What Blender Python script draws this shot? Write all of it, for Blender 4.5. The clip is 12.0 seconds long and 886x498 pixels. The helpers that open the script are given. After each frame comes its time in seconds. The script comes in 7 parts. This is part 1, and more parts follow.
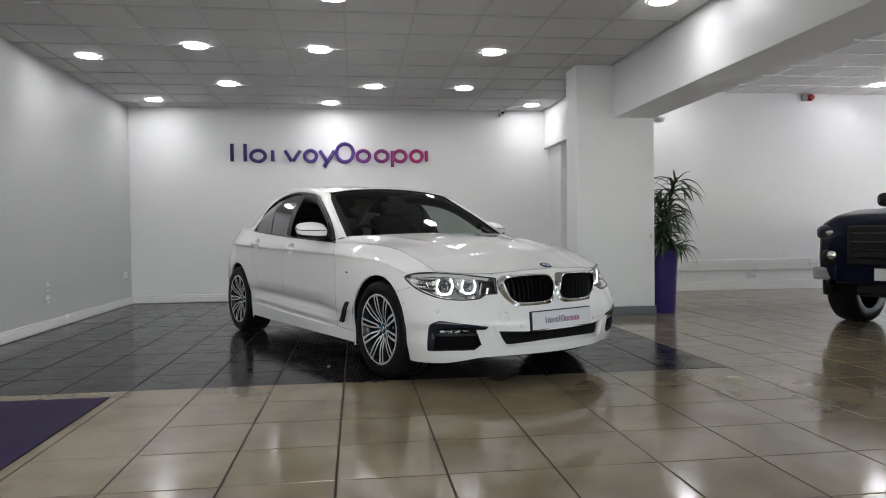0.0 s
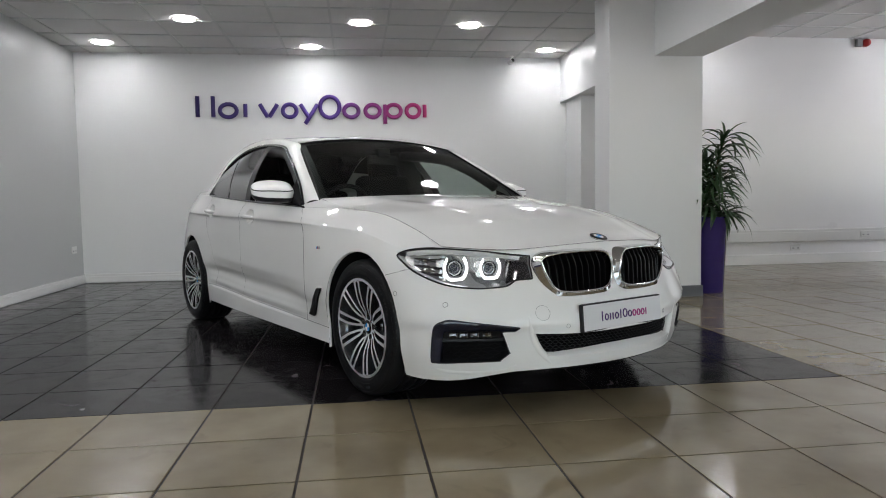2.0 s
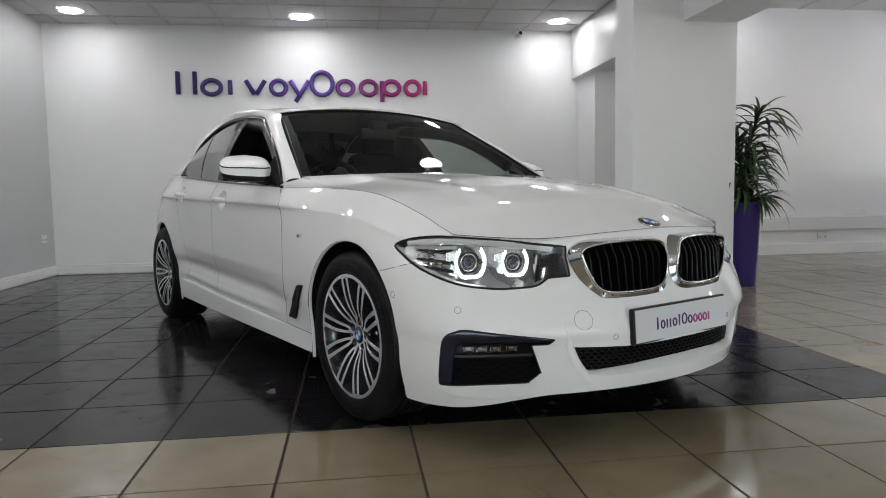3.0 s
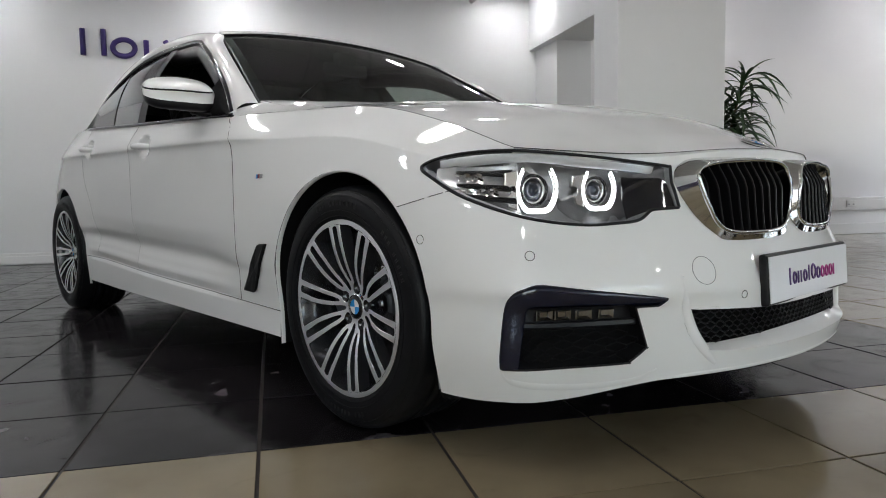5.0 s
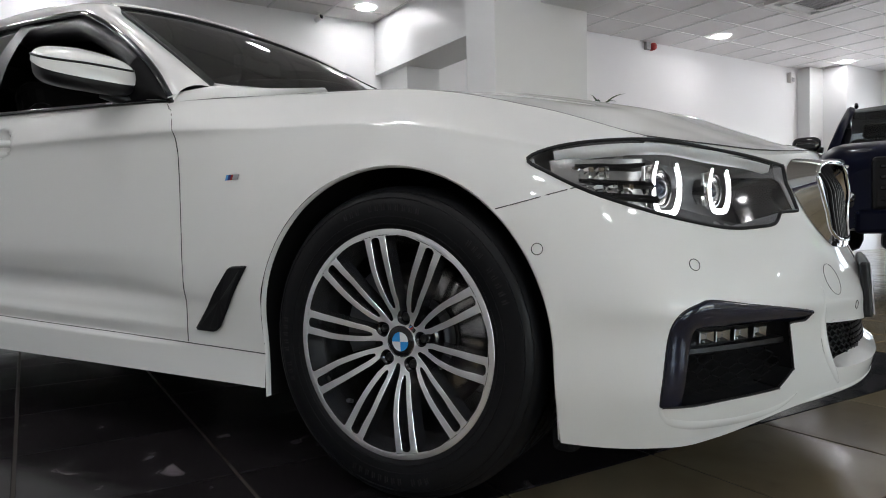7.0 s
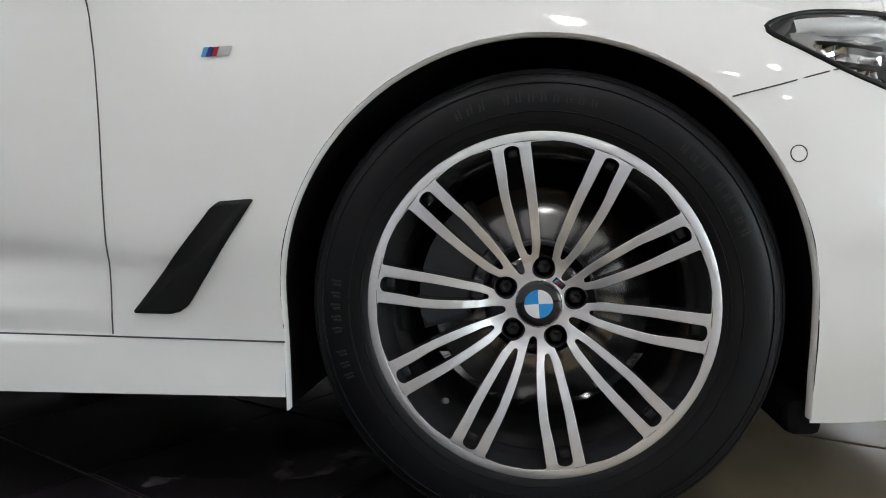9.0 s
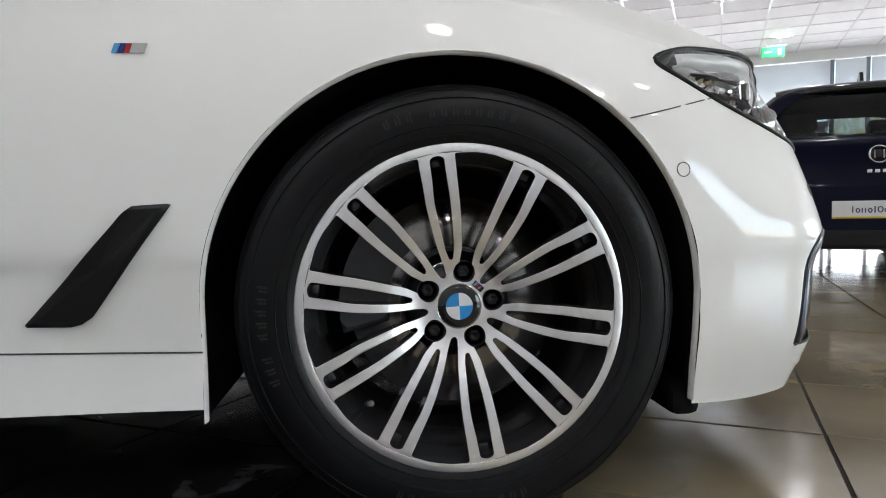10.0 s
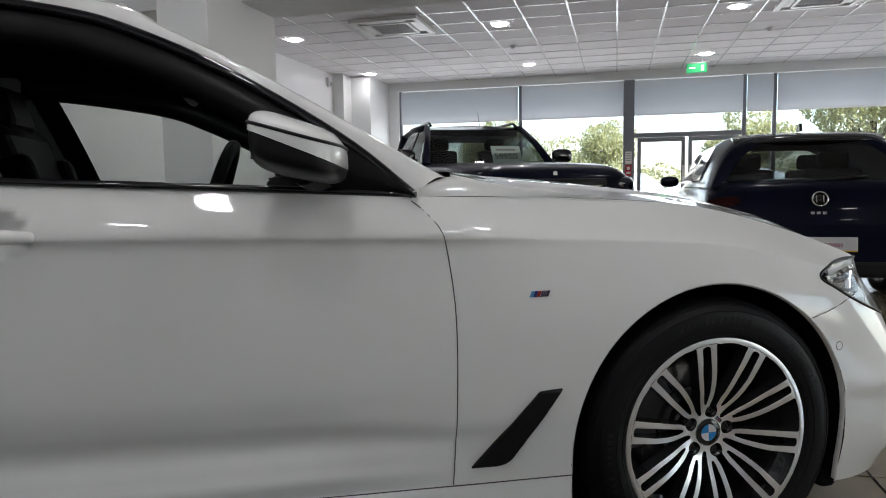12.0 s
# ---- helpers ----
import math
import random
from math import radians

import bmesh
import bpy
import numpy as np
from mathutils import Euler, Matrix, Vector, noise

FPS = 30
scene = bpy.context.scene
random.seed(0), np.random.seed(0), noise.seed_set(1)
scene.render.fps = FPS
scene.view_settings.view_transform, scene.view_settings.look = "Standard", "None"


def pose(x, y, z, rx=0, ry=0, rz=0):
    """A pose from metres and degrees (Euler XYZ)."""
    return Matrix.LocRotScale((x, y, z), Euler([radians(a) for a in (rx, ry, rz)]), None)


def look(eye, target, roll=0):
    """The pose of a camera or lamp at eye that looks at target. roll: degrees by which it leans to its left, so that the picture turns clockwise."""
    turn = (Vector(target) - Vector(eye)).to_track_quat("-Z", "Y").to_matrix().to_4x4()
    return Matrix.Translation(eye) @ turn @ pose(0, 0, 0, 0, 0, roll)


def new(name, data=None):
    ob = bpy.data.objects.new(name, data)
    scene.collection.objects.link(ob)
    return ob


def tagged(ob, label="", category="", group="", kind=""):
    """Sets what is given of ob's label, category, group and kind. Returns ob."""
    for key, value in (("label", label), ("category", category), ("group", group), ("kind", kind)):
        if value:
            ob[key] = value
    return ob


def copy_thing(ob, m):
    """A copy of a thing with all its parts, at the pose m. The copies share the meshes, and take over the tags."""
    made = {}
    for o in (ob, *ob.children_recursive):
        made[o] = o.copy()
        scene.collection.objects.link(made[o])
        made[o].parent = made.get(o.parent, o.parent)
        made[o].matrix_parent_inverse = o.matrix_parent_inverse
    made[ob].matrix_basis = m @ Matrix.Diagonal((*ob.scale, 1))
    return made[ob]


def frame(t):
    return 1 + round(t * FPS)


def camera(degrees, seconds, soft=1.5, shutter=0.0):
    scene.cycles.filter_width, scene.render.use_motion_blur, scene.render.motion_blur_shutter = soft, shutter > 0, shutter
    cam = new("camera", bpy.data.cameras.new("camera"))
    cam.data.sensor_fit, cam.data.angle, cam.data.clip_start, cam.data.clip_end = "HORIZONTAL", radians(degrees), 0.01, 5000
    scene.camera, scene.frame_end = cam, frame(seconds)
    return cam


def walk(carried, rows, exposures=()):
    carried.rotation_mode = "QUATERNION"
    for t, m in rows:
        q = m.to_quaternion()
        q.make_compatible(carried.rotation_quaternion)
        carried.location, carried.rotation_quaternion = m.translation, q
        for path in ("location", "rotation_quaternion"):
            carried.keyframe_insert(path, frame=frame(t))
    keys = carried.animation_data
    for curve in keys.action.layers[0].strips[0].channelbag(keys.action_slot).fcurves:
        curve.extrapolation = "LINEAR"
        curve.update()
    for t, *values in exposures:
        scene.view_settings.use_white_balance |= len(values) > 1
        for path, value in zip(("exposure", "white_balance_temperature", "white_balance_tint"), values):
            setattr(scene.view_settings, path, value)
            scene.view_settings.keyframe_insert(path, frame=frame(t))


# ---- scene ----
cam = camera(66.3, 12.0, soft=1.0)
PATH = [
    (0, (0.096, -4.515, 0.984), (0.348, -2.531, 0.935), -0.7),
    (0.5, (0.096, -4.211, 0.979), (0.351, -2.229, 0.907), -0.7),
    (1, (0.127, -3.887, 0.949), (0.384, -1.906, 0.859), -0.7),
    (1.5, (0.176, -3.51, 0.929), (0.433, -1.53, 0.818), -0.8),
    (2, (0.211, -3.163, 0.919), (0.47, -1.185, 0.788), -0.9),
    (2.5, (0.256, -2.841, 0.9), (0.515, -0.863, 0.754), -0.9),
    (3, (0.253, -2.509, 0.876), (0.516, -0.533, 0.712), -0.9),
    (3.2, (0.242, -2.386, 0.855), (0.508, -0.411, 0.683), -0.9),
    (4.8, (0.09, -1.768, 0.646), (0.547, 0.172, 0.476), -0.9),
    (5, (0.055, -1.724, 0.637), (0.539, 0.209, 0.473), -1.0),
    (5.5, (-0.075, -1.637, 0.63), (0.501, 0.273, 0.486), -1.0),
    (6, (-0.226, -1.506, 0.611), (0.502, 0.353, 0.503), -1.0),
    (6.5, (-0.326, -1.318, 0.594), (0.557, 0.475, 0.51), -1.1),
    (7, (-0.406, -1.153, 0.579), (0.64, 0.55, 0.506), -1.0),
    (7.5, (-0.487, -0.903, 0.538), (0.687, 0.715, 0.464), -1.1),
    (7.7, (-0.499, -0.816, 0.519), (0.717, 0.77, 0.443), -1.1),
    (9.3, (-0.603, -0.292, 0.458), (1.088, 0.771, 0.352), -1.1),
    (9.5, (-0.609, -0.282, 0.445), (1.126, 0.709, 0.368), -1.0),
    (10, (-0.684, -0.242, 0.472), (1.165, 0.511, 0.365), -0.8),
    (10.5, (-0.909, -0.192, 0.57), (1.012, 0.356, 0.468), -0.9),
    (11, (-1.14, -0.086, 0.718), (0.797, 0.397, 0.602), -0.9),
    (11.5, (-1.343, 0.102, 0.838), (0.599, 0.561, 0.705), -0.8),
    (12, (-1.44, 0.34, 0.932), (0.49, 0.834, 0.752), -0.9),
]
EXPOSURE = [(0, 2.18), (3.2, 2.20), (5.5, 2.18), (7.5, 2.18), (9.4, 2.80), (10.5, 2.56), (11.3, 2.17), (12, 1.70)]
walk(cam, [(t, look(eye, target, roll)) for t, eye, target, roll in PATH], EXPOSURE)

# ---- daylight and exposure ----
world = bpy.data.worlds.new("sky")
scene.world = world
world.use_nodes = True
wn = world.node_tree.nodes
sky = wn.new("ShaderNodeTexSky")
sky.sky_type, sky.sun_disc = "NISHITA", False
sky.sun_elevation, sky.sun_rotation = radians(47), radians(218)
world.node_tree.links.new(sky.outputs["Color"], wn["Background"].inputs["Color"])
wn["Background"].inputs["Strength"].default_value = 0.15

sun_data = bpy.data.lights.new("sun", "SUN")
sun_data.energy, sun_data.angle, sun_data.color = 5.0, radians(0.5), (1.0, 0.95, 0.88)
sun = new("sun", sun_data)
sun.matrix_basis = look((-20, -26, 36), (8, 0, 0))
LAMP = 15.0
# sky light that comes in through the shop windows
for place, target, wide, high, watts in (((12.95, 0.13, 1.3), (0, 0.13, 1.3), 9.4, 2.1, 60), ((-0.7, -8.95, 1.5), (-0.7, 0, 1.5), 3.7, 2.2, 12), ((6.0, -8.95, 1.5), (6.0, 0, 1.5), 4.7, 2.2, 20)):
    sky_data = bpy.data.lights.new("window_light", "AREA")
    sky_data.shape, sky_data.size, sky_data.size_y, sky_data.energy, sky_data.color = "RECTANGLE", wide, high, watts, (0.99, 0.95, 1.0)
    new("window_light", sky_data).matrix_basis = look(place, target)


# ---- materials ----
def nodes_of(name):
    m = bpy.data.materials.new(name)
    m.use_nodes = True
    t = m.node_tree
    return m, t, t.nodes["Principled BSDF"], t.links.new


def mat(name, color, rough=0.5, metal=0.0, scale=8.0, vary=0.06, fine=120.0, bump=0.0, coat=0.0, rvary=0.1, rand=0.0, transmission=0.0, ior=1.45, alpha=1.0, spec=0.5):
    """A plain surface: colour that drifts at two scales, uneven gloss and a fine relief."""
    m, t, b, link = nodes_of(name)
    pos = t.nodes.new("ShaderNodeNewGeometry")
    big, small = t.nodes.new("ShaderNodeTexNoise"), t.nodes.new("ShaderNodeTexNoise")
    big.inputs["Scale"].default_value, small.inputs["Scale"].default_value = scale * 0.25, fine
    big.inputs["Detail"].default_value, small.inputs["Detail"].default_value = 5, 3
    coord = t.nodes.new("ShaderNodeTexCoord")
    for n in (big, small):
        link(coord.outputs["Object"], n.inputs["Vector"])
    mix = t.nodes.new("ShaderNodeMix")
    mix.data_type = "FLOAT"
    mix.inputs[0].default_value = 0.35
    link(big.outputs["Fac"], mix.inputs[2])
    link(small.outputs["Fac"], mix.inputs[3])
    ramp = t.nodes.new("ShaderNodeMapRange")
    ramp.inputs["From Min"].default_value, ramp.inputs["From Max"].default_value = 0.3, 0.7
    ramp.inputs["To Min"].default_value, ramp.inputs["To Max"].default_value = 1 - vary, 1 + vary
    link(mix.outputs[0], ramp.inputs["Value"])
    last = ramp.outputs[0]
    if rand:
        info, isl = t.nodes.new("ShaderNodeObjectInfo"), t.nodes.new("ShaderNodeMath")
        isl.operation = "ADD"
        link(info.outputs["Random"], isl.inputs[0])
        link(pos.outputs["Random Per Island"], isl.inputs[1])
        wrap = t.nodes.new("ShaderNodeMath")
        wrap.operation = "FRACT"
        link(isl.outputs[0], wrap.inputs[0])
        r2 = t.nodes.new("ShaderNodeMapRange")
        r2.inputs["To Min"].default_value, r2.inputs["To Max"].default_value = 1 - rand, 1 + rand
        link(wrap.outputs[0], r2.inputs["Value"])
        mul = t.nodes.new("ShaderNodeMath")
        mul.operation = "MULTIPLY"
        link(last, mul.inputs[0])
        link(r2.outputs[0], mul.inputs[1])
        last = mul.outputs[0]
    tint = t.nodes.new("ShaderNodeVectorMath")
    tint.operation = "SCALE"
    tint.inputs[0].default_value = color[:3]
    link(last, tint.inputs["Scale"])
    link(tint.outputs[0], b.inputs["Base Color"])
    rr = t.nodes.new("ShaderNodeMapRange")
    rr.inputs["From Min"].default_value, rr.inputs["From Max"].default_value = 0.3, 0.7
    rr.inputs["To Min"].default_value, rr.inputs["To Max"].default_value = rough * (1 - rvary), min(1, rough * (1 + rvary))
    link(big.outputs["Fac"], rr.inputs["Value"])
    link(rr.outputs[0], b.inputs["Roughness"])
    b.inputs["Metallic"].default_value = metal
    b.inputs["Coat Weight"].default_value, b.inputs["Coat Roughness"].default_value = coat, 0.03
    b.inputs["Transmission Weight"].default_value, b.inputs["IOR"].default_value = transmission, ior
    b.inputs["Specular IOR Level"].default_value = spec
    b.inputs["Alpha"].default_value = alpha
    if bump:
        bn = t.nodes.new("ShaderNodeBump")
        bn.inputs["Strength"].default_value, bn.inputs["Distance"].default_value = 0.5, bump
        link(small.outputs["Fac"], bn.inputs["Height"])
        link(bn.outputs[0], b.inputs["Normal"])
    return m


def glow(name, color, strength):
    m, t, b, link = nodes_of(name)
    b.inputs["Base Color"].default_value = (*color, 1)
    b.inputs["Emission Color"].default_value = (*color, 1)
    b.inputs["Emission Strength"].default_value = strength
    return m


def pane(name, tint, through_it, rough=0.0, least=0.04, steep=5.0):
    """Thin glass: part clear, part mirror by its angle."""
    m, t, b, link = nodes_of(name)
    t.nodes.remove(b)
    clear, gloss, mix, facing, power, fres = (t.nodes.new("ShaderNode" + k) for k in ("BsdfTransparent", "BsdfGlossy", "MixShader", "LayerWeight", "Math", "MapRange"))
    clear.inputs["Color"].default_value = (*[c * through_it for c in tint], 1)
    gloss.inputs["Roughness"].default_value = rough
    facing.inputs["Blend"].default_value = 0.5
    power.operation, power.inputs[1].default_value = "POWER", steep
    fres.inputs["To Min"].default_value = least
    link(facing.outputs["Facing"], power.inputs[0])
    link(power.outputs[0], fres.inputs["Value"])
    link(fres.outputs[0], mix.inputs[0])
    link(clear.outputs[0], mix.inputs[1])
    link(gloss.outputs[0], mix.inputs[2])
    link(mix.outputs[0], t.nodes["Material Output"].inputs["Surface"])
    return m


def stone(name, color, dark, rough, rand, vein, spec=0.5):
    """Polished floor tile: cloudy colour, worn gloss, a little relief, each tile its own tone."""
    m, t, b, link = nodes_of(name)
    geo, info = t.nodes.new("ShaderNodeNewGeometry"), t.nodes.new("ShaderNodeObjectInfo")
    cloud, grain, wear = (t.nodes.new("ShaderNodeTexNoise") for _ in range(3))
    for n, s, d in ((cloud, 2.3, 6), (grain, 60, 3), (wear, 5.5, 8)):
        n.inputs["Scale"].default_value, n.inputs["Detail"].default_value = s, d
        link(geo.outputs["Position"], n.inputs["Vector"])
    wear.inputs["Distortion"].default_value = 1.2
    ramp = t.nodes.new("ShaderNodeValToRGB")
    e = ramp.color_ramp.elements
    e[0].position, e[0].color = 0.3, (*dark, 1)
    e[1].position, e[1].color = 0.62, (*color, 1)
    link(cloud.outputs["Fac"], ramp.inputs[0])
    stain = t.nodes.new("ShaderNodeMapRange")
    stain.inputs["From Min"].default_value, stain.inputs["From Max"].default_value = 0.62, 0.72
    stain.inputs["To Min"].default_value, stain.inputs["To Max"].default_value = 1.0, 1.0 - vein
    link(wear.outputs["Fac"], stain.inputs["Value"])
    both = t.nodes.new("ShaderNodeMath")
    both.operation = "ADD"
    link(info.outputs["Random"], both.inputs[0])
    link(geo.outputs["Random Per Island"], both.inputs[1])
    wrap = t.nodes.new("ShaderNodeMath")
    wrap.operation = "FRACT"
    link(both.outputs[0], wrap.inputs[0])
    tone = t.nodes.new("ShaderNodeMapRange")
    tone.inputs["To Min"].default_value, tone.inputs["To Max"].default_value = 1 - rand, 1 + rand
    link(wrap.outputs[0], tone.inputs["Value"])
    mul = t.nodes.new("ShaderNodeMath")
    mul.operation = "MULTIPLY"
    link(tone.outputs[0], mul.inputs[0])
    link(stain.outputs[0], mul.inputs[1])
    tint = t.nodes.new("ShaderNodeVectorMath")
    tint.operation = "SCALE"
    link(ramp.outputs[0], tint.inputs[0])
    link(mul.outputs[0], tint.inputs["Scale"])
    link(tint.outputs[0], b.inputs["Base Color"])
    rr = t.nodes.new("ShaderNodeMapRange")
    rr.inputs["From Min"].default_value, rr.inputs["From Max"].default_value = 0.35, 0.7
    rr.inputs["To Min"].default_value, rr.inputs["To Max"].default_value = rough * 0.75, rough * 1.7
    link(wear.outputs["Fac"], rr.inputs["Value"])
    link(rr.outputs[0], b.inputs["Roughness"])
    b.inputs["Specular IOR Level"].default_value = spec
    bn = t.nodes.new("ShaderNodeBump")
    bn.inputs["Strength"].default_value, bn.inputs["Distance"].default_value = 0.25, 0.0015
    link(cloud.outputs["Fac"], bn.inputs["Height"])
    link(bn.outputs[0], b.inputs["Normal"])
    return m


def leaf(name, color, back, low=0.55, high=1.4):
    """A thin leaf: part of the light comes through it; each leaf has its own tone."""
    m, t, b, link = nodes_of(name)
    through_leaf, mix, geo, tone = (t.nodes.new("ShaderNode" + k) for k in ("BsdfTranslucent", "MixShader", "NewGeometry", "MapRange"))
    tone.inputs["To Min"].default_value, tone.inputs["To Max"].default_value = low, high
    link(geo.outputs["Random Per Island"], tone.inputs["Value"])
    for c, target in ((color, b.inputs["Base Color"]), (back, through_leaf.inputs["Color"])):
        tint = t.nodes.new("ShaderNodeVectorMath")
        tint.operation = "SCALE"
        tint.inputs[0].default_value = c
        link(tone.outputs[0], tint.inputs["Scale"])
        link(tint.outputs[0], target)
    b.inputs["Roughness"].default_value = 0.55
    mix.inputs[0].default_value = 0.5
    link(b.outputs[0], mix.inputs[1])
    link(through_leaf.outputs[0], mix.inputs[2])
    link(mix.outputs[0], t.nodes["Material Output"].inputs["Surface"])
    return m


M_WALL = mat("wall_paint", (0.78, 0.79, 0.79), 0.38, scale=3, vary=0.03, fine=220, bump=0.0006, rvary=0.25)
# the white wall paint darkened: the west wall's shade is in the colour
M_WALL_SHADED = mat("pale_grey_wall_paint", (0.50, 0.51, 0.51), 0.38, scale=3, vary=0.03, fine=220, bump=0.0006, rvary=0.25)
# the same white paint made brighter: daylight on the hall wall put into its colour
M_WALL_LIT = mat("bright_white_wall_paint", (0.88, 0.88, 0.885), 0.34, scale=3, vary=0.03, fine=220, bump=0.0006, rvary=0.25)
M_TRIM = mat("gloss_trim_paint", (0.8, 0.8, 0.79), 0.25, vary=0.03)
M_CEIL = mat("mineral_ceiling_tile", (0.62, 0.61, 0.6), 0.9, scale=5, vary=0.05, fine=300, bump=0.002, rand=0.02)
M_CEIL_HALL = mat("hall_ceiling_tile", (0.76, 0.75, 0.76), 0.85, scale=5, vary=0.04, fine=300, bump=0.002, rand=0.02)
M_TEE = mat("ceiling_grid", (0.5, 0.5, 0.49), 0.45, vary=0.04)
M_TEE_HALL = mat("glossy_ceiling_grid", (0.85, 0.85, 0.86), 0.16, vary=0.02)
M_BEIGE = stone("beige_floor_tile", (0.255, 0.210, 0.134), (0.180, 0.147, 0.092), 0.12, 0.07, 0.12, 0.75)
M_DARK = stone("black_floor_tile", (0.0185, 0.0162, 0.0178), (0.0095, 0.0085, 0.0095), 0.15, 0.25, -6.0, 0.18)
M_GROUT = mat("grout", (0.026, 0.02, 0.016), 0.8, vary=0.2, bump=0.001)
M_MAT = mat("purple_carpet", (0.02, 0.012, 0.045), 0.95, vary=0.2, fine=400, bump=0.004)
M_LAMP = glow("downlight_lens", (0.985, 0.975, 1.0), LAMP)
M_PLASTIC_W = mat("white_plastic", (0.75, 0.75, 0.74), 0.35, vary=0.03)
M_PLINTH = mat("grey_plinth_paint", (0.13, 0.14, 0.15), 0.4, vary=0.08)
M_FRAME = mat("grey_aluminium_frame", (0.2, 0.21, 0.23), 0.4, metal=0.3, vary=0.05)
M_BLIND = leaf("roller_blind_cloth", (0.62, 0.64, 0.68), (0.78, 0.77, 0.76), 0.98, 1.02)
M_GLASS = pane("window_glass", (0.97, 1.0, 0.99), 0.96)
M_PURPLE_POT = mat("purple_glazed_pot", (0.045, 0.03, 0.16), 0.22, vary=0.08, coat=0.3)
M_SOIL = mat("soil", (0.03, 0.02, 0.012), 0.95, vary=0.4, fine=60, bump=0.01)
M_LEAF = mat("palm_leaf", (0.035, 0.075, 0.028), 0.42, scale=10, vary=0.35, rand=0.3)
M_STEM = mat("palm_stem", (0.09, 0.075, 0.04), 0.7, vary=0.3)
M_RED = mat("red_plastic", (0.35, 0.02, 0.02), 0.3)
M_GREEN_SIGN = glow("exit_sign_green", (0.02, 0.5, 0.16), 0.085)
M_SIGN_WHITE = glow("exit_sign_white", (0.9, 1, 0.9), 0.13)
M_GREY = mat("grey_plastic", (0.3, 0.3, 0.3), 0.5)
M_BLACK = mat("black_plastic", (0.011, 0.011, 0.012), 0.38, spec=0.3, vary=0.15, fine=260, bump=0.0003)
M_ASPHALT = mat("asphalt", (0.06, 0.06, 0.06), 0.9, vary=0.15, fine=90, bump=0.004)
M_HEDGE = leaf("hedge_leaf", (0.30, 0.30, 0.16), (0.52, 0.52, 0.28), 0.8, 1.25)
M_PALE_CAR = mat("pale_car_paint", (0.6, 0.66, 0.72), 0.25, coat=0.5)
M_WINDOW_DARK = mat("dark_car_glass", (0.003, 0.0035, 0.004), 0.05, spec=0.35)


# ---- building blocks ----
def part(name, bm, material, parent=None, label="", smooth=False):
    me = bpy.data.meshes.new(name)
    bm.to_mesh(me)
    bm.free()
    for m in material if isinstance(material, (list, tuple)) else (material,):
        me.materials.append(m)
    if smooth:
        me.shade_smooth()
    ob = new(name, me)
    ob.parent = parent
    if label:
        ob["label"] = label
    return ob


def thing(name, m, label, category, group="", kind=""):
    ob = new(name)
    ob.empty_display_size = 0.1
    ob.matrix_basis = m
    return tagged(ob, label, category, group, kind)


def box(bm, x0, y0, z0, x1, y1, z1, bevel=0.0, mi=0, seg=2):
    m = Matrix.Translation(((x0 + x1) / 2, (y0 + y1) / 2, (z0 + z1) / 2)) @ Matrix.Diagonal((abs(x1 - x0), abs(y1 - y0), abs(z1 - z0), 1))
    made = bmesh.ops.create_cube(bm, size=1, matrix=m)["verts"]
    faces = {f for v in made for f in v.link_faces}
    for f in faces:
        f.material_index = mi
    if bevel:
        edges = {e for v in made for e in v.link_edges}
        bmesh.ops.bevel(bm, geom=list(edges), offset=bevel, segments=seg, affect="EDGES", profile=0.5)
    return bm


def boxes(*rows, bevel=0.0):
    bm = bmesh.new()
    for r in rows:
        box(bm, *r, bevel=bevel)
    return bm


def lathe(bm, profile, n=48, m=Matrix(), mi=0, close=False):
    """Turn a profile of (radius, height) about the z axis, then place it by m."""
    rings = []
    for r, z in profile:
        rings.append([bm.verts.new(m @ Vector((r * math.cos(2 * math.pi * k / n), r * math.sin(2 * math.pi * k / n), z))) for k in range(n)])
    pairs = list(zip(rings, rings[1:])) + ([(rings[-1], rings[0])] if close else [])
    for a, b in pairs:
        for k in range(n):
            f = bm.faces.new((a[k], a[(k + 1) % n], b[(k + 1) % n], b[k]))
            f.material_index, f.smooth = mi, True
    if not close:
        for ring, flip in ((rings[0], True), (rings[-1], False)):
            if (ring[0].co - ring[n // 2].co).length > 1e-5:
                f = bm.faces.new(ring[::-1] if flip else ring)
                f.material_index = mi
    bmesh.ops.recalc_face_normals(bm, faces=bm.faces)
    return bm


def sweep(bm, pts, radius, n=8, mi=0, closed=False, flat=1.0, up=(0, 0, 1)):
    """A tube along points; radius may be one number or one for each point."""
    pts = [Vector(p) for p in pts]
    rings = []
    for i, p in enumerate(pts):
        a, b = (pts[i - 1] if i or closed else p), (pts[(i + 1) % len(pts)] if i < len(pts) - 1 or closed else p)
        d = (b - a).normalized()
        s = d.cross(Vector(up))
        s = s.normalized() if s.length > 1e-4 else d.orthogonal().normalized()
        w = s.cross(d)
        r = radius[i] if isinstance(radius, (list, tuple)) else radius
        rings.append([bm.verts.new(p + s * r * math.cos(2 * math.pi * k / n) + w * r * flat * math.sin(2 * math.pi * k / n)) for k in range(n)])
    pairs = list(zip(rings, rings[1:])) + ([(rings[-1], rings[0])] if closed else [])
    for a, b in pairs:
        for k in range(n):
            f = bm.faces.new((a[k], a[(k + 1) % n], b[(k + 1) % n], b[k]))
            f.smooth, f.material_index = True, mi
    if not closed:
        bm.faces.new(rings[0][::-1]).material_index = mi
        bm.faces.new(rings[-1]).material_index = mi
    return bm


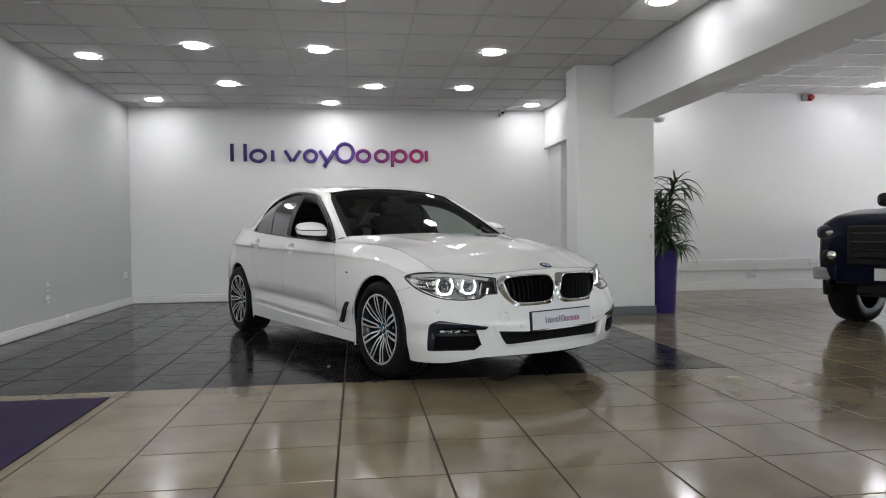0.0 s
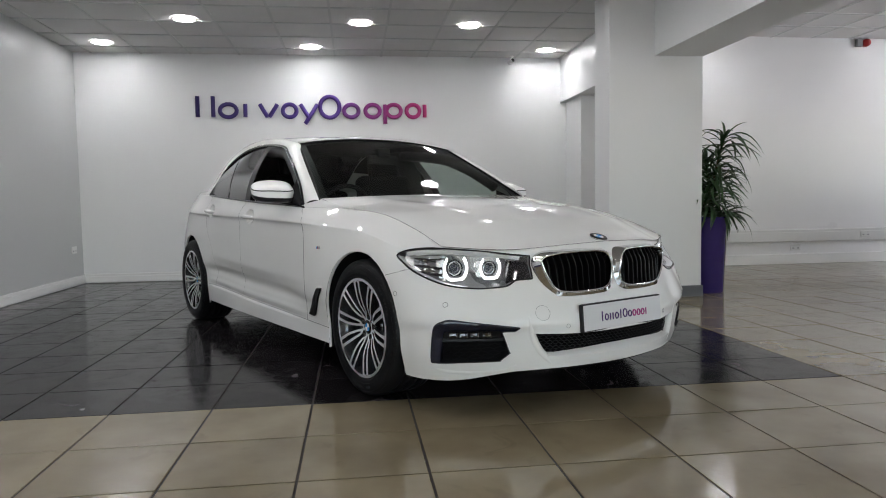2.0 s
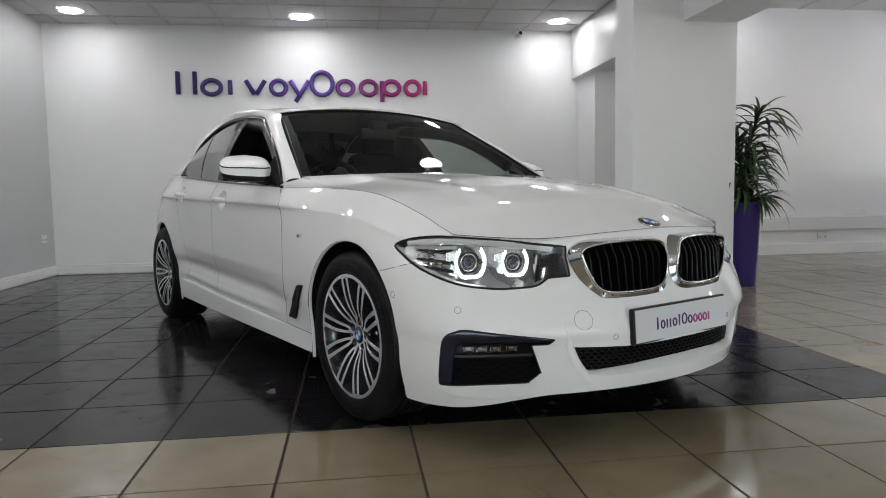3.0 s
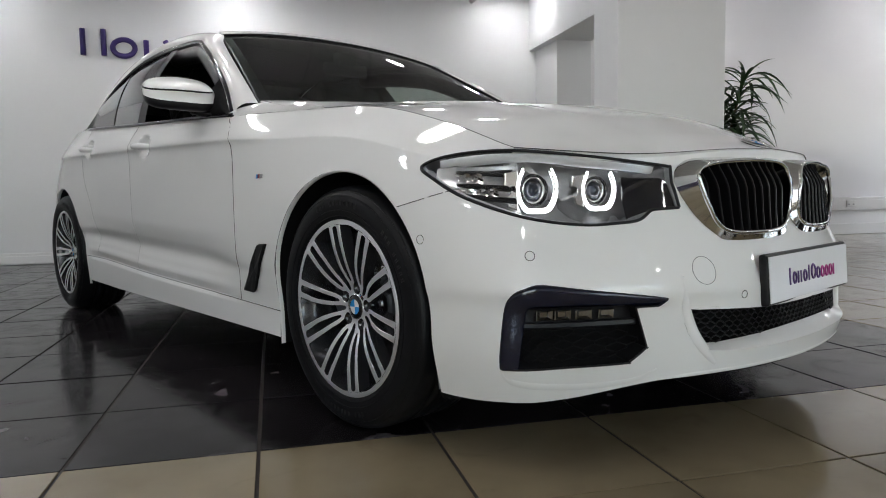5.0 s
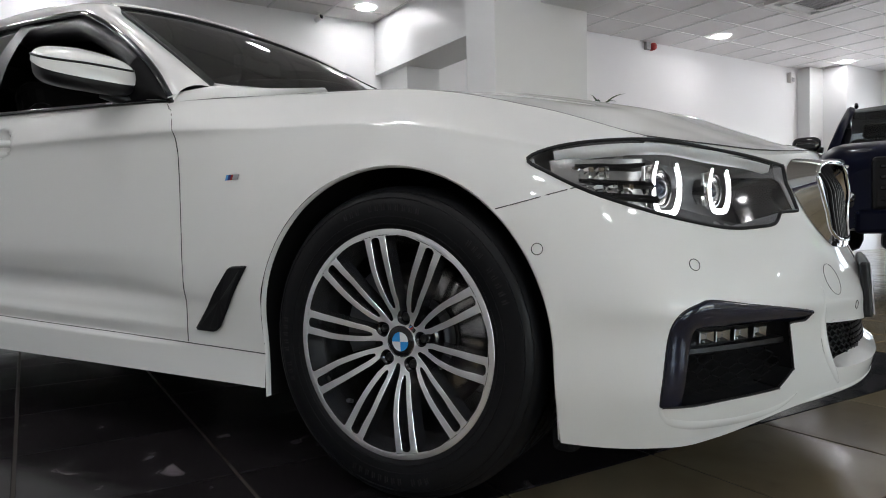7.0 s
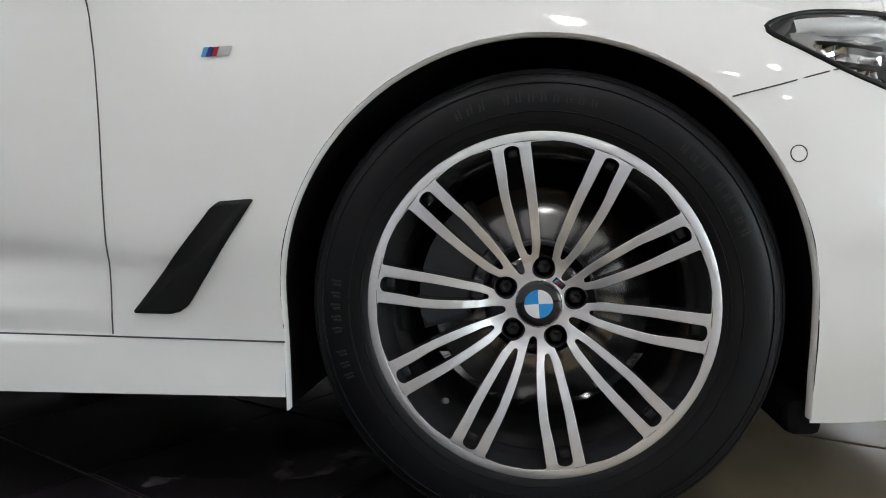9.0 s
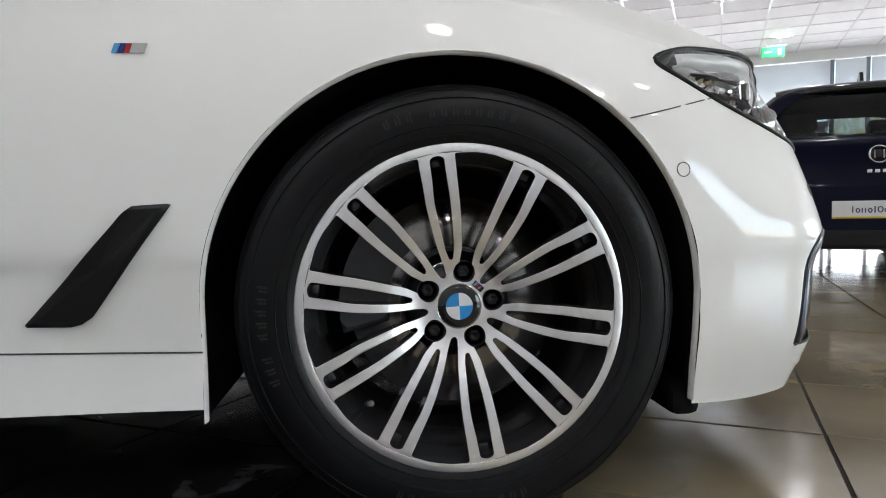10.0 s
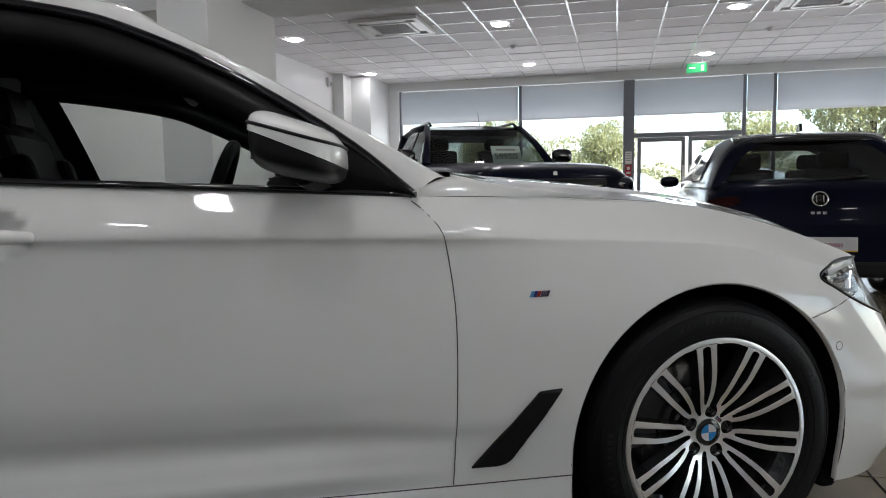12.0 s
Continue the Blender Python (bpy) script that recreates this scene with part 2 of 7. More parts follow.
def spline(keys, n, closed=False):
    """Points on a Catmull-Rom curve through keys, n to a span."""
    k = [Vector(p) for p in keys]
    out, count = [], len(k)
    for i in range(count if closed else count - 1):
        p1, p2 = k[i], k[(i + 1) % count]
        p0 = k[i - 1] if i or closed else p1 * 2 - p2
        p3 = k[(i + 2) % count] if i < count - 2 or closed else p2 * 2 - p1
        for j in range(n):
            t = j / n
            out.append(0.5 * (2 * p1 + (p2 - p0) * t + (2 * p0 - 5 * p1 + 4 * p2 - p3) * t * t + (3 * p1 - p0 - 3 * p2 + p3) * t**3))
    return out if closed else out + [k[-1].copy()]


def prism(bm, outline, m, depth, mi=0, bevel=0.0):
    """A flat outline (x, y) given thickness along z, placed by m."""
    low = [bm.verts.new(m @ Vector((x, y, 0))) for x, y in outline]
    high = [bm.verts.new(m @ Vector((x, y, depth))) for x, y in outline]
    faces = [bm.faces.new(low[::-1]), bm.faces.new(high)]
    for k in range(len(low)):
        j = (k + 1) % len(low)
        faces.append(bm.faces.new((low[k], low[j], high[j], high[k])))
    for f in faces:
        f.material_index = mi
    if bevel:
        edges = [e for e in faces[1].edges]
        bmesh.ops.bevel(bm, geom=edges, offset=bevel, segments=2, affect="EDGES", profile=0.5)
    return bm


# ---- the bay and the hall: walls, ceilings, beam, pillar ----
XL, XR, YB, YF = -3.16, 12.66, 5.83, -8.6
ZB, ZH = 2.85, 3.155


def structure(name, bm, material, label, category):
    return tagged(part(name, bm, material), label, category, "", "structure")


structure("wall_west", boxes((XL - 0.2, YF - 0.2, -0.05, XL, YB + 0.2, 3.5)), M_WALL_SHADED, "plain white painted wall of the car bay, darkened in its colour for shade", "wall")
structure("wall_north", boxes((XL, YB, -0.05, 3.5, YB + 0.25, 3.5)), M_WALL, "white painted wall behind the display car", "wall")
structure("wall_north_hall", boxes((3.5, 5.72, -0.05, XR + 0.2, 6.2, 3.5)), M_WALL_LIT, "white painted glossy wall of the hall", "wall")
structure("wall_stub", boxes((3.1, 5.22, 0, 3.5, YB, 2.267)), M_WALL, "short white wall return beside the opening", "wall")
structure("wall_jog", boxes((11.1, 5.5, 0, 11.5, 5.72, ZH)), M_WALL, "white boxed-in column in the corner", "wall")
structure("wall_corner", boxes((11.5, 5.1, 0, XR, 5.72, ZH)), M_WALL, "white wall beside the shop window", "wall")
structure("beam", boxes((3.02, YF, 2.267, 3.5, YB, 3.5), bevel=0.004), M_WALL, "white painted downstand beam", "beam")
structure("pillar", boxes((2.58, 2.93, 0.0, 3.5, 3.31, 2.9), bevel=0.006), M_WALL, "square white painted pillar", "pillar")
structure("pillar_plinth", boxes((2.565, 2.915, 0, 3.515, 3.325, 0.11), bevel=0.006), M_PLINTH, "dark grey skirting round the pillar foot", "skirting")

# skirting with a rounded top and a bead
sk = bmesh.new()
box(sk, XL, YF, 0, XL + 0.018, YB, 0.115, bevel=0.005)
box(sk, XL + 0.018, YF, 0.01, XL + 0.026, YB, 0.085, bevel=0.003)
structure("baseboard_west", sk, M_TRIM, "white gloss skirting board", "skirting")
sk = bmesh.new()
box(sk, XL + 0.027, YB - 0.018, 0, 3.1, YB, 0.115, bevel=0.005)
box(sk, XL + 0.027, YB - 0.026, 0.01, 3.1, YB - 0.018, 0.085, bevel=0.003)
structure("baseboard_north", sk, M_TRIM, "white gloss skirting board", "skirting")
structure("baseboard_hall", boxes((3.5, 5.702, 0, 11.1, 5.72, 0.14), bevel=0.005), M_TRIM, "white gloss skirting board", "skirting")


def ceiling(name, x0, x1, y0, y1, z, ox, oy, pitch, mats, label, tee=0.012):
    """Square lay-in tiles, let down into a grid of tee bars."""
    bm = bmesh.new()
    box(bm, x0, y0, z + 0.02, x1, y1, z + 0.1)
    nx0, nx1 = math.floor((x0 - ox) / pitch), math.ceil((x1 - ox) / pitch)
    ny0, ny1 = math.floor((y0 - oy) / pitch), math.ceil((y1 - oy) / pitch)
    for i in range(nx0, nx1):
        for j in range(ny0, ny1):
            a, b = max(x0, ox + i * pitch), min(x1, ox + (i + 1) * pitch)
            c, d = max(y0, oy + j * pitch), min(y1, oy + (j + 1) * pitch)
            if b - a < 0.05 or d - c < 0.05:
                continue
            zz = z + 0.006 + 0.004 * random.random()
            v = [bm.verts.new((x, y, zz)) for x, y in ((a, c), (a, d), (b, d), (b, c))]
            bm.faces.new(v)
    for i in range(nx0, nx1 + 1):
        x = ox + i * pitch
        if x0 + tee < x < x1 - tee:
            box(bm, x - tee, y0, z, x + tee, y1, z + 0.02, mi=1)
    for j in range(ny0, ny1 + 1):
        y = oy + j * pitch
        if y0 + tee < y < y1 - tee:
            box(bm, x0, y - tee, z - 0.001, x1, y + tee, z + 0.02, mi=2)
    return structure(name, bm, mats, label, "ceiling")


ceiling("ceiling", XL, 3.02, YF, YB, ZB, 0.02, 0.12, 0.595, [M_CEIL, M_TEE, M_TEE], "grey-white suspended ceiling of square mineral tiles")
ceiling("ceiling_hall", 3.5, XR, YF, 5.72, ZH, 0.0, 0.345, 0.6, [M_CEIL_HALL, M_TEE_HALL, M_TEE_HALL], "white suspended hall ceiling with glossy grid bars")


# ---- floor: grout bed, tiles are laid at the end ----
structure("floor", boxes((XL - 0.1, YF - 0.1, -0.12, XR + 0.1, 6.1, -0.004)), M_GROUT, "dark grout bed of the showroom floor", "floor")
mat_bm = bmesh.new()
box(mat_bm, -3.1, -6.0, 0.0, -1.41, -0.19, 0.008, bevel=0.003)
tagged(part("floor_mat", mat_bm, M_MAT), "dark purple carpet mat lying on the beige tiles", "mat")


# ---- shop window wall to the east ----
def window_wall():
    frame_rows, blinds = [], []
    structure("wall_east_head", boxes((XR, YF, 2.99, XR + 0.25, 5.72, 3.5)), M_WALL, "white bulkhead over the shop window", "wall")
    structure("wall_east_end", boxes((XR, YF, -0.05, XR + 0.25, -4.62, 2.99)), M_WALL, "white wall at the end of the shop window", "wall")
    structure("wall_east_start", boxes((XR, 4.88, -0.05, XR + 0.25, 5.72, 2.99)), M_WALL, "white wall at the start of the shop window", "wall")
    structure("wall_east_sill", boxes((XR, -4.62, -0.05, XR + 0.25, -2.0, 0.12), (XR, 0.2, -0.05, XR + 0.25, 4.88, 0.12)), M_WALL, "low white upstand under the shop window", "wall")
    win = thing("window_1", pose(XR, 0, 0), "full-height shop window in grey metal frames with half-drawn roller blinds", "window", kind="structure")
    def bar(name, y0, y1, z0, z1, d=0.08):
        part(name, boxes((0.06, y0, z0, 0.06 + d, y1, z1), bevel=0.004), M_FRAME, win)
    part("mullion", boxes((0.0, -0.0, 0.12, 0.2, 0.215, 2.99), bevel=0.006), M_FRAME, win)
    for y in (4.86, 2.27, -2.02, -2.55, -4.6):
        bar("mullion", y - 0.035, y + 0.035, 0.12, 2.99)
    bar("transom", 0.216, 4.82, 0.121, 0.18)
    bar("transom", -4.56, -2.06, 0.121, 0.18)
    bar("transom", -1.98, -0.002, 1.86, 1.95)
    for y0, y1 in ((2.306, 4.824), (0.216, 2.234), (-1.984, -0.002), (-2.514, -2.056), (-4.564, -2.586)):
        blind = part("blind", boxes((0.01, y0, 2.31, 0.016, y1, 2.97)), M_BLIND, win, "pale grey roller blind drawn part way down")
        part("bottom_bar", boxes((0.004, y0, 2.285, 0.022, y1, 2.309), bevel=0.004), M_PLASTIC_W, blind)
        p = part("pane", boxes((0.09, y0 + 0.001, 0.181, 0.098, y1 - 0.001, 2.98)), M_GLASS, win)
        p.visible_shadow = False
    for y0, y1 in ((-0.96, -0.06), (-1.93, -1.02)):
        leaf = part("door_leaf", boxes((0.06, y0, 0.02, 0.11, y0 + 0.07, 1.855), (0.06, y1 - 0.07, 0.02, 0.11, y1, 1.855), (0.06, y0 + 0.071, 1.77, 0.11, y1 - 0.071, 1.855), (0.06, y0 + 0.071, 0.02, 0.11, y1 - 0.071, 0.14)), M_FRAME, win)
        part("door_handle", boxes((0.03, (y1 - 0.05 if y0 < -1 else y0 + 0.02), 0.9, 0.055, (y1 - 0.02 if y0 < -1 else y0 + 0.05), 1.3), bevel=0.006), M_PLASTIC_W, leaf)
    notice = thing("notice", pose(XR - 0.004, 0.11, 1.46), "small white notice stuck on the window column", "notice")
    part("sheet", boxes((-0.002, -0.06, -0.11, 0.0, 0.06, 0.13)), M_PLASTIC_W, notice)
    for k in range(4):
        part("text_bar", boxes((-0.004, -0.045, 0.08 - 0.045 * k, -0.002, 0.045, 0.1 - 0.045 * k)), M_GREY, notice)
    fire = thing("fire_notice", pose(XR - 0.004, 0.11, 1.22), "red fire notice with white bars on the window column", "notice")
    part("sheet", boxes((-0.002, -0.06, -0.11, 0.0, 0.06, 0.11)), M_RED, fire)
    part("text_bar", boxes((-0.004, -0.03, 0.01, -0.002, 0.03, 0.07)), M_PLASTIC_W, fire)
    part("text_bar", boxes((-0.004, -0.04, -0.07, -0.002, 0.04, -0.03)), M_PLASTIC_W, fire)


window_wall()


# ---- glazed front behind the camera ----
def front_wall():
    structure("wall_south_head", boxes((XL, YF - 0.25, 2.6, XR, YF, 3.5)), M_WALL, "white bulkhead over the shop front", "wall")
    structure("wall_south_piers", boxes((XL, YF - 0.25, -0.05, -2.6, YF, 2.6), (1.2, YF - 0.25, -0.05, 3.6, YF, 2.6), (8.4, YF - 0.25, -0.05, XR, YF, 2.6)), M_WALL, "white painted wall piers of the shop front", "wall")
    structure("wall_south_sill", boxes((-2.6, YF - 0.25, -0.05, 1.2, YF, 0.35), (3.6, YF - 0.25, -0.05, 8.4, YF, 0.35)), M_WALL, "low white wall under the shop front glazing", "wall")
    for n, (x0, x1) in enumerate(((-2.6, 1.2), (3.6, 8.4))):
        win = thing("window_%d" % (n + 2), pose(0, YF - 0.15, 0), "shop front glazing in grey metal frames", "window", kind="structure")
        count = 4
        for k in range(count + 1):
            x = x0 + (x1 - x0) * k / count
            part("mullion", boxes((max(x0, x - 0.03), 0, 0.35, min(x1, x + 0.03), 0.08, 2.6)), M_FRAME, win)
        part("transom", boxes((x0 + 0.031, 0.01, 1.7, x1 - 0.031, 0.07, 1.76)), M_FRAME, win)
        p = part("pane", boxes((x0 + 0.031, 0.03, 0.351, x1 - 0.031, 0.036, 2.599)), M_GLASS, win)
        p.visible_shadow = False


front_wall()


# ---- ceiling lights ----
def downlight(x, y, z):
    d = thing("downlight", pose(x, y, z), "round recessed white ceiling downlight, switched on", "ceiling light", "recessed downlights")
    bm = lathe(bmesh.new(), [(0.1, -0.001), (0.122, -0.006), (0.128, -0.002), (0.128, 0.0005)], 40)
    bm.faces.ensure_lookup_table()
    bmesh.ops.delete(bm, geom=[f for f in bm.faces if len(f.verts) > 4], context="FACES")
    part("trim_ring", bm, M_PLASTIC_W, d, smooth=True)
    lens = bmesh.new()
    bmesh.ops.create_circle(lens, cap_ends=True, segments=28, radius=0.101, matrix=Matrix.Rotation(math.pi, 4, "X") @ Matrix.Translation((0, 0, 0.003)))
    part("lens", lens, M_LAMP, d, "glowing white lens")
    return d


first = downlight(-2.63, 2.95, ZB)
for x, y in ((-1.458, 2.474), (-0.252, 2.52), (1.534, 2.487), (-2.63, 5.26), (-1.457, 4.19), (0.338, 4.22), (1.508, 4.24), (-0.253, 5.36), (2.69, 5.34),
             # after (-1.46, 0.6): unseen lamps at guessed spots, added to light the car's flank
             (2.60, 0.80), (-0.06, 0.95), (-1.46, 0.6), (-1.46, -1.3), (-0.25, -0.9), (-0.25, -2.9), (-1.46, -3.2), (-1.46, -5.0), (-2.63, 0.64), (-2.63, -1.67)):
    copy_thing(first, pose(x, y, ZB))
for x in (4.95, 8.05, 11.28):
    for y in (5.0, 1.91, -1.14, -4.2, -7.2):
        copy_thing(first, pose(x, y, ZH))


# ---- the display car: materials ----
M_PAINT = mat("white_car_paint", (0.83, 0.83, 0.815), 0.5, scale=2, vary=0.012, fine=900, coat=1.0, rvary=0.05)
M_CHROME = mat("chrome", (0.72, 0.72, 0.71), 0.07, metal=1.0, vary=0.02)
M_GLOSSBLACK = mat("gloss_black_trim", (0.006, 0.006, 0.008), 0.09, vary=0.1, coat=0.6)
M_NAVY = mat("dark_bumper_insert", (0.007, 0.009, 0.022), 0.12, vary=0.1, coat=0.5)
M_RUBBER = mat("tyre_rubber", (0.006, 0.0063, 0.0073), 0.42, spec=0.22, scale=12, vary=0.25, fine=180, bump=0.0004, rvary=0.3)
M_ALLOY = mat("machined_alloy", (0.92, 0.92, 0.93), 0.29, metal=0.84, scale=4, vary=0.02, fine=900, rvary=0.05)
M_ALLOY_DARK = mat("dark_grey_alloy_paint", (0.045, 0.046, 0.05), 0.16, metal=0.5, vary=0.1, coat=0.5)
M_BARREL = mat("grey_rim_barrel", (0.055, 0.056, 0.06), 0.2, metal=0.6, vary=0.1, coat=0.5)
M_DISC = mat("brake_disc_steel", (0.26, 0.25, 0.243), 0.17, metal=1.0, scale=20, vary=0.2)
M_CALIPER = mat("caliper_paint", (0.1, 0.104, 0.114), 0.4, metal=0.4, vary=0.15)
M_SEAM = mat("panel_gap_shadow", (0.07, 0.07, 0.07), 0.9)
M_SCREEN = pane("windscreen_glass", (0.72, 0.8, 0.76), 0.62)
M_SIDEGLASS = pane("tinted_side_glass", (0.5, 0.56, 0.55), 0.05, least=0.08, steep=2.6)
M_FRONTGLASS = pane("front_door_glass", (0.9, 0.95, 0.93), 0.85)
M_CLEAR = pane("headlamp_cover", (1, 1, 1), 0.93)
M_INTERIOR = mat("dark_cabin_trim", (0.009, 0.009, 0.0095), 0.6, spec=0.25, vary=0.2, fine=200, bump=0.001)
M_SEAT = mat("black_leather", (0.003, 0.0028, 0.0028), 0.55, spec=0.12, vary=0.2, fine=150, bump=0.001)
M_HALO = glow("daytime_running_light", (0.95, 0.98, 1.0), 1.5)
M_LENS = mat("projector_lens", (0.02, 0.025, 0.04), 0.03, vary=0.1, coat=1.0)
M_PLATE = mat("white_plate", (0.72, 0.72, 0.74), 0.25, vary=0.02)
M_PLATE_Y = mat("yellow_plate", (0.7, 0.45, 0.03), 0.3, vary=0.02)
M_INK = mat("purple_ink", (0.07, 0.03, 0.14), 0.4, vary=0.1)
M_INK_PINK = mat("magenta_ink", (0.35, 0.03, 0.2), 0.4, vary=0.1)
M_BLUE = mat("roundel_blue", (0.03, 0.25, 0.6), 0.25)
M_LIGHTBLUE = mat("stripe_light_blue", (0.1, 0.35, 0.65), 0.3)
M_DEEPBLUE = mat("stripe_dark_blue", (0.02, 0.04, 0.2), 0.3)
M_MIRROR = mat("mirror_glass", (0.85, 0.86, 0.87), 0.02, metal=1.0, vary=0.0)
M_AMBER = mat("lamp_reflector", (0.75, 0.74, 0.72), 0.12, metal=1.0, vary=0.05)
M_MARK = mat("raised_tyre_lettering", (0.012, 0.012, 0.0125), 0.45, vary=0.2)
M_LINER = mat("wheel_arch_liner", (0.010, 0.010, 0.0105), 0.95, spec=0.1, vary=0.2, bump=0.001)

AXLE_R, HUB_Z, ARCH_R = -2.875, 0.331, 0.366
car = thing("display_car", pose(1.0055, 0.512, 0, 0, 0, -62.06), "white four-door saloon car with black and silver alloy wheels, headlights on", "car")

# Design lines from tail to nose, as (along, out, up), along from the front axle.
SILL = [(-3.95, 0, .30), (-3.92, .42, .29), (-3.74, .64, .27), (-3.5, .755, .24), (-2.92, .845, .21), (-2.2, .855, .198), (-1.6, .86, .197), (-1.0, .862, .197), (-.64, .864, .197),
        (-.38, .866, .197), (0, .862, .19), (.355, .848, .170), (.53, .80, .172), (.612, .70, .176), (.728, .525, .205), (.842, .28, .216), (.872, 0, .214)]
ROCKER = [(-4.0, 0, .42), (-3.96, .43, .43), (-3.78, .65, .42), (-3.5, .77, .38), (-2.92, .862, .345), (-2.2, .858, .328), (-1.6, .861, .305), (-1.0, .862, .291), (-.64, .862, .285),
          (-.38, .864, .28), (0, .872, .28), (.36, .872, .28), (.55, .832, .270), (.637, .73, .27), (.738, .54, .273), (.856, .28, .275), (.882, 0, .278)]
WAIST = [(-4.03, 0, .60), (-3.99, .45, .59), (-3.8, .66, .57), (-3.5, .778, .56), (-2.92, .884, .52), (-2.2, .868, .51), (-1.6, .868, .505), (-1.0, .873, .485), (-.64, .878, .45),
         (-.38, .885, .45), (0, .892, .45), (.35, .882, .45), (.555, .842, .447), (.648, .735, .44), (.754, .55, .432), (.842, .28, .43), (.86, 0, .43)]
FLANK = [(-4.01, 0, .78), (-3.97, .42, .77), (-3.8, .64, .76), (-3.5, .765, .71), (-2.92, .876, .70), (-2.2, .870, .68), (-1.6, .871, .65), (-1.0, .876, .645), (-.64, .879, .64),
         (-.38, .882, .64), (0, .888, .64), (.33, .870, .61), (.545, .789, .582), (.63, .665, .57), (.71, .52, .56), (.787, .28, .55), (.808, 0, .545)]
SHOULDER = [(-3.97, 0, .95), (-3.94, .40, .945), (-3.78, .60, .94), (-3.5, .712, .925), (-2.92, .846, .90), (-2.2, .872, .88), (-1.6, .876, .865), (-1.0, .878, .85), (-.64, .875, .838),
            (-.38, .846, .828), (0, .838, .806), (.30, .820, .740), (.49, .762, .693), (.58, .648, .67), (.668, .50, .66), (.766, .27, .655), (.792, 0, .648)]
BELT = [(-3.9, 0, 1.03), (-3.86, .40, 1.03), (-3.72, .53, 1.03), (-3.4, .665, 1.04), (-2.92, .757, 1.033), (-2.4, .812, 1.005), (-1.6, .838, .958), (-1.0, .836, .93), (-.70, .83, .914),
        (-.38, .765, .906), (0, .748, .878), (.28, .742, .811), (.494, .738, .737), (.595, .60, .722), (.672, .48, .711), (.742, .25, .728), (.76, 0, .736)]
# a hollow under the shoulder crease, which fades out towards the nose and the tail
UNDERCUT = [(fx + (x - fx) * 0.78, fw + (w - fw) * 0.78 + (0.010 - 0.015 * max(0, min(1, (-0.3 - x) / 0.34)) * max(0, min(1, (x + 3.6) / 0.6))) * (1 if x < 0.2 else max(0, (0.5 - x) / 0.3)), fz + (z - fz) * 0.78) for (fx, fw, fz), (x, w, z) in zip(FLANK, SHOULDER)]
# the doors tuck in to a crease above the sill and flare out again below it
TUCK = [0, 0, 0, 0, .004, .012, .012, .010, .004, 0, 0, 0, 0, 0, 0, 0, 0]
CREASE = [(rx + (x - rx) * 0.60, rw + (w - rw) * 0.60 - d, rz + (z - rz) * 0.60) for (rx, rw, rz), (x, w, z), d in zip(ROCKER, WAIST, TUCK)]
SPANS = [6, 8, 12, 40, 52, 44, 26, 18, 16, 32, 30, 24, 20, 22, 26, 20]
NV = 12


def catmull(p0, p1, p2, p3, t):
    return 0.5 * (2 * p1 + (p2 - p0) * t + (2 * p0 - 5 * p1 + 4 * p2 - p3) * t * t + (3 * p1 - p0 - 3 * p2 + p3) * t**3)


def line_along(keys):
    k = [Vector(p) for p in keys]
    k = [Vector((k[1].x, -k[1].y, k[1].z))] + k + [Vector((k[-2].x, -k[-2].y, k[-2].z))]
    out = []
    for i, n in enumerate(SPANS):
        out += [catmull(k[i], k[i + 1], k[i + 2], k[i + 3], j / n) for j in range(n)]
    return out + [k[-2].copy()]


ROWS = [line_along(r) for r in (SILL, ROCKER, CREASE, WAIST, FLANK, UNDERCUT, SHOULDER, BELT)]
NU = len(ROWS[0])


def shell_point(i, v):
    """Column i, height v from 0 (sill) to 7 (belt line)."""
    k = min(int(v), 6)
    r = [ROWS[max(0, k - 1)][i], ROWS[k][i], ROWS[k + 1][i], ROWS[min(7, k + 2)][i]]
    if k == 0:
        r[0] = r[1] * 2 - r[2]
    if k == 6:
        r[3] = r[2] * 2 - r[1]
    return catmull(*r, v - k)


GRID = [[shell_point(i, j / NV) for j in range(7 * NV + 1)] for i in range(NU)]
# shallow dishes behind the door handles
for i in range(NU):
    for p in GRID[i]:
        for hx, hz in ((-1.53, 0.858), (-2.38, 0.893)):
            d = ((p.x - hx - 0.025) / 0.062) ** 2 + ((p.z - hz) / 0.046) ** 2
            if d < 1 and p.y > 0.5:
                p.y -= 0.042 * (1 - d) ** 0.7
# lower doors: a hollow, a flared band below it and an edge that rolls in over the side skirt
ROLL = [(-0.006, 0.0), (0.0, 0.011), (0.018, 0.006), (0.036, -0.001), (0.07, 0.004), (0.115, 0.0115), (0.17, 0.006), (0.235, 0.0)]
for i in range(NU):
    fade = max(0.0, min(1.0, (ROWS[1][i].x + 2.5) / 0.2)) * max(0.0, min(1.0, (-0.60 - ROWS[1][i].x) / 0.35))
    for p in GRID[i]:
        h = p.z - ROWS[1][i].z
        if fade > 0 and -0.006 < h < 0.235 and p.y > 0.5:
            for (a, da), (b, db) in zip(ROLL, ROLL[1:]):
                if a <= h < b:
                    u = (h - a) / (b - a)
                    p.y -= fade * (da + (db - da) * u * u * (3 - 2 * u))
# girth: distance round the plan from the nose, one for each column
GIRTH = [0.0] * NU
for i in range(NU - 2, -1, -1):
    a, b = ROWS[4][i], ROWS[4][i + 1]
    GIRTH[i] = GIRTH[i + 1] + math.hypot(a.x - b.x, a.y - b.y)


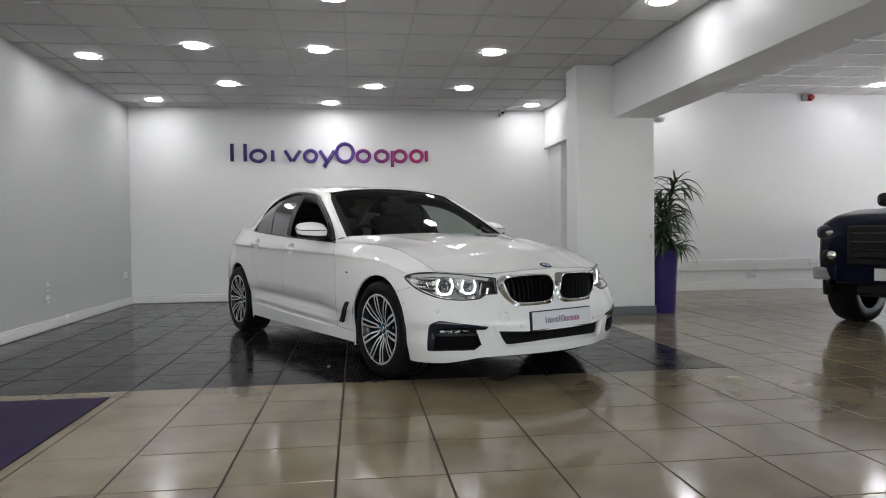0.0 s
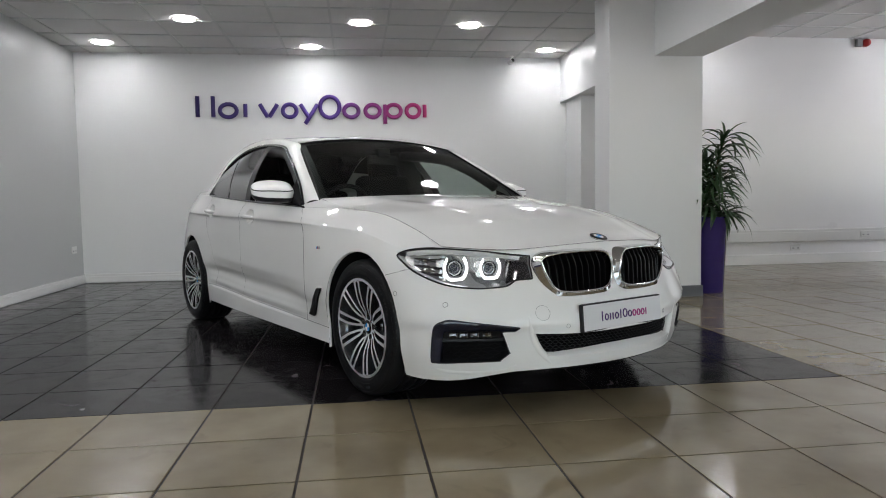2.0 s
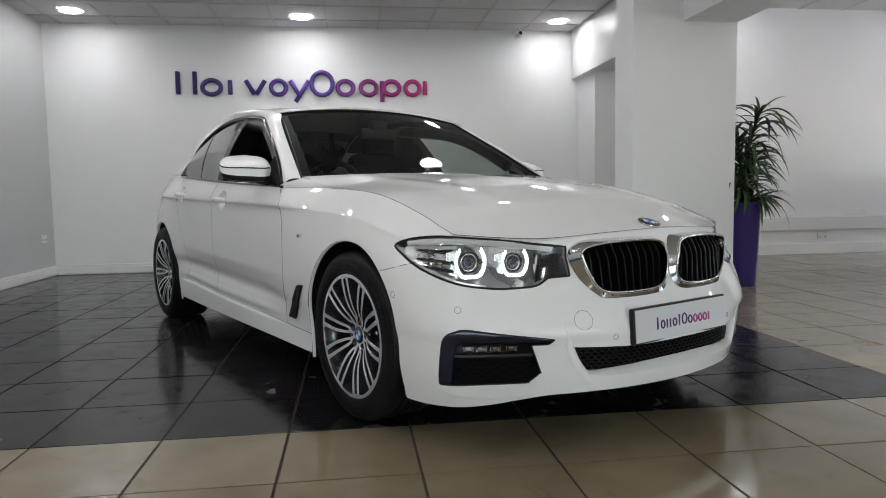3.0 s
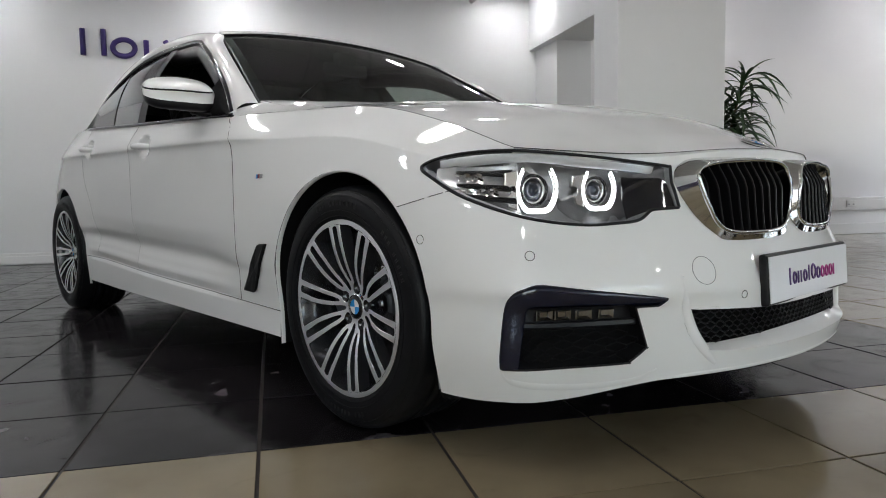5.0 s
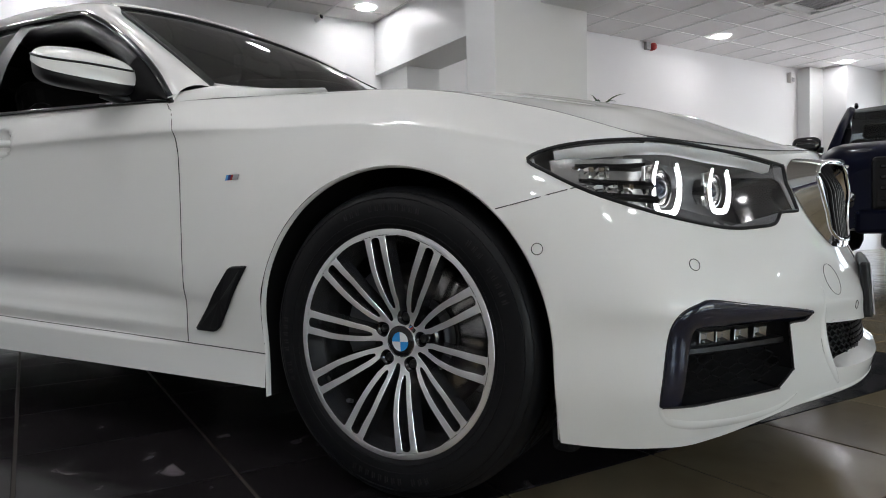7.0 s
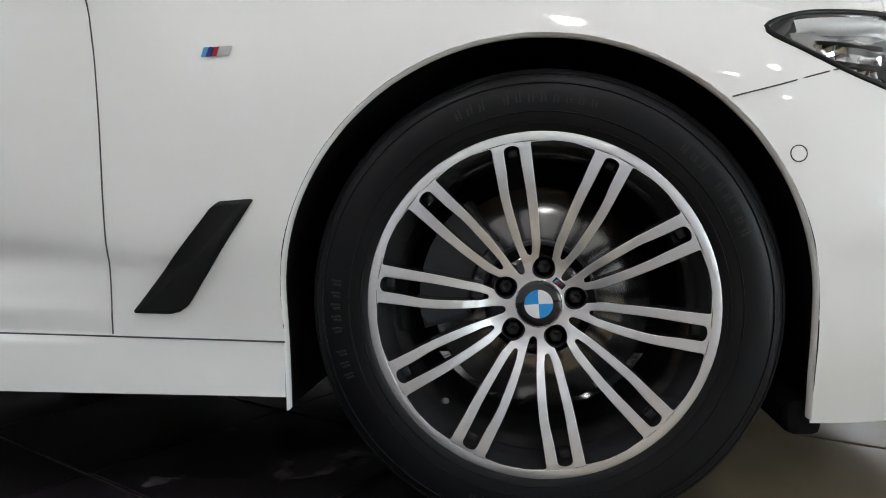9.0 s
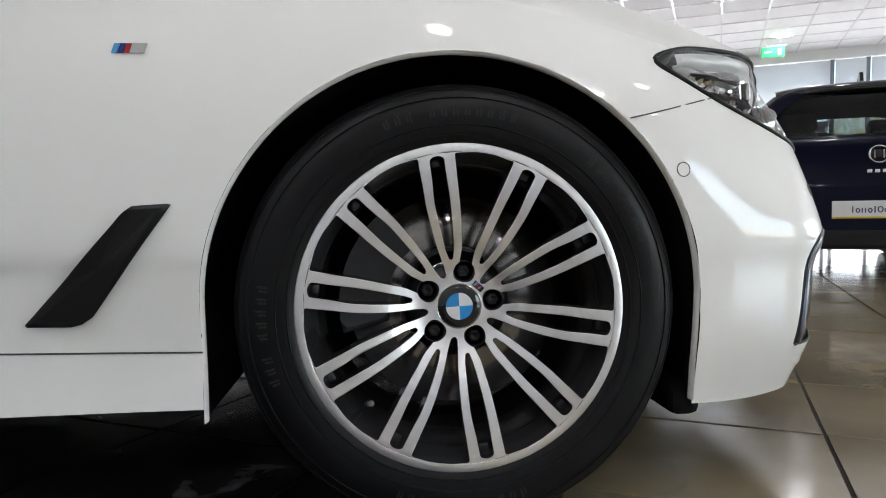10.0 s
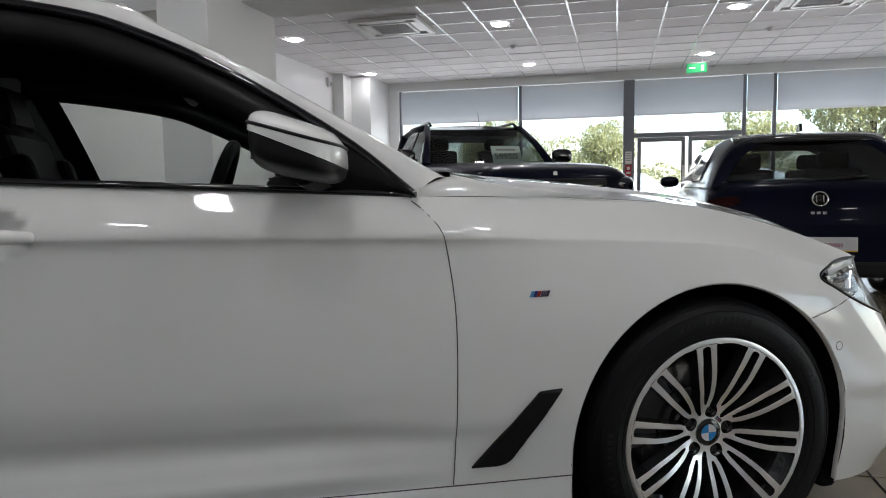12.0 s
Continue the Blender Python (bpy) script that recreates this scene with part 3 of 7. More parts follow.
def flat(x, w, z):
    """A place on the skin as (girth, height)."""
    best = min(range(NU), key=lambda i: min((GRID[i][j].x - x) ** 2 + (GRID[i][j].y - w) ** 2 + 0.3 * (GRID[i][j].z - z) ** 2 for j in range(0, 7 * NV + 1, 6)))
    return Vector((GIRTH[best], z))


def nearest_on(poly, p):
    best, where = 1e9, p
    for a, b in zip(poly, poly[1:] + poly[:1]):
        d = b - a
        t = max(0, min(1, (p - a).dot(d) / max(d.length_squared, 1e-12)))
        q = a + d * t
        if (p - q).length_squared < best:
            best, where = (p - q).length_squared, q
    return where, math.sqrt(best)


def inside(poly, p):
    odd = False
    for a, b in zip(poly, poly[1:] + poly[:1]):
        if (a.y > p.y) != (b.y > p.y) and p.x < (b.x - a.x) * (p.y - a.y) / (b.y - a.y) + a.x:
            odd = not odd
    return odd


def outline(keys, n=5):
    return spline([flat(*k).to_3d() for k in keys], n, closed=True)


HEADLAMP = [(.295, .845, .700), (.37, .82, .724), (.47, .757, .731), (.58, .64, .720), (.66, .52, .703), (.70, .455, .694), (.712, .432, .690), (.715, .428, .682), (.727, .424, .604), (.728, .427, .596), (.722, .437, .594), (.708, .490, .592), (.70, .505, .589), (.682, .537, .570), (.655, .585, .564), (.60, .66, .563), (.52, .745, .582), (.42, .82, .625), (.345, .84, .668)]
KIDNEY = [(.80, .022, .69), (.79, .10, .708), (.76, .28, .708), (.727, .388, .697), (.725, .415, .655), (.75, .396, .585), (.775, .352, .533), (.79, .31, .518), (.83, .13, .516), (.84, .036, .528), (.83, .020, .58)]
# vent in the bumper corner, as (girth, height)
VENT = [(.866, .262), (.858, .334), (.847, .393), (.825, .421), (.794, .434), (.755, .440), (.651, .4235), (.569, .4085), (.522, .3995), (.516, .396), (.519, .391), (.532, .3815),
        (.540, .380), (.568, .3805), (.5765, .379), (.5765, .374), (.553, .294), (.554, .285), (.583, .257), (.592, .253), (.70, .2535), (.845, .2525), (.858, .254)]
INTAKE = [(.789, .476, .366), (.798, .455, .3655), (.85, .27, .356), (.86, .12, .354), (.86, 0, .354), (.86, -.12, .354), (.85, -.27, .356), (.79, -.475, .366), (.80, -.435, .276), (.84, -.28, .264), (.855, -.12, .262), (.86, 0, .26), (.855, .12, .262), (.84, .28, .264), (.80, .435, .276)]


def mirror_outline(keys):
    pts = []
    for k in keys:
        f = flat(k[0], abs(k[1]), k[2])
        pts.append(Vector((math.copysign(f.x, k[1]) if k[1] else 0.0, f.y, 0)))
    return [Vector((p.x, p.y)) for p in spline(pts, 5, closed=True)]


def as2d(pts):
    return [Vector((p.x, p.y)) for p in pts]


CUTS = {"headlamp": as2d(outline(HEADLAMP)), "kidney": as2d(outline(KIDNEY)), "vent": as2d(spline([(g, z, 0) for g, z in VENT], 5, closed=True)), "intake": mirror_outline(INTAKE)}
COLS_NOSE = [i for i in range(NU) if GIRTH[i] < 1.35]


def skin(girth, z):
    """The place on the skin at a girth and a height, and its outward normal."""
    s = abs(girth)
    i = max(k for k in COLS_NOSE if GIRTH[k] >= s - 1e-9) if s < GIRTH[COLS_NOSE[0]] else COLS_NOSE[0]
    i2 = min(i + 1, NU - 1)
    t = 0 if i2 == i else (GIRTH[i] - s) / (GIRTH[i] - GIRTH[i2])
    col = [a.lerp(b, t) for a, b in zip(ORIG[i], ORIG[i2])]
    j = max(0, min(len(col) - 2, sum(1 for p in col if p.z < z) - 1))
    u = (z - col[j].z) / max(1e-6, col[j + 1].z - col[j].z)
    p = col[j].lerp(col[j + 1], max(0, min(1.0, u)))
    along = (ORIG[max(0, i - 1)][j] - ORIG[min(NU - 1, i2 + 1)][j])
    if i2 + 1 > NU - 1:
        along = ORIG[max(0, i - 2)][j] - Vector((ORIG[NU - 2][j].x, -ORIG[NU - 2][j].y, ORIG[NU - 2][j].z))
    n = along.cross(col[j + 1] - col[j]).normalized()
    if n.dot(Vector((0.6, 0.8, 0))) < 0:
        n = -n
    if girth < 0:
        p, n = Vector((p.x, -p.y, p.z)), Vector((n.x, -n.y, n.z))
    return p, n


ORIG = [[p.copy() for p in col] for col in GRID]
# ease the grid onto the cut outlines and the wheel arches, so that the cuts have clean edges
for i in range(NU):
    for j in range(7 * NV + 1):
        p = GRID[i][j]
        if i in COLS_NOSE and 0 < i < NU - 1:
            here = Vector((GIRTH[i], p.z))
            for name, poly in CUTS.items():
                q, d = nearest_on(poly, here)
                if d < 0.0072:
                    where, _ = skin(max(0.0, q.x), q.y)
                    GRID[i][j] = where
                    p = GRID[i][j]
                    break
        for ax in (0.0, AXLE_R):
            dx, dz = p.x - ax + 0.005, p.z - 0.336
            r = math.hypot(dx, dz)
            if p.y > 0.6 and abs(r - ARCH_R) < 0.0105 and 1 <= j:
                p.x, p.z = ax - 0.005 + dx / r * ARCH_R, 0.336 + dz / r * ARCH_R
            if p.y > 0.6 and dz < 0 and abs(abs(dx) - ARCH_R) < 0.0075:
                p.x = ax - 0.005 + math.copysign(ARCH_R, dx)


def panel_of(c, girth):
    for ax in (0.0, AXLE_R):
        if math.hypot(c.x - ax + 0.005, c.z - 0.336) < ARCH_R and c.y > 0.6:
            return None
    if c.y > 0.6 and c.z < 0.336 and min(abs(c.x + 0.005), abs(c.x - AXLE_R + 0.005)) < ARCH_R:
        return None
    here = Vector((girth, c.z))
    if girth < 1.35:
        for name, poly in CUTS.items():
            if inside(poly, here):
                return name
    if c.x > 0.1 and (c.x > 0.43 or c.z < 0.607 + (c.x - 0.25) * 0.235) and not (c.x < 0.5 and c.z > 0.7):
        return "front_bumper"
    if c.x > -0.655:
        if c.z < 0.279 and c.x < -0.3:
            return "side_skirt"
        edge = -0.64 if c.z < 0.75 else -0.64 - (c.z - 0.75) * 0.45
        return "front_wing" if c.x > edge else "front_door"
    if c.x < -3.45:
        return "rear_bumper"
    if c.z < 0.285 + 0.043 * max(0.0, min(1.0, (-0.9 - c.x) / 1.3)) and c.x > -2.5:
        return "side_skirt"
    if c.x > -1.705:
        edge = -0.64 if c.z < 0.75 else -0.64 - (c.z - 0.75) * 0.45
        return "front_door" if c.x < edge else "front_wing"
    return "rear_door" if c.x > -2.46 and (c.z > 0.7 or c.x > -2.38) else "rear_wing"


def build_shell():
    """All panels from one skin, each an object of its own with the skin's own normals."""
    for side in (-1, 1):
        norms = {}
        for i in range(NU):
            for j in range(7 * NV + 1):
                a = ORIG[max(0, i - 1)][j] if i > 0 else Vector((ORIG[1][j].x, -ORIG[1][j].y, ORIG[1][j].z))
                b = ORIG[i + 1][j] if i < NU - 1 else Vector((ORIG[NU - 2][j].x, -ORIG[NU - 2][j].y, ORIG[NU - 2][j].z))
                c, d = ORIG[i][max(0, j - 1)], ORIG[i][min(7 * NV, j + 1)]
                n = (d - c).cross(b - a).normalized()
                q = ORIG[i][j]
                if n.dot(Vector((q.x - max(-3.3, min(0.25, q.x)), q.y, 0))) < 0:
                    n = -n
                norms[i, j] = Vector((n.x, n.y * side, n.z))
        groups = {}
        for i in range(NU - 1):
            for j in range(7 * NV):
                c = (GRID[i][j] + GRID[i + 1][j] + GRID[i][j + 1] + GRID[i + 1][j + 1]) / 4
                name = panel_of(c, (GIRTH[i] + GIRTH[i + 1]) / 2)
                if name:
                    groups.setdefault(name, []).append((i, j))
        for name, cells in groups.items():
            if name in ("kidney", "vent", "intake"):
                continue
            bm, verts, order = bmesh.new(), {}, []
            for i, j in cells:
                quad = []
                for k in ((i, j), (i + 1, j), (i + 1, j + 1), (i, j + 1)):
                    if k not in verts:
                        p = GRID[k[0]][k[1]]
                        verts[k] = bm.verts.new((p.x, p.y * side, p.z))
                        order.append(k)
                    quad.append(verts[k])
                f = bm.faces.new(quad if side < 0 else quad[::-1])
                f.smooth = True
            me = bpy.data.meshes.new(name)
            bm.to_mesh(me)
            bm.free()
            me.normals_split_custom_set_from_vertices([norms[k] for k in order])
            me.materials.append(M_CLEAR if name == "headlamp" else M_PAINT)
            ob = new("headlamp_lens" if name == "headlamp" else name, me)
            ob.parent = car
            if name == "headlamp":
                ob["label"] = "clear headlight cover"
                ob.visible_shadow = False


build_shell()

# rolled lips of the wheel arches
for ax in (0.0, AXLE_R):
    for side in (-1, 1):
        lip, liner = bmesh.new(), bmesh.new()
        prev = prev_in = None
        arc, outs = [radians(-26 + 232 * k / 72) for k in range(73)], []
        for a in arc:
            x, z = ax - 0.005 + ARCH_R * (math.cos(a) if math.sin(a) > 0 else math.copysign(1, math.cos(a))), 0.336 + ARCH_R * math.sin(a)
            col = min(range(NU), key=lambda i: abs(ORIG[i][3 * NV].x - x) + (0 if ORIG[i][3 * NV].y > 0.5 else 9))
            outs.append(min(ORIG[col], key=lambda p: abs(p.z - z)).y)
        for k, a in enumerate(arc):
            c, d = (math.cos(a) if math.sin(a) > 0 else math.copysign(1, math.cos(a))), math.sin(a)
            w = sum(outs[max(0, k - 3):k + 4]) / len(outs[max(0, k - 3):k + 4])
            x, z = ax - 0.005 + ARCH_R * c, 0.336 + ARCH_R * d
            r1, r2 = ARCH_R - 0.004, ARCH_R - 0.0045
            ring = [lip.verts.new((x, side * (w - 0.0015), z)), lip.verts.new((ax - 0.005 + r1 * c, side * (w - 0.004), 0.336 + r1 * d)), lip.verts.new((ax - 0.005 + r1 * c, side * (w - 0.014), 0.336 + r1 * d))]
            inner = [liner.verts.new((ax - 0.005 + r2 * c, side * (w - 0.0135), 0.336 + r2 * d)), liner.verts.new((ax - 0.005 + (r2 + 0.010) * c, side * (w - 0.05), 0.336 + (r2 + 0.010) * d)), liner.verts.new((ax - 0.005 + (r2 + 0.012) * c, side * 0.52, 0.336 + (r2 + 0.012) * d))]
            if prev:
                for q in range(2):
                    lip.faces.new((prev[q], ring[q], ring[q + 1], prev[q + 1])).smooth = True
                    liner.faces.new((prev_in[q], inner[q], inner[q + 1], prev_in[q + 1])).smooth = True
            prev, prev_in = ring, inner
        part("arch_lip", lip, M_PAINT, car)
        part("arch_liner", liner, M_LINER, car)
        well = lathe(bmesh.new(), [(ARCH_R + 0.02, 0.0), (ARCH_R + 0.02, 0.01)], 48, Matrix.Translation((ax - 0.005, side * 0.53 - 0.005, 0.336)) @ Matrix.Rotation(math.pi / 2, 4, "X"))
        bmesh.ops.bisect_plane(well, geom=list(well.verts) + list(well.edges) + list(well.faces), plane_co=(0, 0, 0.22), plane_no=(0, 0, 1), clear_inner=True)
        part("inner_wheel_wall", well, M_LINER, car)


# ---- bonnet ----
def lerp_keys(keys, t):
    for (a, va), (b, vb) in zip(keys, keys[1:]):
        if t <= b:
            u = (t - a) / (b - a)
            return va + (vb - va) * u
    return keys[-1][1]


def smooth_keys(keys, t):
    pts = [Vector((a, v, 0)) for a, v in keys]
    for i in range(len(pts) - 1):
        if t <= pts[i + 1].x + 1e-9:
            p0 = pts[i - 1] if i else pts[0] * 2 - pts[1]
            p3 = pts[i + 2] if i + 2 < len(pts) else pts[-1] * 2 - pts[-2]
            u = (t - pts[i].x) / (pts[i + 1].x - pts[i].x)
            return catmull(p0, pts[i], pts[i + 1], p3, u).y
    return pts[-1].y


FRONT_X, FRONT_Z = [(0, .762), (.25, .744), (.48, .674), (.60, .603), (.735, .494)], [(0, .740), (.25, .733), (.48, .720), (.60, .724), (.735, .737)]
EDGE_W = [(-.62, .772), (-.38, .762), (0, .745), (.28, .739), (.494, .735)]
CROWN = [(-.70, .004), (-.5, .012), (-.3, .020), (0, .030), (.3, .036), (.45, .034), (.6, .025), (.75, 0), (.8, 0)]
MID_Z, EDGE_Z = [(0, 0), (.27, .15), (.57, .38), (.78, .63), (.92, .86), (1, 1)], [(0, 0), (.2, .26), (.55, .47), (.81, .75), (1, 1)]


def belt_height(x):
    row = [p for p in ROWS[-1] if p.y > 0.5 and -1 < p.x < 0.52]
    for a, b in zip(row, row[1:]):
        if a.x <= x <= b.x:
            return a.z + (b.z - a.z) * (x - a.x) / (b.x - a.x)
    return row[-1].z if x > row[-1].x else row[0].z


def bonnet_point(s, f):
    g, sign = abs(f), 1 if f >= 0 else -1
    wf = 0.735 * g
    x0, z0 = -0.53 - 0.09 * g**2.5, 0.972 - 0.017 * g**2
    x1, z1 = smooth_keys(FRONT_X, wf), smooth_keys(FRONT_Z, wf)
    x = x0 + (x1 - x0) * s
    we = smooth_keys(EDGE_W, max(-.62, min(.494, x0 + (0.494 - x0) * s)))
    w = we * g
    drop = smooth_keys(MID_Z, s) * (1 - g * g) + smooth_keys(EDGE_Z, s) * g * g
    z = z0 + (z1 - z0) * drop
    ridge = math.exp(-((g - 0.56 - 0.1 * (1 - s)) / 0.07) ** 2) - 0.4 * math.exp(-((g - 0.38) / 0.16) ** 2)
    z += 0.006 * ridge * math.sin(math.pi * min(1, s * 1.02)) ** 0.7
    z += smooth_keys(CROWN, x) * (0.8 + 0.2 * g * g) * min(1, 5 * (1 - s))
    # the flanks come down to meet the wings
    edge_x = -0.62 + 1.114 * s
    z += (belt_height(edge_x) - (0.955 + (0.737 - 0.955) * smooth_keys(EDGE_Z, s)) - smooth_keys(CROWN, edge_x) * min(1, 5 * (1 - s))) * g**5 * max(0, min(1, (edge_x + 0.55) / 0.2))
    return Vector((x, -sign * w, z))


def surface(name, fn, nu, nv, material, parent, label="", thick=0.0, flip=False):
    bm = bmesh.new()
    v = [[bm.verts.new(fn(a / nu, b / nv)) for b in range(nv + 1)] for a in range(nu + 1)]
    for a in range(nu):
        for b in range(nv):
            q = (v[a][b], v[a + 1][b], v[a + 1][b + 1], v[a][b + 1])
            bm.faces.new(q[::-1] if flip else q).smooth = True
    if thick:
        bmesh.ops.solidify(bm, geom=list(bm.faces), thickness=thick)
    return part(name, bm, material, parent, label)


surface("bonnet", lambda s, t: bonnet_point(s, 2 * t - 1), 48, 64, M_PAINT, car)


# ---- roof, pillars and glass ----
RAIL = [(-.71, .832, .916), (-.85, .787, 1.036), (-1.06, .735, 1.168), (-1.25, .69, 1.260), (-1.42, .642, 1.315), (-1.75, .594, 1.357), (-2.05, .580, 1.372), (-2.30, .602, 1.343), (-2.485, .648, 1.268), (-2.555, .71, 1.165), (-2.575, .785, 1.035), (-3.35, .668, 1.04)]
ROOF_EDGE = [(-.63, .778, .953), (-.80, .737, 1.052), (-1.0, .687, 1.165), (-1.2, .630, 1.272), (-1.30, .595, 1.332), (-1.65, .568, 1.392), (-2.0, .560, 1.408), (-2.36, .562, 1.388), (-2.66, .582, 1.312), (-2.90, .612, 1.185), (-3.12, .628, 1.085), (-3.5, .575, 1.05)]
ROOF_MID = [(-1.315, 0, 1.384), (-1.65, 0, 1.424), (-2.05, 0, 1.442), (-2.5, 0, 1.425), (-2.9, 0, 1.325), (-3.2, 0, 1.20), (-3.45, 0, 1.09), (-3.92, 0, 1.04)]
rail, roof_edge, roof_mid = spline(RAIL, 8), spline(ROOF_EDGE, 8), spline(ROOF_MID, 8)


def at_frac(line, t):
    k = min(len(line) - 1.000001, max(0, t * (len(line) - 1)))
    return line[int(k)].lerp(line[int(k) + 1], k - int(k))


def sided(p, side):
    return Vector((p.x, side * p.y, p.z))


for side in (-1, 1):
    def pillar_skin(s, t, side=side):
        a, b = at_frac(rail, s), at_frac(roof_edge, s)
        p = a.lerp(b, t)
        out = Vector((0, 0.7, 0.7)) * 0.022 * 4 * t * (1 - t)
        return sided(p + out, side)
    surface("roof_rail", pillar_skin, 88, 6, M_PAINT, car, flip=side > 0)
    surface("pillar_trim", lambda s, t, side=side: sided(at_frac(rail, 0.02 + 0.76 * s).lerp(at_frac(roof_edge, 0.02 + 0.76 * s), 0.06 + 0.88 * t) + Vector((0, -0.016, -0.012)), side), 60, 3, M_INTERIOR, car, "dark inner pillar trim", flip=side < 0)


def roof_skin(s, t):
    f = 2 * t - 1
    g = abs(f)
    a = at_frac(roof_mid, s)
    b = at_frac(roof_edge[32:], s)
    p = Vector((a.x + (b.x - a.x) * g**2, 0, a.z + (b.z - a.z) * g**2.4))
    return Vector((p.x, -math.copysign(b.y * g, f), p.z))


surface("roof", lambda s, t: roof_skin(s * 0.42, t), 20, 36, M_PAINT, car)
surface("headliner", lambda s, t: roof_skin(0.012 + s * 0.47, 0.015 + 0.97 * t) + Vector((0, 0, -0.022)), 16, 20, M_INTERIOR, car, "dark cabin headliner", flip=True)
surface("rear_screen", lambda s, t: roof_skin(0.42 + s * 0.44, t), 16, 30, M_WINDOW_DARK, car, "dark rear window")
surface("boot_lid", lambda s, t: roof_skin(0.86 + s * 0.14, t), 8, 30, M_PAINT, car)


def screen(s, t, sink=0.0):
    f = 2 * t - 1
    g = abs(f)
    low = Vector((-0.595 - 0.04 * g**2.2, 0.77 * g, 0.932 + 0.013 * g))
    high = Vector((-1.32 + 0.02 * g**2, 0.593 * g, 1.375 - 0.05 * g**2.2))
    p = low.lerp(high, s)
    p += Vector((0.5, 0, 0.85)) * ((0.025 - 0.018 * g**2) * 4 * s * (1 - s) - sink)
    return Vector((p.x, -math.copysign(p.y, f), p.z))


surface("windscreen", screen, 20, 36, M_SCREEN, car, "dark-tinted windscreen glass")
band = bmesh.new()
edge = [screen(0, k / 30) for k in range(31)] + [screen(k / 20, 1.0) for k in range(1, 21)] + [screen(1, 1 - k / 30) for k in range(1, 31)] + [screen(1 - k / 20, 0.0) for k in range(1, 20)]
part("screen_seal", sweep(band, [p + Vector((0.002, 0, 0.002)) for p in edge], 0.0055, 6, closed=True), M_BLACK, car)
for side in (-1, 1):
    # broad black border printed on the screen's edges
    surface("screen_border", lambda s, t, side=side: screen(s, (0.5 + 0.5 * side) + (-side) * 0.035 * t, 0.004), 20, 2, M_BLACK, car)
surface("screen_border", lambda s, t: screen(0.96 + 0.04 * s, t, 0.004), 2, 30, M_BLACK, car)
surface("cowl", lambda s, t: screen(0, t, 0.02) + Vector((0.09 * s, 0, -0.012)), 2, 20, M_BLACK, car)
part("roof_header", sweep(bmesh.new(), [screen(1, k / 30) + Vector((-0.012, 0, 0.009)) for k in range(31)], 0.011, 8), M_PAINT, car)
# mirror and sensor pod behind the screen
part("rear_view_mirror", boxes((-1.26, -0.12, 1.205, -1.23, 0.12, 1.265), bevel=0.012), M_BLACK, car)
part("sensor_pod", boxes((-1.28, -0.05, 1.25, -1.22, 0.05, 1.315), bevel=0.012), M_BLACK, car)

DOOR_BELT = [Vector(p) for p in spline(BELT[4:9], 12)]


def belt_at(x):
    for a, b in zip(DOOR_BELT, DOOR_BELT[1:]):
        if a.x <= x <= b.x:
            return a.lerp(b, (x - a.x) / (b.x - a.x))
    return (DOOR_BELT[0] if x < DOOR_BELT[0].x else DOOR_BELT[-1]).copy()


def rail_at(x):
    for a, b in zip(rail, rail[1:]):
        if b.x <= x <= a.x:
            return a.lerp(b, (a.x - x) / max(1e-6, a.x - b.x))
    return rail[0].copy()


def side_glass(x0, x1, side, sink=0.012, lean=(0.0, 0.0)):
    def fn(s, t):
        x = x0 + (x1 - x0) * s - (lean[0] + (lean[1] - lean[0]) * s) * t
        a, b = belt_at(x), rail_at(x)
        p = a.lerp(b, t)
        p.x = x
        p.y += 0.03 * 4 * t * (1 - t) - sink
        return sided(p, side)
    return fn


for side in (-1, 1):
    flipped = side > 0
    # the passenger's pillar cover is slimmer and more upright
    back, ahead, tilt = (-1.79, -1.695, 0.12) if side > 0 else (-1.70, -1.60, 0.18)
    surface("rear_side_glass", side_glass(-2.085, back + 0.005, side, lean=(0.28, tilt)), 14, 10, M_SIDEGLASS, car, "tinted rear door glass", flip=flipped)
    surface("quarter_glass", side_glass(-2.565, -2.11, side, lean=(0.0, 0.28)), 12, 10, M_SIDEGLASS, car, "tinted quarter glass", flip=flipped)
    if side > 0:
        front = surface("front_side_glass", side_glass(ahead, -0.93, side, lean=(tilt, 0.0)), 18, 10, M_FRONTGLASS, car, "clear front door glass", flip=flipped)
        front.visible_shadow = False
    surface("centre_pillar", side_glass(back, ahead, side, 0.008, (tilt, tilt)), 4, 10, M_BLACK, car, "black pillar cover", flip=flipped)
    surface("window_divider", side_glass(-2.11, -2.085, side, 0.008, (0.28, 0.28)), 1, 8, M_GLOSSBLACK, car, flip=flipped)
    surface("mirror_panel", side_glass(-0.93, -0.715, side, 0.006), 6, 6, M_LINER, car, "black triangular panel at the mirror", flip=flipped)
    belt_pts = [sided(belt_at(-2.57 + 1.86 * k / 40) + Vector((0, 0.003, 0.004)), side) for k in range(41)]
    part("belt_trim", sweep(bmesh.new(), belt_pts, 0.0075, 8), M_GLOSSBLACK, car, "gloss black window trim")
    rail_pts = [sided(rail_at(-0.715 - 1.855 * k / 60) + Vector((0, 0.002, -0.004)), side) for k in range(61)]
    part("window_trim", sweep(bmesh.new(), rail_pts, 0.011, 8), M_GLOSSBLACK, car, "gloss black window trim")
    inner = [sided(rail_at(-0.93 - 0.95 * k / 30) + Vector((0, -0.02, -0.050)), side) for k in range(31)]
    part("window_seal", sweep(bmesh.new(), inner, 0.040, 8), M_BLACK, car)


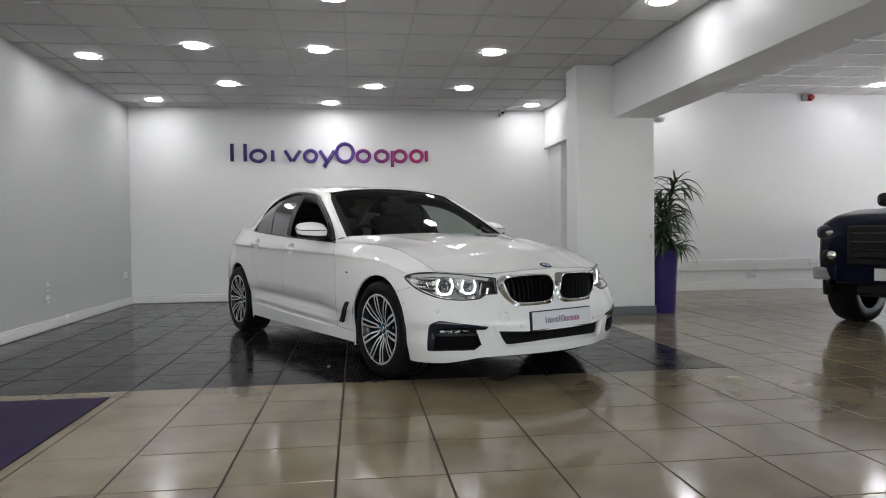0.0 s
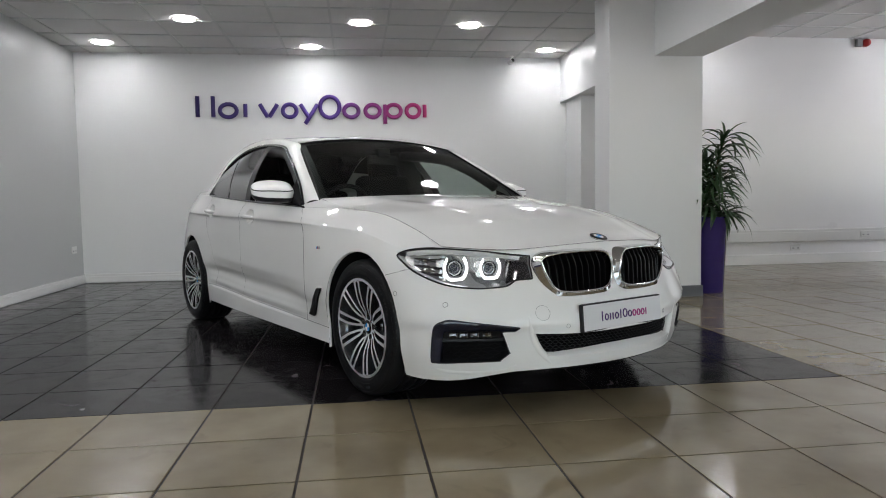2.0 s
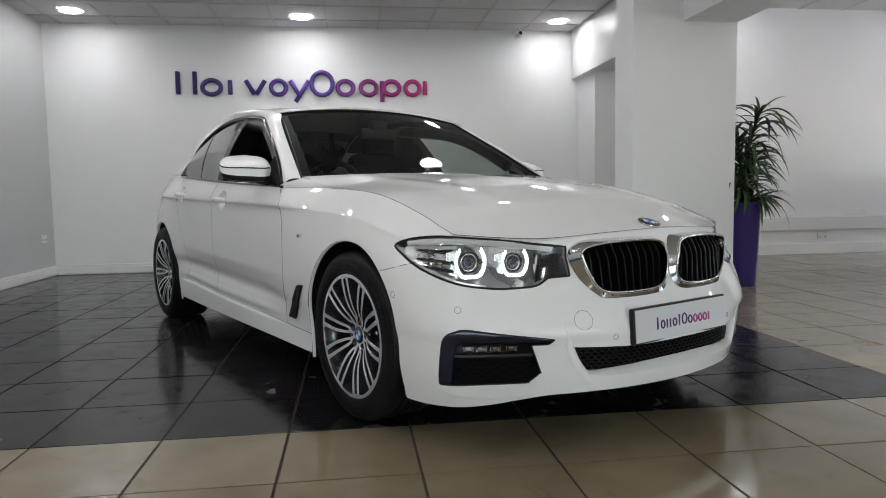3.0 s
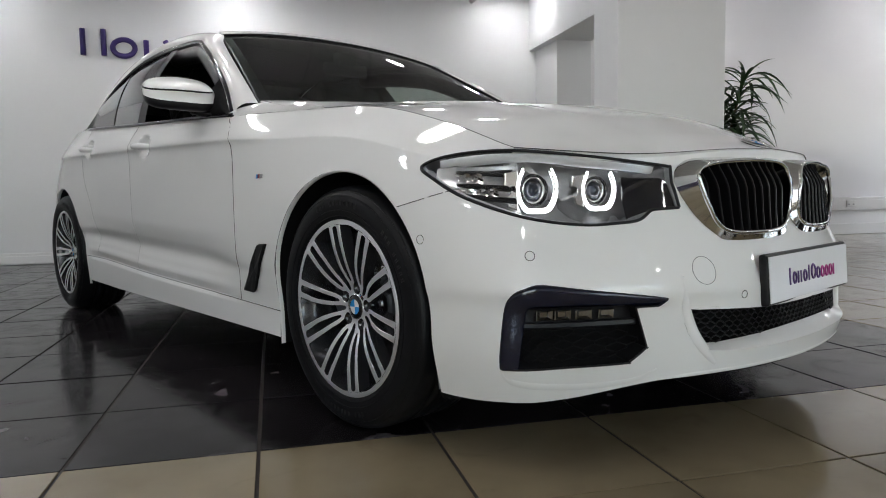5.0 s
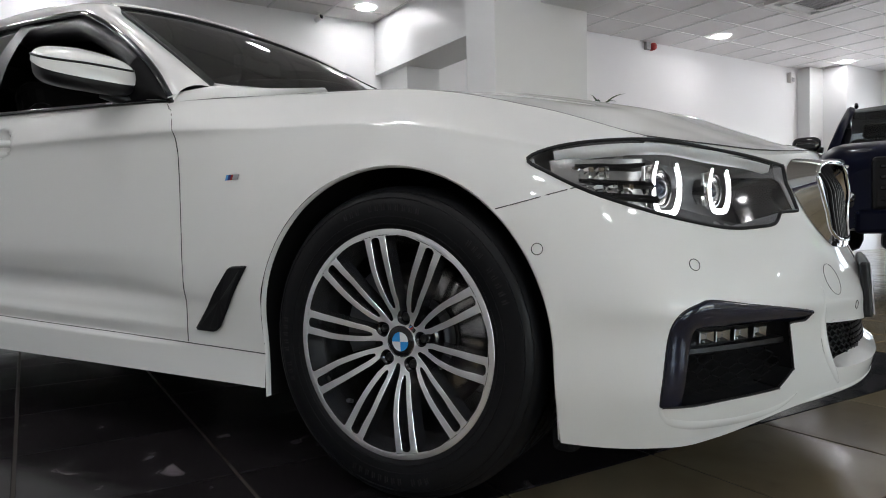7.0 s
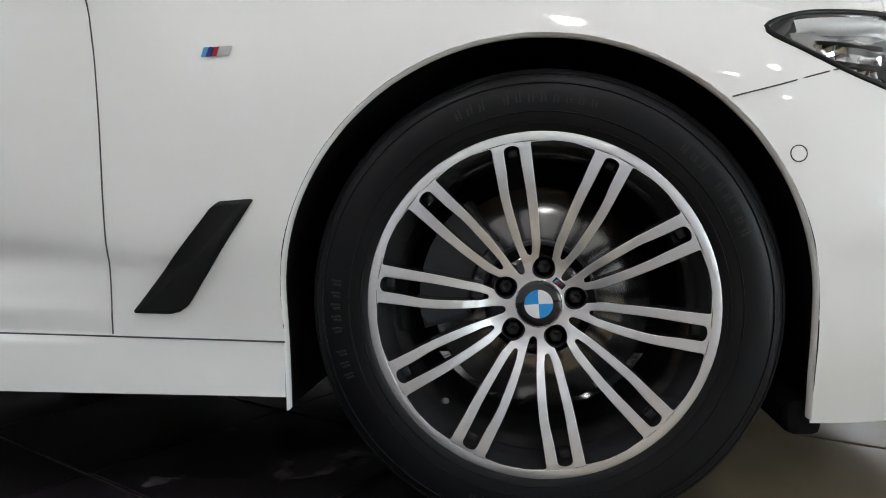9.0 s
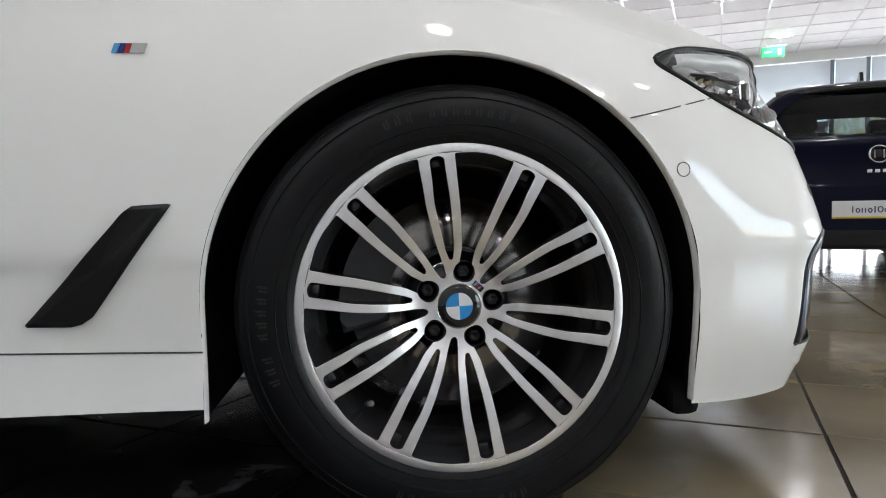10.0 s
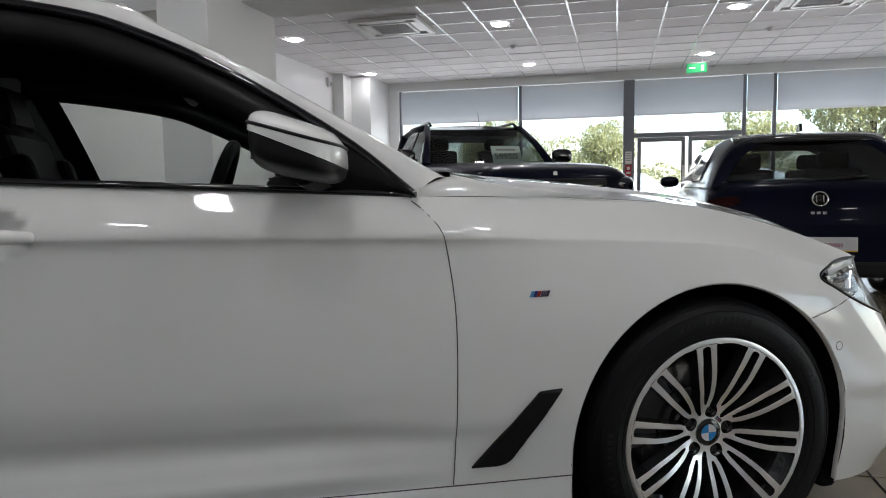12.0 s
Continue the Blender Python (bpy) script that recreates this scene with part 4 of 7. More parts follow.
# ---- panel gaps ----
def side_hit(x, z):
    best = min((p for col in ORIG for p in col if p.y > 0.55 and abs(p.x - x) < 0.04), key=lambda p: (p.x - x) ** 2 + (p.z - z) ** 2)
    return best.y


def gap(name, keys, r=0.0012, n=8):
    for side in (-1, 1):
        pts = [Vector((p.x, side * (side_hit(p.x, p.z) + (0.0002 if p.z < 0.78 else 0.0014)), p.z)) for p in spline([(x, 0, z) for x, z in keys], n)]
        part(name, sweep(bmesh.new(), pts, r, 6), M_SEAM, car)


gap("door_gap", [(-.722, .906), (-.692, .878), (-.662, .831), (-.644, .732), (-.637, .62), (-.638, .476), (-.640, .389), (-.645, .289)])
gap("door_gap", [(-1.64, .958), (-1.70, .85), (-1.71, .62), (-1.705, .42), (-1.70, .31)], 0.0006)
gap("door_gap", [(-2.475, 1.0), (-2.49, .9), (-2.45, .76), (-2.35, .62), (-2.30, .5), (-2.30, .40), (-2.33, .335)], 0.0006)
gap("skirt_gap", [(-2.5, .335), (-2.2, .328), (-1.6, .305), (-1.0, .291), (-.64, .285), (-.37, .279)], 0.0014)
gap("bumper_gap", [(.25, .606), (.31, .620), (.375, .637), (.42, .648)], 0.0011)
for sign in (-1, 1):
    pts = [bonnet_point(k / 40, sign) + Vector((0, 0, 0.0005)) for k in range(41)]
    part("bonnet_gap", sweep(bmesh.new(), pts, 0.0006, 6), M_SEAM, car)
    part("wing_flange", sweep(bmesh.new(), [p + Vector((0, -sign * 0.0015, -0.0042)) for p in pts], 0.0034, 8), M_PAINT, car)
# the bonnet's front edge turns down behind the gap
surface("bonnet_flange", lambda s, t: bonnet_point(1.0, 2 * t - 1) + Vector((-0.0015 - 0.004 * s, 0, -0.0005 - 0.016 * s)), 3, 40, M_PAINT, car)
pts = [bonnet_point(1.0, k / 20 - 1) + Vector((0.001, 0, 0.0)) for k in range(41)]
part("bonnet_gap", sweep(bmesh.new(), pts, [0.0009 + 0.0005 * min(1, max(0, abs(k - 20) / 20 - 0.55) * 8) for k in range(41)], 6), M_SEAM, car)


# ---- car: fillers, underside, cabin ----
def ribbon(name, rows, material, parent, label="", smooth=True):
    bm = bmesh.new()
    v = [[bm.verts.new(p) for p in r] for r in rows]
    for a, b in zip(v, v[1:]):
        for k in range(len(a) - 1):
            bm.faces.new((a[k], a[k + 1], b[k + 1], b[k])).smooth = smooth
    return part(name, bm, material, parent, label)


for side in (-1, 1):
    low = [sided(p, side) for p in spline([(-.73, .832, .916), (-.70, .83, .914), (-.56, .804, .912), (-.38, .765, .906), (-.25, .757, .899)], 8)]
    high = [sided(p, side) for p in spline([(-.71, .834, .918), (-.64, .780, .953), (-.56, .772, .948), (-.42, .764, .922), (-.25, .756, .901)], 8)]
    mid = [(a + b) / 2 + Vector((0, side * 0.012, 0.008)) for a, b in zip(low, high)]
    ribbon("scuttle_corner", [low, mid, high], M_PAINT, car)

plate = bmesh.new()
rim_pts = []
for p in ROWS[0][20:]:
    w = max(0.0, p.y - 0.035)
    for ax in (0.0, AXLE_R):
        if abs(p.x - ax) < 0.4:
            w = min(w, 0.56)
    rim_pts.append((p.x - 0.02, w))
ring = [plate.verts.new((x, -w, 0.2)) for x, w in rim_pts] + [plate.verts.new((x, w, 0.2)) for x, w in rim_pts[-2::-1]]
face = plate.faces.new(ring)
ext = bmesh.ops.extrude_face_region(plate, geom=[face])
bmesh.ops.translate(plate, verts=[v for v in ext["geom"] if isinstance(v, bmesh.types.BMVert)], vec=(0, 0, 0.05))
part("undertray", plate, M_LINER, car)
bm = bmesh.new()
box(bm, -3.7, -0.54, 0.25, 0.55, 0.54, 0.5)
box(bm, -2.3, -0.8, 0.24, -0.5, 0.8, 0.42)
part("chassis", bm, M_LINER, car)
for side in (-1, 1):
    bm = bmesh.new()
    box(bm, 0.335, side * 0.60, 0.145, 0.385, side * 0.835, 0.2, bevel=0.015)
    part("air_deflector", bm, M_LINER, car, "black plastic flap ahead of the wheel")
    bm = bmesh.new()
    box(bm, -2.3, side * 0.77, 0.4, -0.66, side * 0.8, 0.9, bevel=0.01)
    part("door_card", bm, M_INTERIOR, car)

bm = bmesh.new()
box(bm, -1.05, -0.74, 0.55, -0.55, 0.74, 0.92, bevel=0.06, seg=3)
box(bm, -1.02, -0.70, 0.90, -0.75, -0.12, 0.965, bevel=0.03, seg=3)
part("dashboard", bm, M_INTERIOR, car)
bm = bmesh.new()
box(bm, -0.6, -0.72, 0.3, -0.5, 0.72, 0.93)
part("bulkhead", bm, M_INTERIOR, car)
bm = bmesh.new()
box(bm, -3.1, -0.70, 0.42, -0.6, 0.70, 0.47)
box(bm, -3.15, -0.58, 0.42, -3.05, 0.58, 1.0)
part("cabin_floor", bm, M_INTERIOR, car)
bm = bmesh.new()
ringpts = [Vector((-1.16 + 0.06 * math.sin(a), -0.36 + 0.185 * math.cos(a), 0.88 + 0.17 * math.sin(a))) for a in [2 * math.pi * k / 32 for k in range(32)]]
sweep(bm, ringpts, 0.016, 8, closed=True, up=(1, 0, 0.3))
sweep(bm, [(-1.16, -0.54, 0.88), (-1.13, -0.36, 0.87), (-1.16, -0.18, 0.88)], 0.022, 8)
part("steering_wheel", bm, M_SEAT, car, "black leather steering wheel")


def seat(y):
    bm = bmesh.new()
    box(bm, -1.62, y - 0.25, 0.45, -1.05, y + 0.25, 0.66, bevel=0.06, seg=3)
    part("front_seat_cushion", bm, M_SEAT, car)
    bm = bmesh.new()
    box(bm, -0.07, -0.24, 0, 0.07, 0.24, 0.62, bevel=0.055, seg=3)
    box(bm, -0.05, -0.25, 0.05, 0.11, -0.17, 0.5, bevel=0.035, seg=3)
    box(bm, -0.05, 0.17, 0.05, 0.11, 0.25, 0.5, bevel=0.035, seg=3)
    bmesh.ops.transform(bm, matrix=pose(-1.70, y, 0.56, 0, -18, 0), verts=bm.verts)
    part("front_seat_back", bm, M_SEAT, car, "black leather seat back")
    bm = bmesh.new()
    box(bm, -0.05, -0.13, 0.65, 0.05, 0.13, 0.82, bevel=0.045, seg=3)
    bmesh.ops.transform(bm, matrix=pose(-1.69, y, 0.50, 0, -15, 0), verts=bm.verts)
    part("headrest", bm, M_SEAT, car, "black leather headrest")


seat(-0.37)
seat(0.37)
bm = bmesh.new()
box(bm, -2.95, -0.62, 0.45, -2.4, 0.62, 0.62, bevel=0.05, seg=3)
box(bm, -2.98, -0.56, 0.6, -2.80, 0.56, 1.06, bevel=0.06, seg=3)
for y in (-0.36, 0.36):
    box(bm, -2.96, y - 0.13, 1.04, -2.85, y + 0.13, 1.16, bevel=0.04, seg=3)
part("rear_bench", bm, M_SEAT, car)


# ---- car: pockets behind the openings ----
def pocket(poly, depth):
    rim = [skin(p.x, p.y) for p in poly]
    bm = bmesh.new()
    outer = [bm.verts.new(p + n * 0.0005) for p, n in rim]
    inner = []
    for p, n in rim:
        d = (n + Vector((0.6, 0, 0))).normalized()
        inner.append(bm.verts.new(p - d * depth))
    for k in range(len(rim)):
        j = (k + 1) % len(rim)
        bm.faces.new((outer[k], outer[j], inner[j], inner[k])).smooth = True
    mid = bm.verts.new(sum((v.co for v in inner), Vector()) / len(inner))
    for k in range(len(rim)):
        bm.faces.new((inner[k], inner[(k + 1) % len(rim)], mid))
    return bm


def flip_y(bm):
    bmesh.ops.transform(bm, matrix=Matrix.Diagonal((1, -1, 1, 1)), verts=bm.verts)
    bmesh.ops.reverse_faces(bm, faces=bm.faces)
    return bm


def both(name, make, material, label="", parent=None):
    """A part on each flank: the maker works on the side where y is positive."""
    out = []
    for side in (-1, 1):
        bm = make()
        if side < 0:
            flip_y(bm)
        out.append(part(name, bm, material, parent or car, label))
    return out


def inset(poly, d):
    """The outline moved inwards by d, or by d(k) at its k-th point."""
    area = sum(a.x * b.y - b.x * a.y for a, b in zip(poly, poly[1:] + poly[:1]))
    out = []
    for k, p in enumerate(poly):
        t = (poly[(k + 1) % len(poly)] - poly[k - 1]).normalized()
        n = Vector((-t.y, t.x)) * (1 if area > 0 else -1)
        out.append(p + n * (d(k, p) if callable(d) else d))
    return out


def band_on_skin(poly_a, lift_a, poly_b, lift_b, only=None):
    bm = bmesh.new()
    rows = []
    for poly, lift in ((poly_a, lift_a), (poly_b, lift_b)):
        rows.append([])
        for q in poly:
            p, n = skin(q.x, q.y)
            rows[-1].append(bm.verts.new(p + n * (lift(q) if callable(lift) else lift)))
    va, vb = rows
    count = len(va)
    for k in range(count):
        if only and not only(k):
            continue
        j = (k + 1) % count
        bm.faces.new((va[k], va[j], vb[j], vb[k])).smooth = True
    return bm


def tube_on_skin(poly, lift, r, n=6, closed=True):
    pts = []
    for q in poly:
        p, nn = skin(q.x, q.y)
        pts.append(p + nn * (lift(q) if callable(lift) else lift))
    return sweep(bmesh.new(), pts, r, n, closed=closed)


HL, KD, VT, IN = CUTS["headlamp"], CUTS["kidney"], CUTS["vent"], CUTS["intake"]
M_BROW = mat("satin_grey_brow", (0.72, 0.73, 0.74), 0.3, metal=0.1, vary=0.05)
M_FOG = mat("fog_lamp_reflector", (0.34, 0.34, 0.33), 0.06, metal=1.0, vary=0.1)
M_SLAT = mat("satin_black_slat", (0.006, 0.006, 0.0065), 0.3, spec=0.25, vary=0.1)
M_SILVER = mat("satin_silver_reflector", (0.46, 0.46, 0.46), 0.26, metal=0.6, vary=0.12)
M_DEEP = mat("black_grille_backing", (0.005, 0.005, 0.0055), 0.8, spec=0.15, vary=0.2)
M_HOUSING = mat("headlight_housing", (0.30, 0.30, 0.305), 0.28, metal=0.6, vary=0.2)
both("headlamp_housing", lambda: pocket(HL, 0.125), M_HOUSING, "dark silvery headlight housing")
both("headlamp_seal", lambda: tube_on_skin(HL, 0.0003, 0.0038), M_BLACK)
both("kidney_backing", lambda: pocket(KD, 0.06), M_DEEP)
both("vent_backing", lambda: pocket(VT, 0.05), M_DEEP)
lower = lambda p: max(0.0, min(1.0, (0.335 - p.y) / 0.03))
IN_MESH = [Vector((p.x * (1 - 0.02 * lower(p)), p.y + lower(p) * (0.003 + 0.030 * max(0.0, 1 - (p.x / 0.44) ** 2)))) for p in IN]
part("intake_backing", pocket(IN, 0.05), M_DEEP, car)
part("intake_shelf", band_on_skin(IN, 0.0008, IN_MESH, lambda p: -0.034 if p.y < 0.345 else 0.0, only=lambda k: lower(IN[k]) > 0), M_PAINT, car)

# painted edges: the upright ridges beside the intake and the lip under the nose
def ridge():
    g0, g1 = flat(.79, .50, .445).x, flat(.79, .39, .235).x
    keys = spline([(g0, .445, 0), (g0 - 0.004, .40, 0), (g0 - 0.014, .35, 0), (g0 * 0.6 + g1 * 0.4, .295, 0), (g0 * 0.2 + g1 * 0.8, .25, 0), (g1, .232, 0)], 6)
    size = [0.008 + 0.014 * math.sin(math.pi * k / (len(keys) - 1)) for k in range(len(keys))]
    pts = [skin(k.x, k.y)[0] - skin(k.x, k.y)[1] * r * 0.86 for k, r in zip(keys, size)]
    for _ in range(6):
        pts = [pts[0]] + [pts[k - 1] * 0.25 + pts[k] * 0.5 + pts[k + 1] * 0.25 for k in range(1, len(pts) - 1)] + [pts[-1]]
    return sweep(bmesh.new(), pts, size, 24)


both("bumper_ridge", ridge, M_PAINT)
lip_row = [p for p in ROWS[0] if p.x > 0.6 and p.y < 0.62]
lip_pts = [sided(p, s) + Vector((-0.006, 0, 0.003)) for s, row in ((1, lip_row), (-1, lip_row[-2::-1])) for p in row]
part("front_lip", sweep(bmesh.new(), lip_pts, [0.0015 + 0.0065 * min(1, 6 * k / len(lip_pts), 6 * (len(lip_pts) - 1 - k) / len(lip_pts)) for k in range(len(lip_pts))], 8), M_PAINT, car)
# chrome kidney frames: a broad flare to the outside, a rounded inner edge
stand_up = lambda p: 0.028 * max(0.0, min(1.0, (p.y - 0.53) / 0.16))
wide = lambda k, p: -0.004 - 0.006 * max(0, min(1, (p.x - 0.32) / 0.12)) * max(0.0, min(1, (p.y - 0.55) / 0.08)) * (1.0 if p.y < 0.69 else 0.55)
def soft(poly, times=4):
    """The outline with its corners eased."""
    for _ in range(times):
        poly = [poly[k - 1] * 0.25 + poly[k] * 0.5 + poly[(k + 1) % len(poly)] * 0.25 for k in range(len(poly))]
    return poly


outer_side = lambda p: max(0, min(1, (p.x - 0.30) / 0.12)) * max(0.15, min(1, (p.y - 0.52) / 0.06))
flare = lambda k, p: 0.004 + 0.009 * outer_side(p) + 0.008 * max(0, min(1, (p.y - 0.67) / 0.03))
flare_in = lambda k, p: flare(k, p) + 0.004
both("kidney_frame", lambda: band_on_skin(inset(KD, wide), 0.002, soft(inset(KD, flare), 16), lambda p: 0.010 + 0.017 * outer_side(p) + stand_up(p)), M_CHROME, "chrome grille surround")
both("kidney_frame_edge", lambda: tube_on_skin(soft(inset(KD, flare_in), 16), lambda p: 0.010 + 0.017 * outer_side(p) + stand_up(p), 0.0055, 8), M_CHROME, "chrome grille surround")
both("kidney_frame_inner", lambda: band_on_skin(soft(inset(KD, flare_in), 16), lambda p: 0.008 + 0.017 * outer_side(p) + stand_up(p), soft(inset(KD, lambda k, p: flare(k, p) + 0.006), 16), -0.03), M_CHROME)


def crossings(poly, x):
    ys = []
    for a, b in zip(poly, poly[1:] + poly[:1]):
        if (a.x > x) != (b.x > x):
            ys.append(a.y + (b.y - a.y) * (x - a.x) / (b.x - a.x))
    return (min(ys), max(ys)) if len(ys) > 1 else None


def blade(g, z0, z1, width, depth, lift, n=9):
    """An upright slat that follows the skin at one distance from the middle and bends back at its top."""
    bm = bmesh.new()
    base, out = skin(g, (z0 + z1) / 2)
    out = Vector((out.x, out.y, 0)).normalized()
    tang = Vector((0, 0, 1)).cross(out)
    back = (out + Vector((0.8, 0, 0))).normalized()
    run = []
    for k in range(n + 1):
        z = z0 + (z1 - z0) * k / n
        p = min((skin(max(0.001, g + q * 0.002), z)[0] for q in range(-20, 21)), key=lambda h: abs(h.y - base.y))
        run.append(Vector((p.x, base.y, z)))
    for _ in range(12):
        run = [run[0]] + [run[k - 1] * 0.25 + run[k] * 0.5 + run[k + 1] * 0.25 for k in range(1, n)] + [run[-1]]
    prev = None
    for k, p in enumerate(run):
        t = k / n
        q = p + out * (lift + 0.030 * min(t, 0.72) - 0.05 * max(0.0, t - 0.72))
        sec = [q - tang * width / 2 - out * 0.003, q - tang * width * 0.25, q + tang * width * 0.25, q + tang * width / 2 - out * 0.003, q + tang * width / 2 - back * depth, q - tang * width / 2 - back * depth]
        vs = [bm.verts.new(v) for v in sec]
        if prev:
            for m in range(6):
                bm.faces.new((prev[m], prev[(m + 1) % 6], vs[(m + 1) % 6], vs[m]))
        else:
            bm.faces.new(vs[::-1])
        prev = vs
    bm.faces.new(prev)
    return bm


for k in range(10):
    g = 0.064 + 0.0345 * k
    span = crossings(inset(KD, flare), g)
    if span:
        both("grille_slat", lambda: blade(g, span[0], span[1], 0.006, 0.035, 0.004 + 0.012 * max(0, (g - 0.2) / 0.25)), M_SLAT)


def honeycomb(poly, step_g, step_z, lift, r, g0, g1, z0, z1):
    bm = bmesh.new()
    rows = int((z1 - z0) / step_z) + 1
    for q in range(rows):
        run = []
        k = 0
        g = g0
        while g <= g1:
            z = z0 + q * step_z + (step_z * 0.3 if (k + q) % 2 else -step_z * 0.3)
            inside_here = inside(poly, Vector((g, z)))
            if inside_here:
                p, n = skin(g, z)
                run.append(p + n * lift)
            if (not inside_here or g + step_g > g1) and len(run) > 1:
                sweep(bm, run, r, 4)
                run = []
            elif not inside_here:
                run = []
            if inside_here and (k + q) % 2 and inside(poly, Vector((g, z + step_z * 0.4))):
                a, b = skin(g, z), skin(g, z + step_z * 0.4)
                sweep(bm, [a[0] + a[1] * lift, b[0] + b[1] * lift], r, 4)
            g += step_g
            k += 1
    return bm


part("intake_mesh", honeycomb(inset(IN_MESH, 0.002), 0.0125, 0.0115, -0.026, 0.0019, -0.52, 0.52, 0.27, 0.372), M_BLACK, car, "black honeycomb mesh")
VENT_MESH = [Vector(p) for p in ((.813, .256), (.803, .333), (.800, .343), (.568, .341), (.556, .294), (.556, .287), (.584, .259), (.594, .256))]
both("vent_mesh", lambda: honeycomb(VENT_MESH, 0.020, 0.0150, -0.026, 0.0016, 0.5, 1.0, 0.262, 0.345), M_LINER, "black honeycomb mesh")


# dark blade over the vent and down its outer side, as pairs of its outer and inner edge
BLADE = [((.865, .257), (.815, .254)), ((.857, .334), (.803, .333)), ((.846, .393), (.797, .370)), ((.824, .4205), (.792, .382)), ((.794, .4335), (.782, .3875)),
         ((.755, .4395), (.748, .3885)), ((.651, .423), (.655, .388)), ((.569, .408), (.577, .3825)), ((.522, .399), (.531, .383)), ((.517, .395), (.519, .391))]


def vent_blade():
    bm = bmesh.new()
    outer, inner = (spline([(*pair[k], 0) for pair in BLADE], 6) for k in (0, 1))
    prev = None
    for a, b in zip(outer, inner):
        row = []
        for f, lift in ((-0.03, -0.006), (0.0, 0.0005), (0.08, 0.0025), (0.3, 0.002), (0.6, -0.001), (0.9, -0.004), (1.0, -0.009), (1.02, -0.045)):
            c = a.lerp(b, f)
            p, n = skin(c.x, c.y)
            row.append(bm.verts.new(p + n * lift))
        if prev:
            for k in range(len(row) - 1):
                bm.faces.new((prev[k], row[k], row[k + 1], prev[k + 1])).smooth = True
        prev = row
    return bm


def vent_ledge():
    keys = spline([(.868, .262, 0), (.858, .238, 0), (.834, .224, 0), (.76, .212, 0), (.658, .205, 0), (.58, .212, 0), (.53, .235, 0)], 6)
    size = [0.010 + 0.016 * math.sin(math.pi * k / (len(keys) - 1)) for k in range(len(keys))]
    pts = [skin(k.x, k.y)[0] - skin(k.x, k.y)[1] * (r * 0.93 + 0.0003 * (r < 0.012)) for k, r in zip(keys, size)]
    return sweep(bmesh.new(), pts, size, 28)


def on_skin_strip(g0, g1, rows, n=15):
    """A strip along the bumper through (height at each end, lift) rows."""
    bm = bmesh.new()
    prev = None
    for k in range(n):
        t = k / (n - 1)
        ring = []
        for z0, z1, lift in rows:
            p, q = skin(g0 + (g1 - g0) * t, z0 + (z1 - z0) * t)
            ring.append(bm.verts.new(p + q * lift))
        if prev:
            for m in range(len(ring) - 1):
                bm.faces.new((prev[m], ring[m], ring[m + 1], prev[m + 1]))
        prev = ring
    return bm


both("vent_blade", vent_blade, M_NAVY, "dark gloss bumper insert")
both("vent_ledge", vent_ledge, M_PAINT)
both("vent_rim", lambda: tube_on_skin(inset(VT, 0.001), -0.001, 0.0022), M_BLACK)
both("fog_lamp", lambda: on_skin_strip(.576, .800, ((.351, .354, -.05), (.352, .355, -.028), (.376, .381, -.028), (.380, .386, -.02))), M_SLAT, "dark fog lamp strip")
both("fog_lamp_bar", lambda: on_skin_strip(.572, .803, ((.336, .340, -.05), (.338, .342, -.017), (.342, .346, -.012), (.351, .354, -.014), (.353, .356, -.05))), M_SLAT)
for g in (.625, .665, .705, .745):
    def cell(g=g):
        """A shallow chrome dish with slanting sides."""
        p, n = skin(g, 0.366 + 0.005 * (g - 0.576) / 0.224)
        m = Matrix.Translation(p - n * 0.0185) @ n.to_track_quat("Z", "Y").to_matrix().to_4x4()
        bm = bmesh.new()
        loops = [[bm.verts.new(m @ Vector((a * w, b * h, z))) for a, b in ((-1, -1), (1, -1), (1, 1), (-1, 1))] for w, h, z in ((.0185, .0105, .001), (.0165, .0095, .002), (.008, .005, -.007))]
        for lo, hi in zip(loops, loops[1:]):
            for k in range(4):
                bm.faces.new((lo[k], lo[(k + 1) % 4], hi[(k + 1) % 4], hi[k]))
        bm.faces.new(loops[-1])
        return bm
    both("fog_lamp_cell", cell, M_FOG, "silvery lamp reflector")


# ---- headlights ----
def lamp_frame(x, w, z, sink):
    p, n = skin(flat(x, w, z).x, z)
    axis = Vector((0.95, 0.25, 0)).normalized()
    return Matrix.Translation(p - axis * (sink + 0.034)) @ axis.to_track_quat("Z", "Y").to_matrix().to_4x4()


def ring_part(x, w, z, r, tube, sink):
    """A light guide bent to a U, with bowed sides and a flat bottom."""
    m = lamp_frame(x, w, z, sink)
    keys = [(-0.80, 1.0, 0), (-1.08, 0.35, 0), (-1.04, -0.35, 0), (-0.66, -0.93, 0), (0, -1.0, 0), (0.66, -0.93, 0), (1.04, -0.35, 0), (1.08, 0.35, 0), (0.80, 1.0, 0)]
    pts = [m @ Vector((p.x * r, p.y * r, 0)) for p in spline(keys, 6)]
    return sweep(bmesh.new(), pts, [tube * (0.75 + 0.5 * math.sin(math.pi * k / (len(pts) - 1)) ** 2) for k in range(len(pts))], 8)


def barrel(x, w, z, r, sink):
    m = lamp_frame(x, w, z, sink)
    bm = lathe(bmesh.new(), [(r, 0.0), (r * 0.98, 0.006), (r * 0.86, 0.002), (r * 0.80, -0.03)], 32, m)
    bmesh.ops.delete(bm, geom=[f for f in bm.faces if len(f.verts) > 4], context="FACES")
    return bm


def bulb(x, w, z, r, sink):
    m = lamp_frame(x, w, z, sink)
    return lathe(bmesh.new(), [(r, 0), (r * 0.96, r * 0.4), (r * 0.78, r * 0.75), (r * 0.45, r * 1.0), (0.0005, r * 1.1)], 28, m)


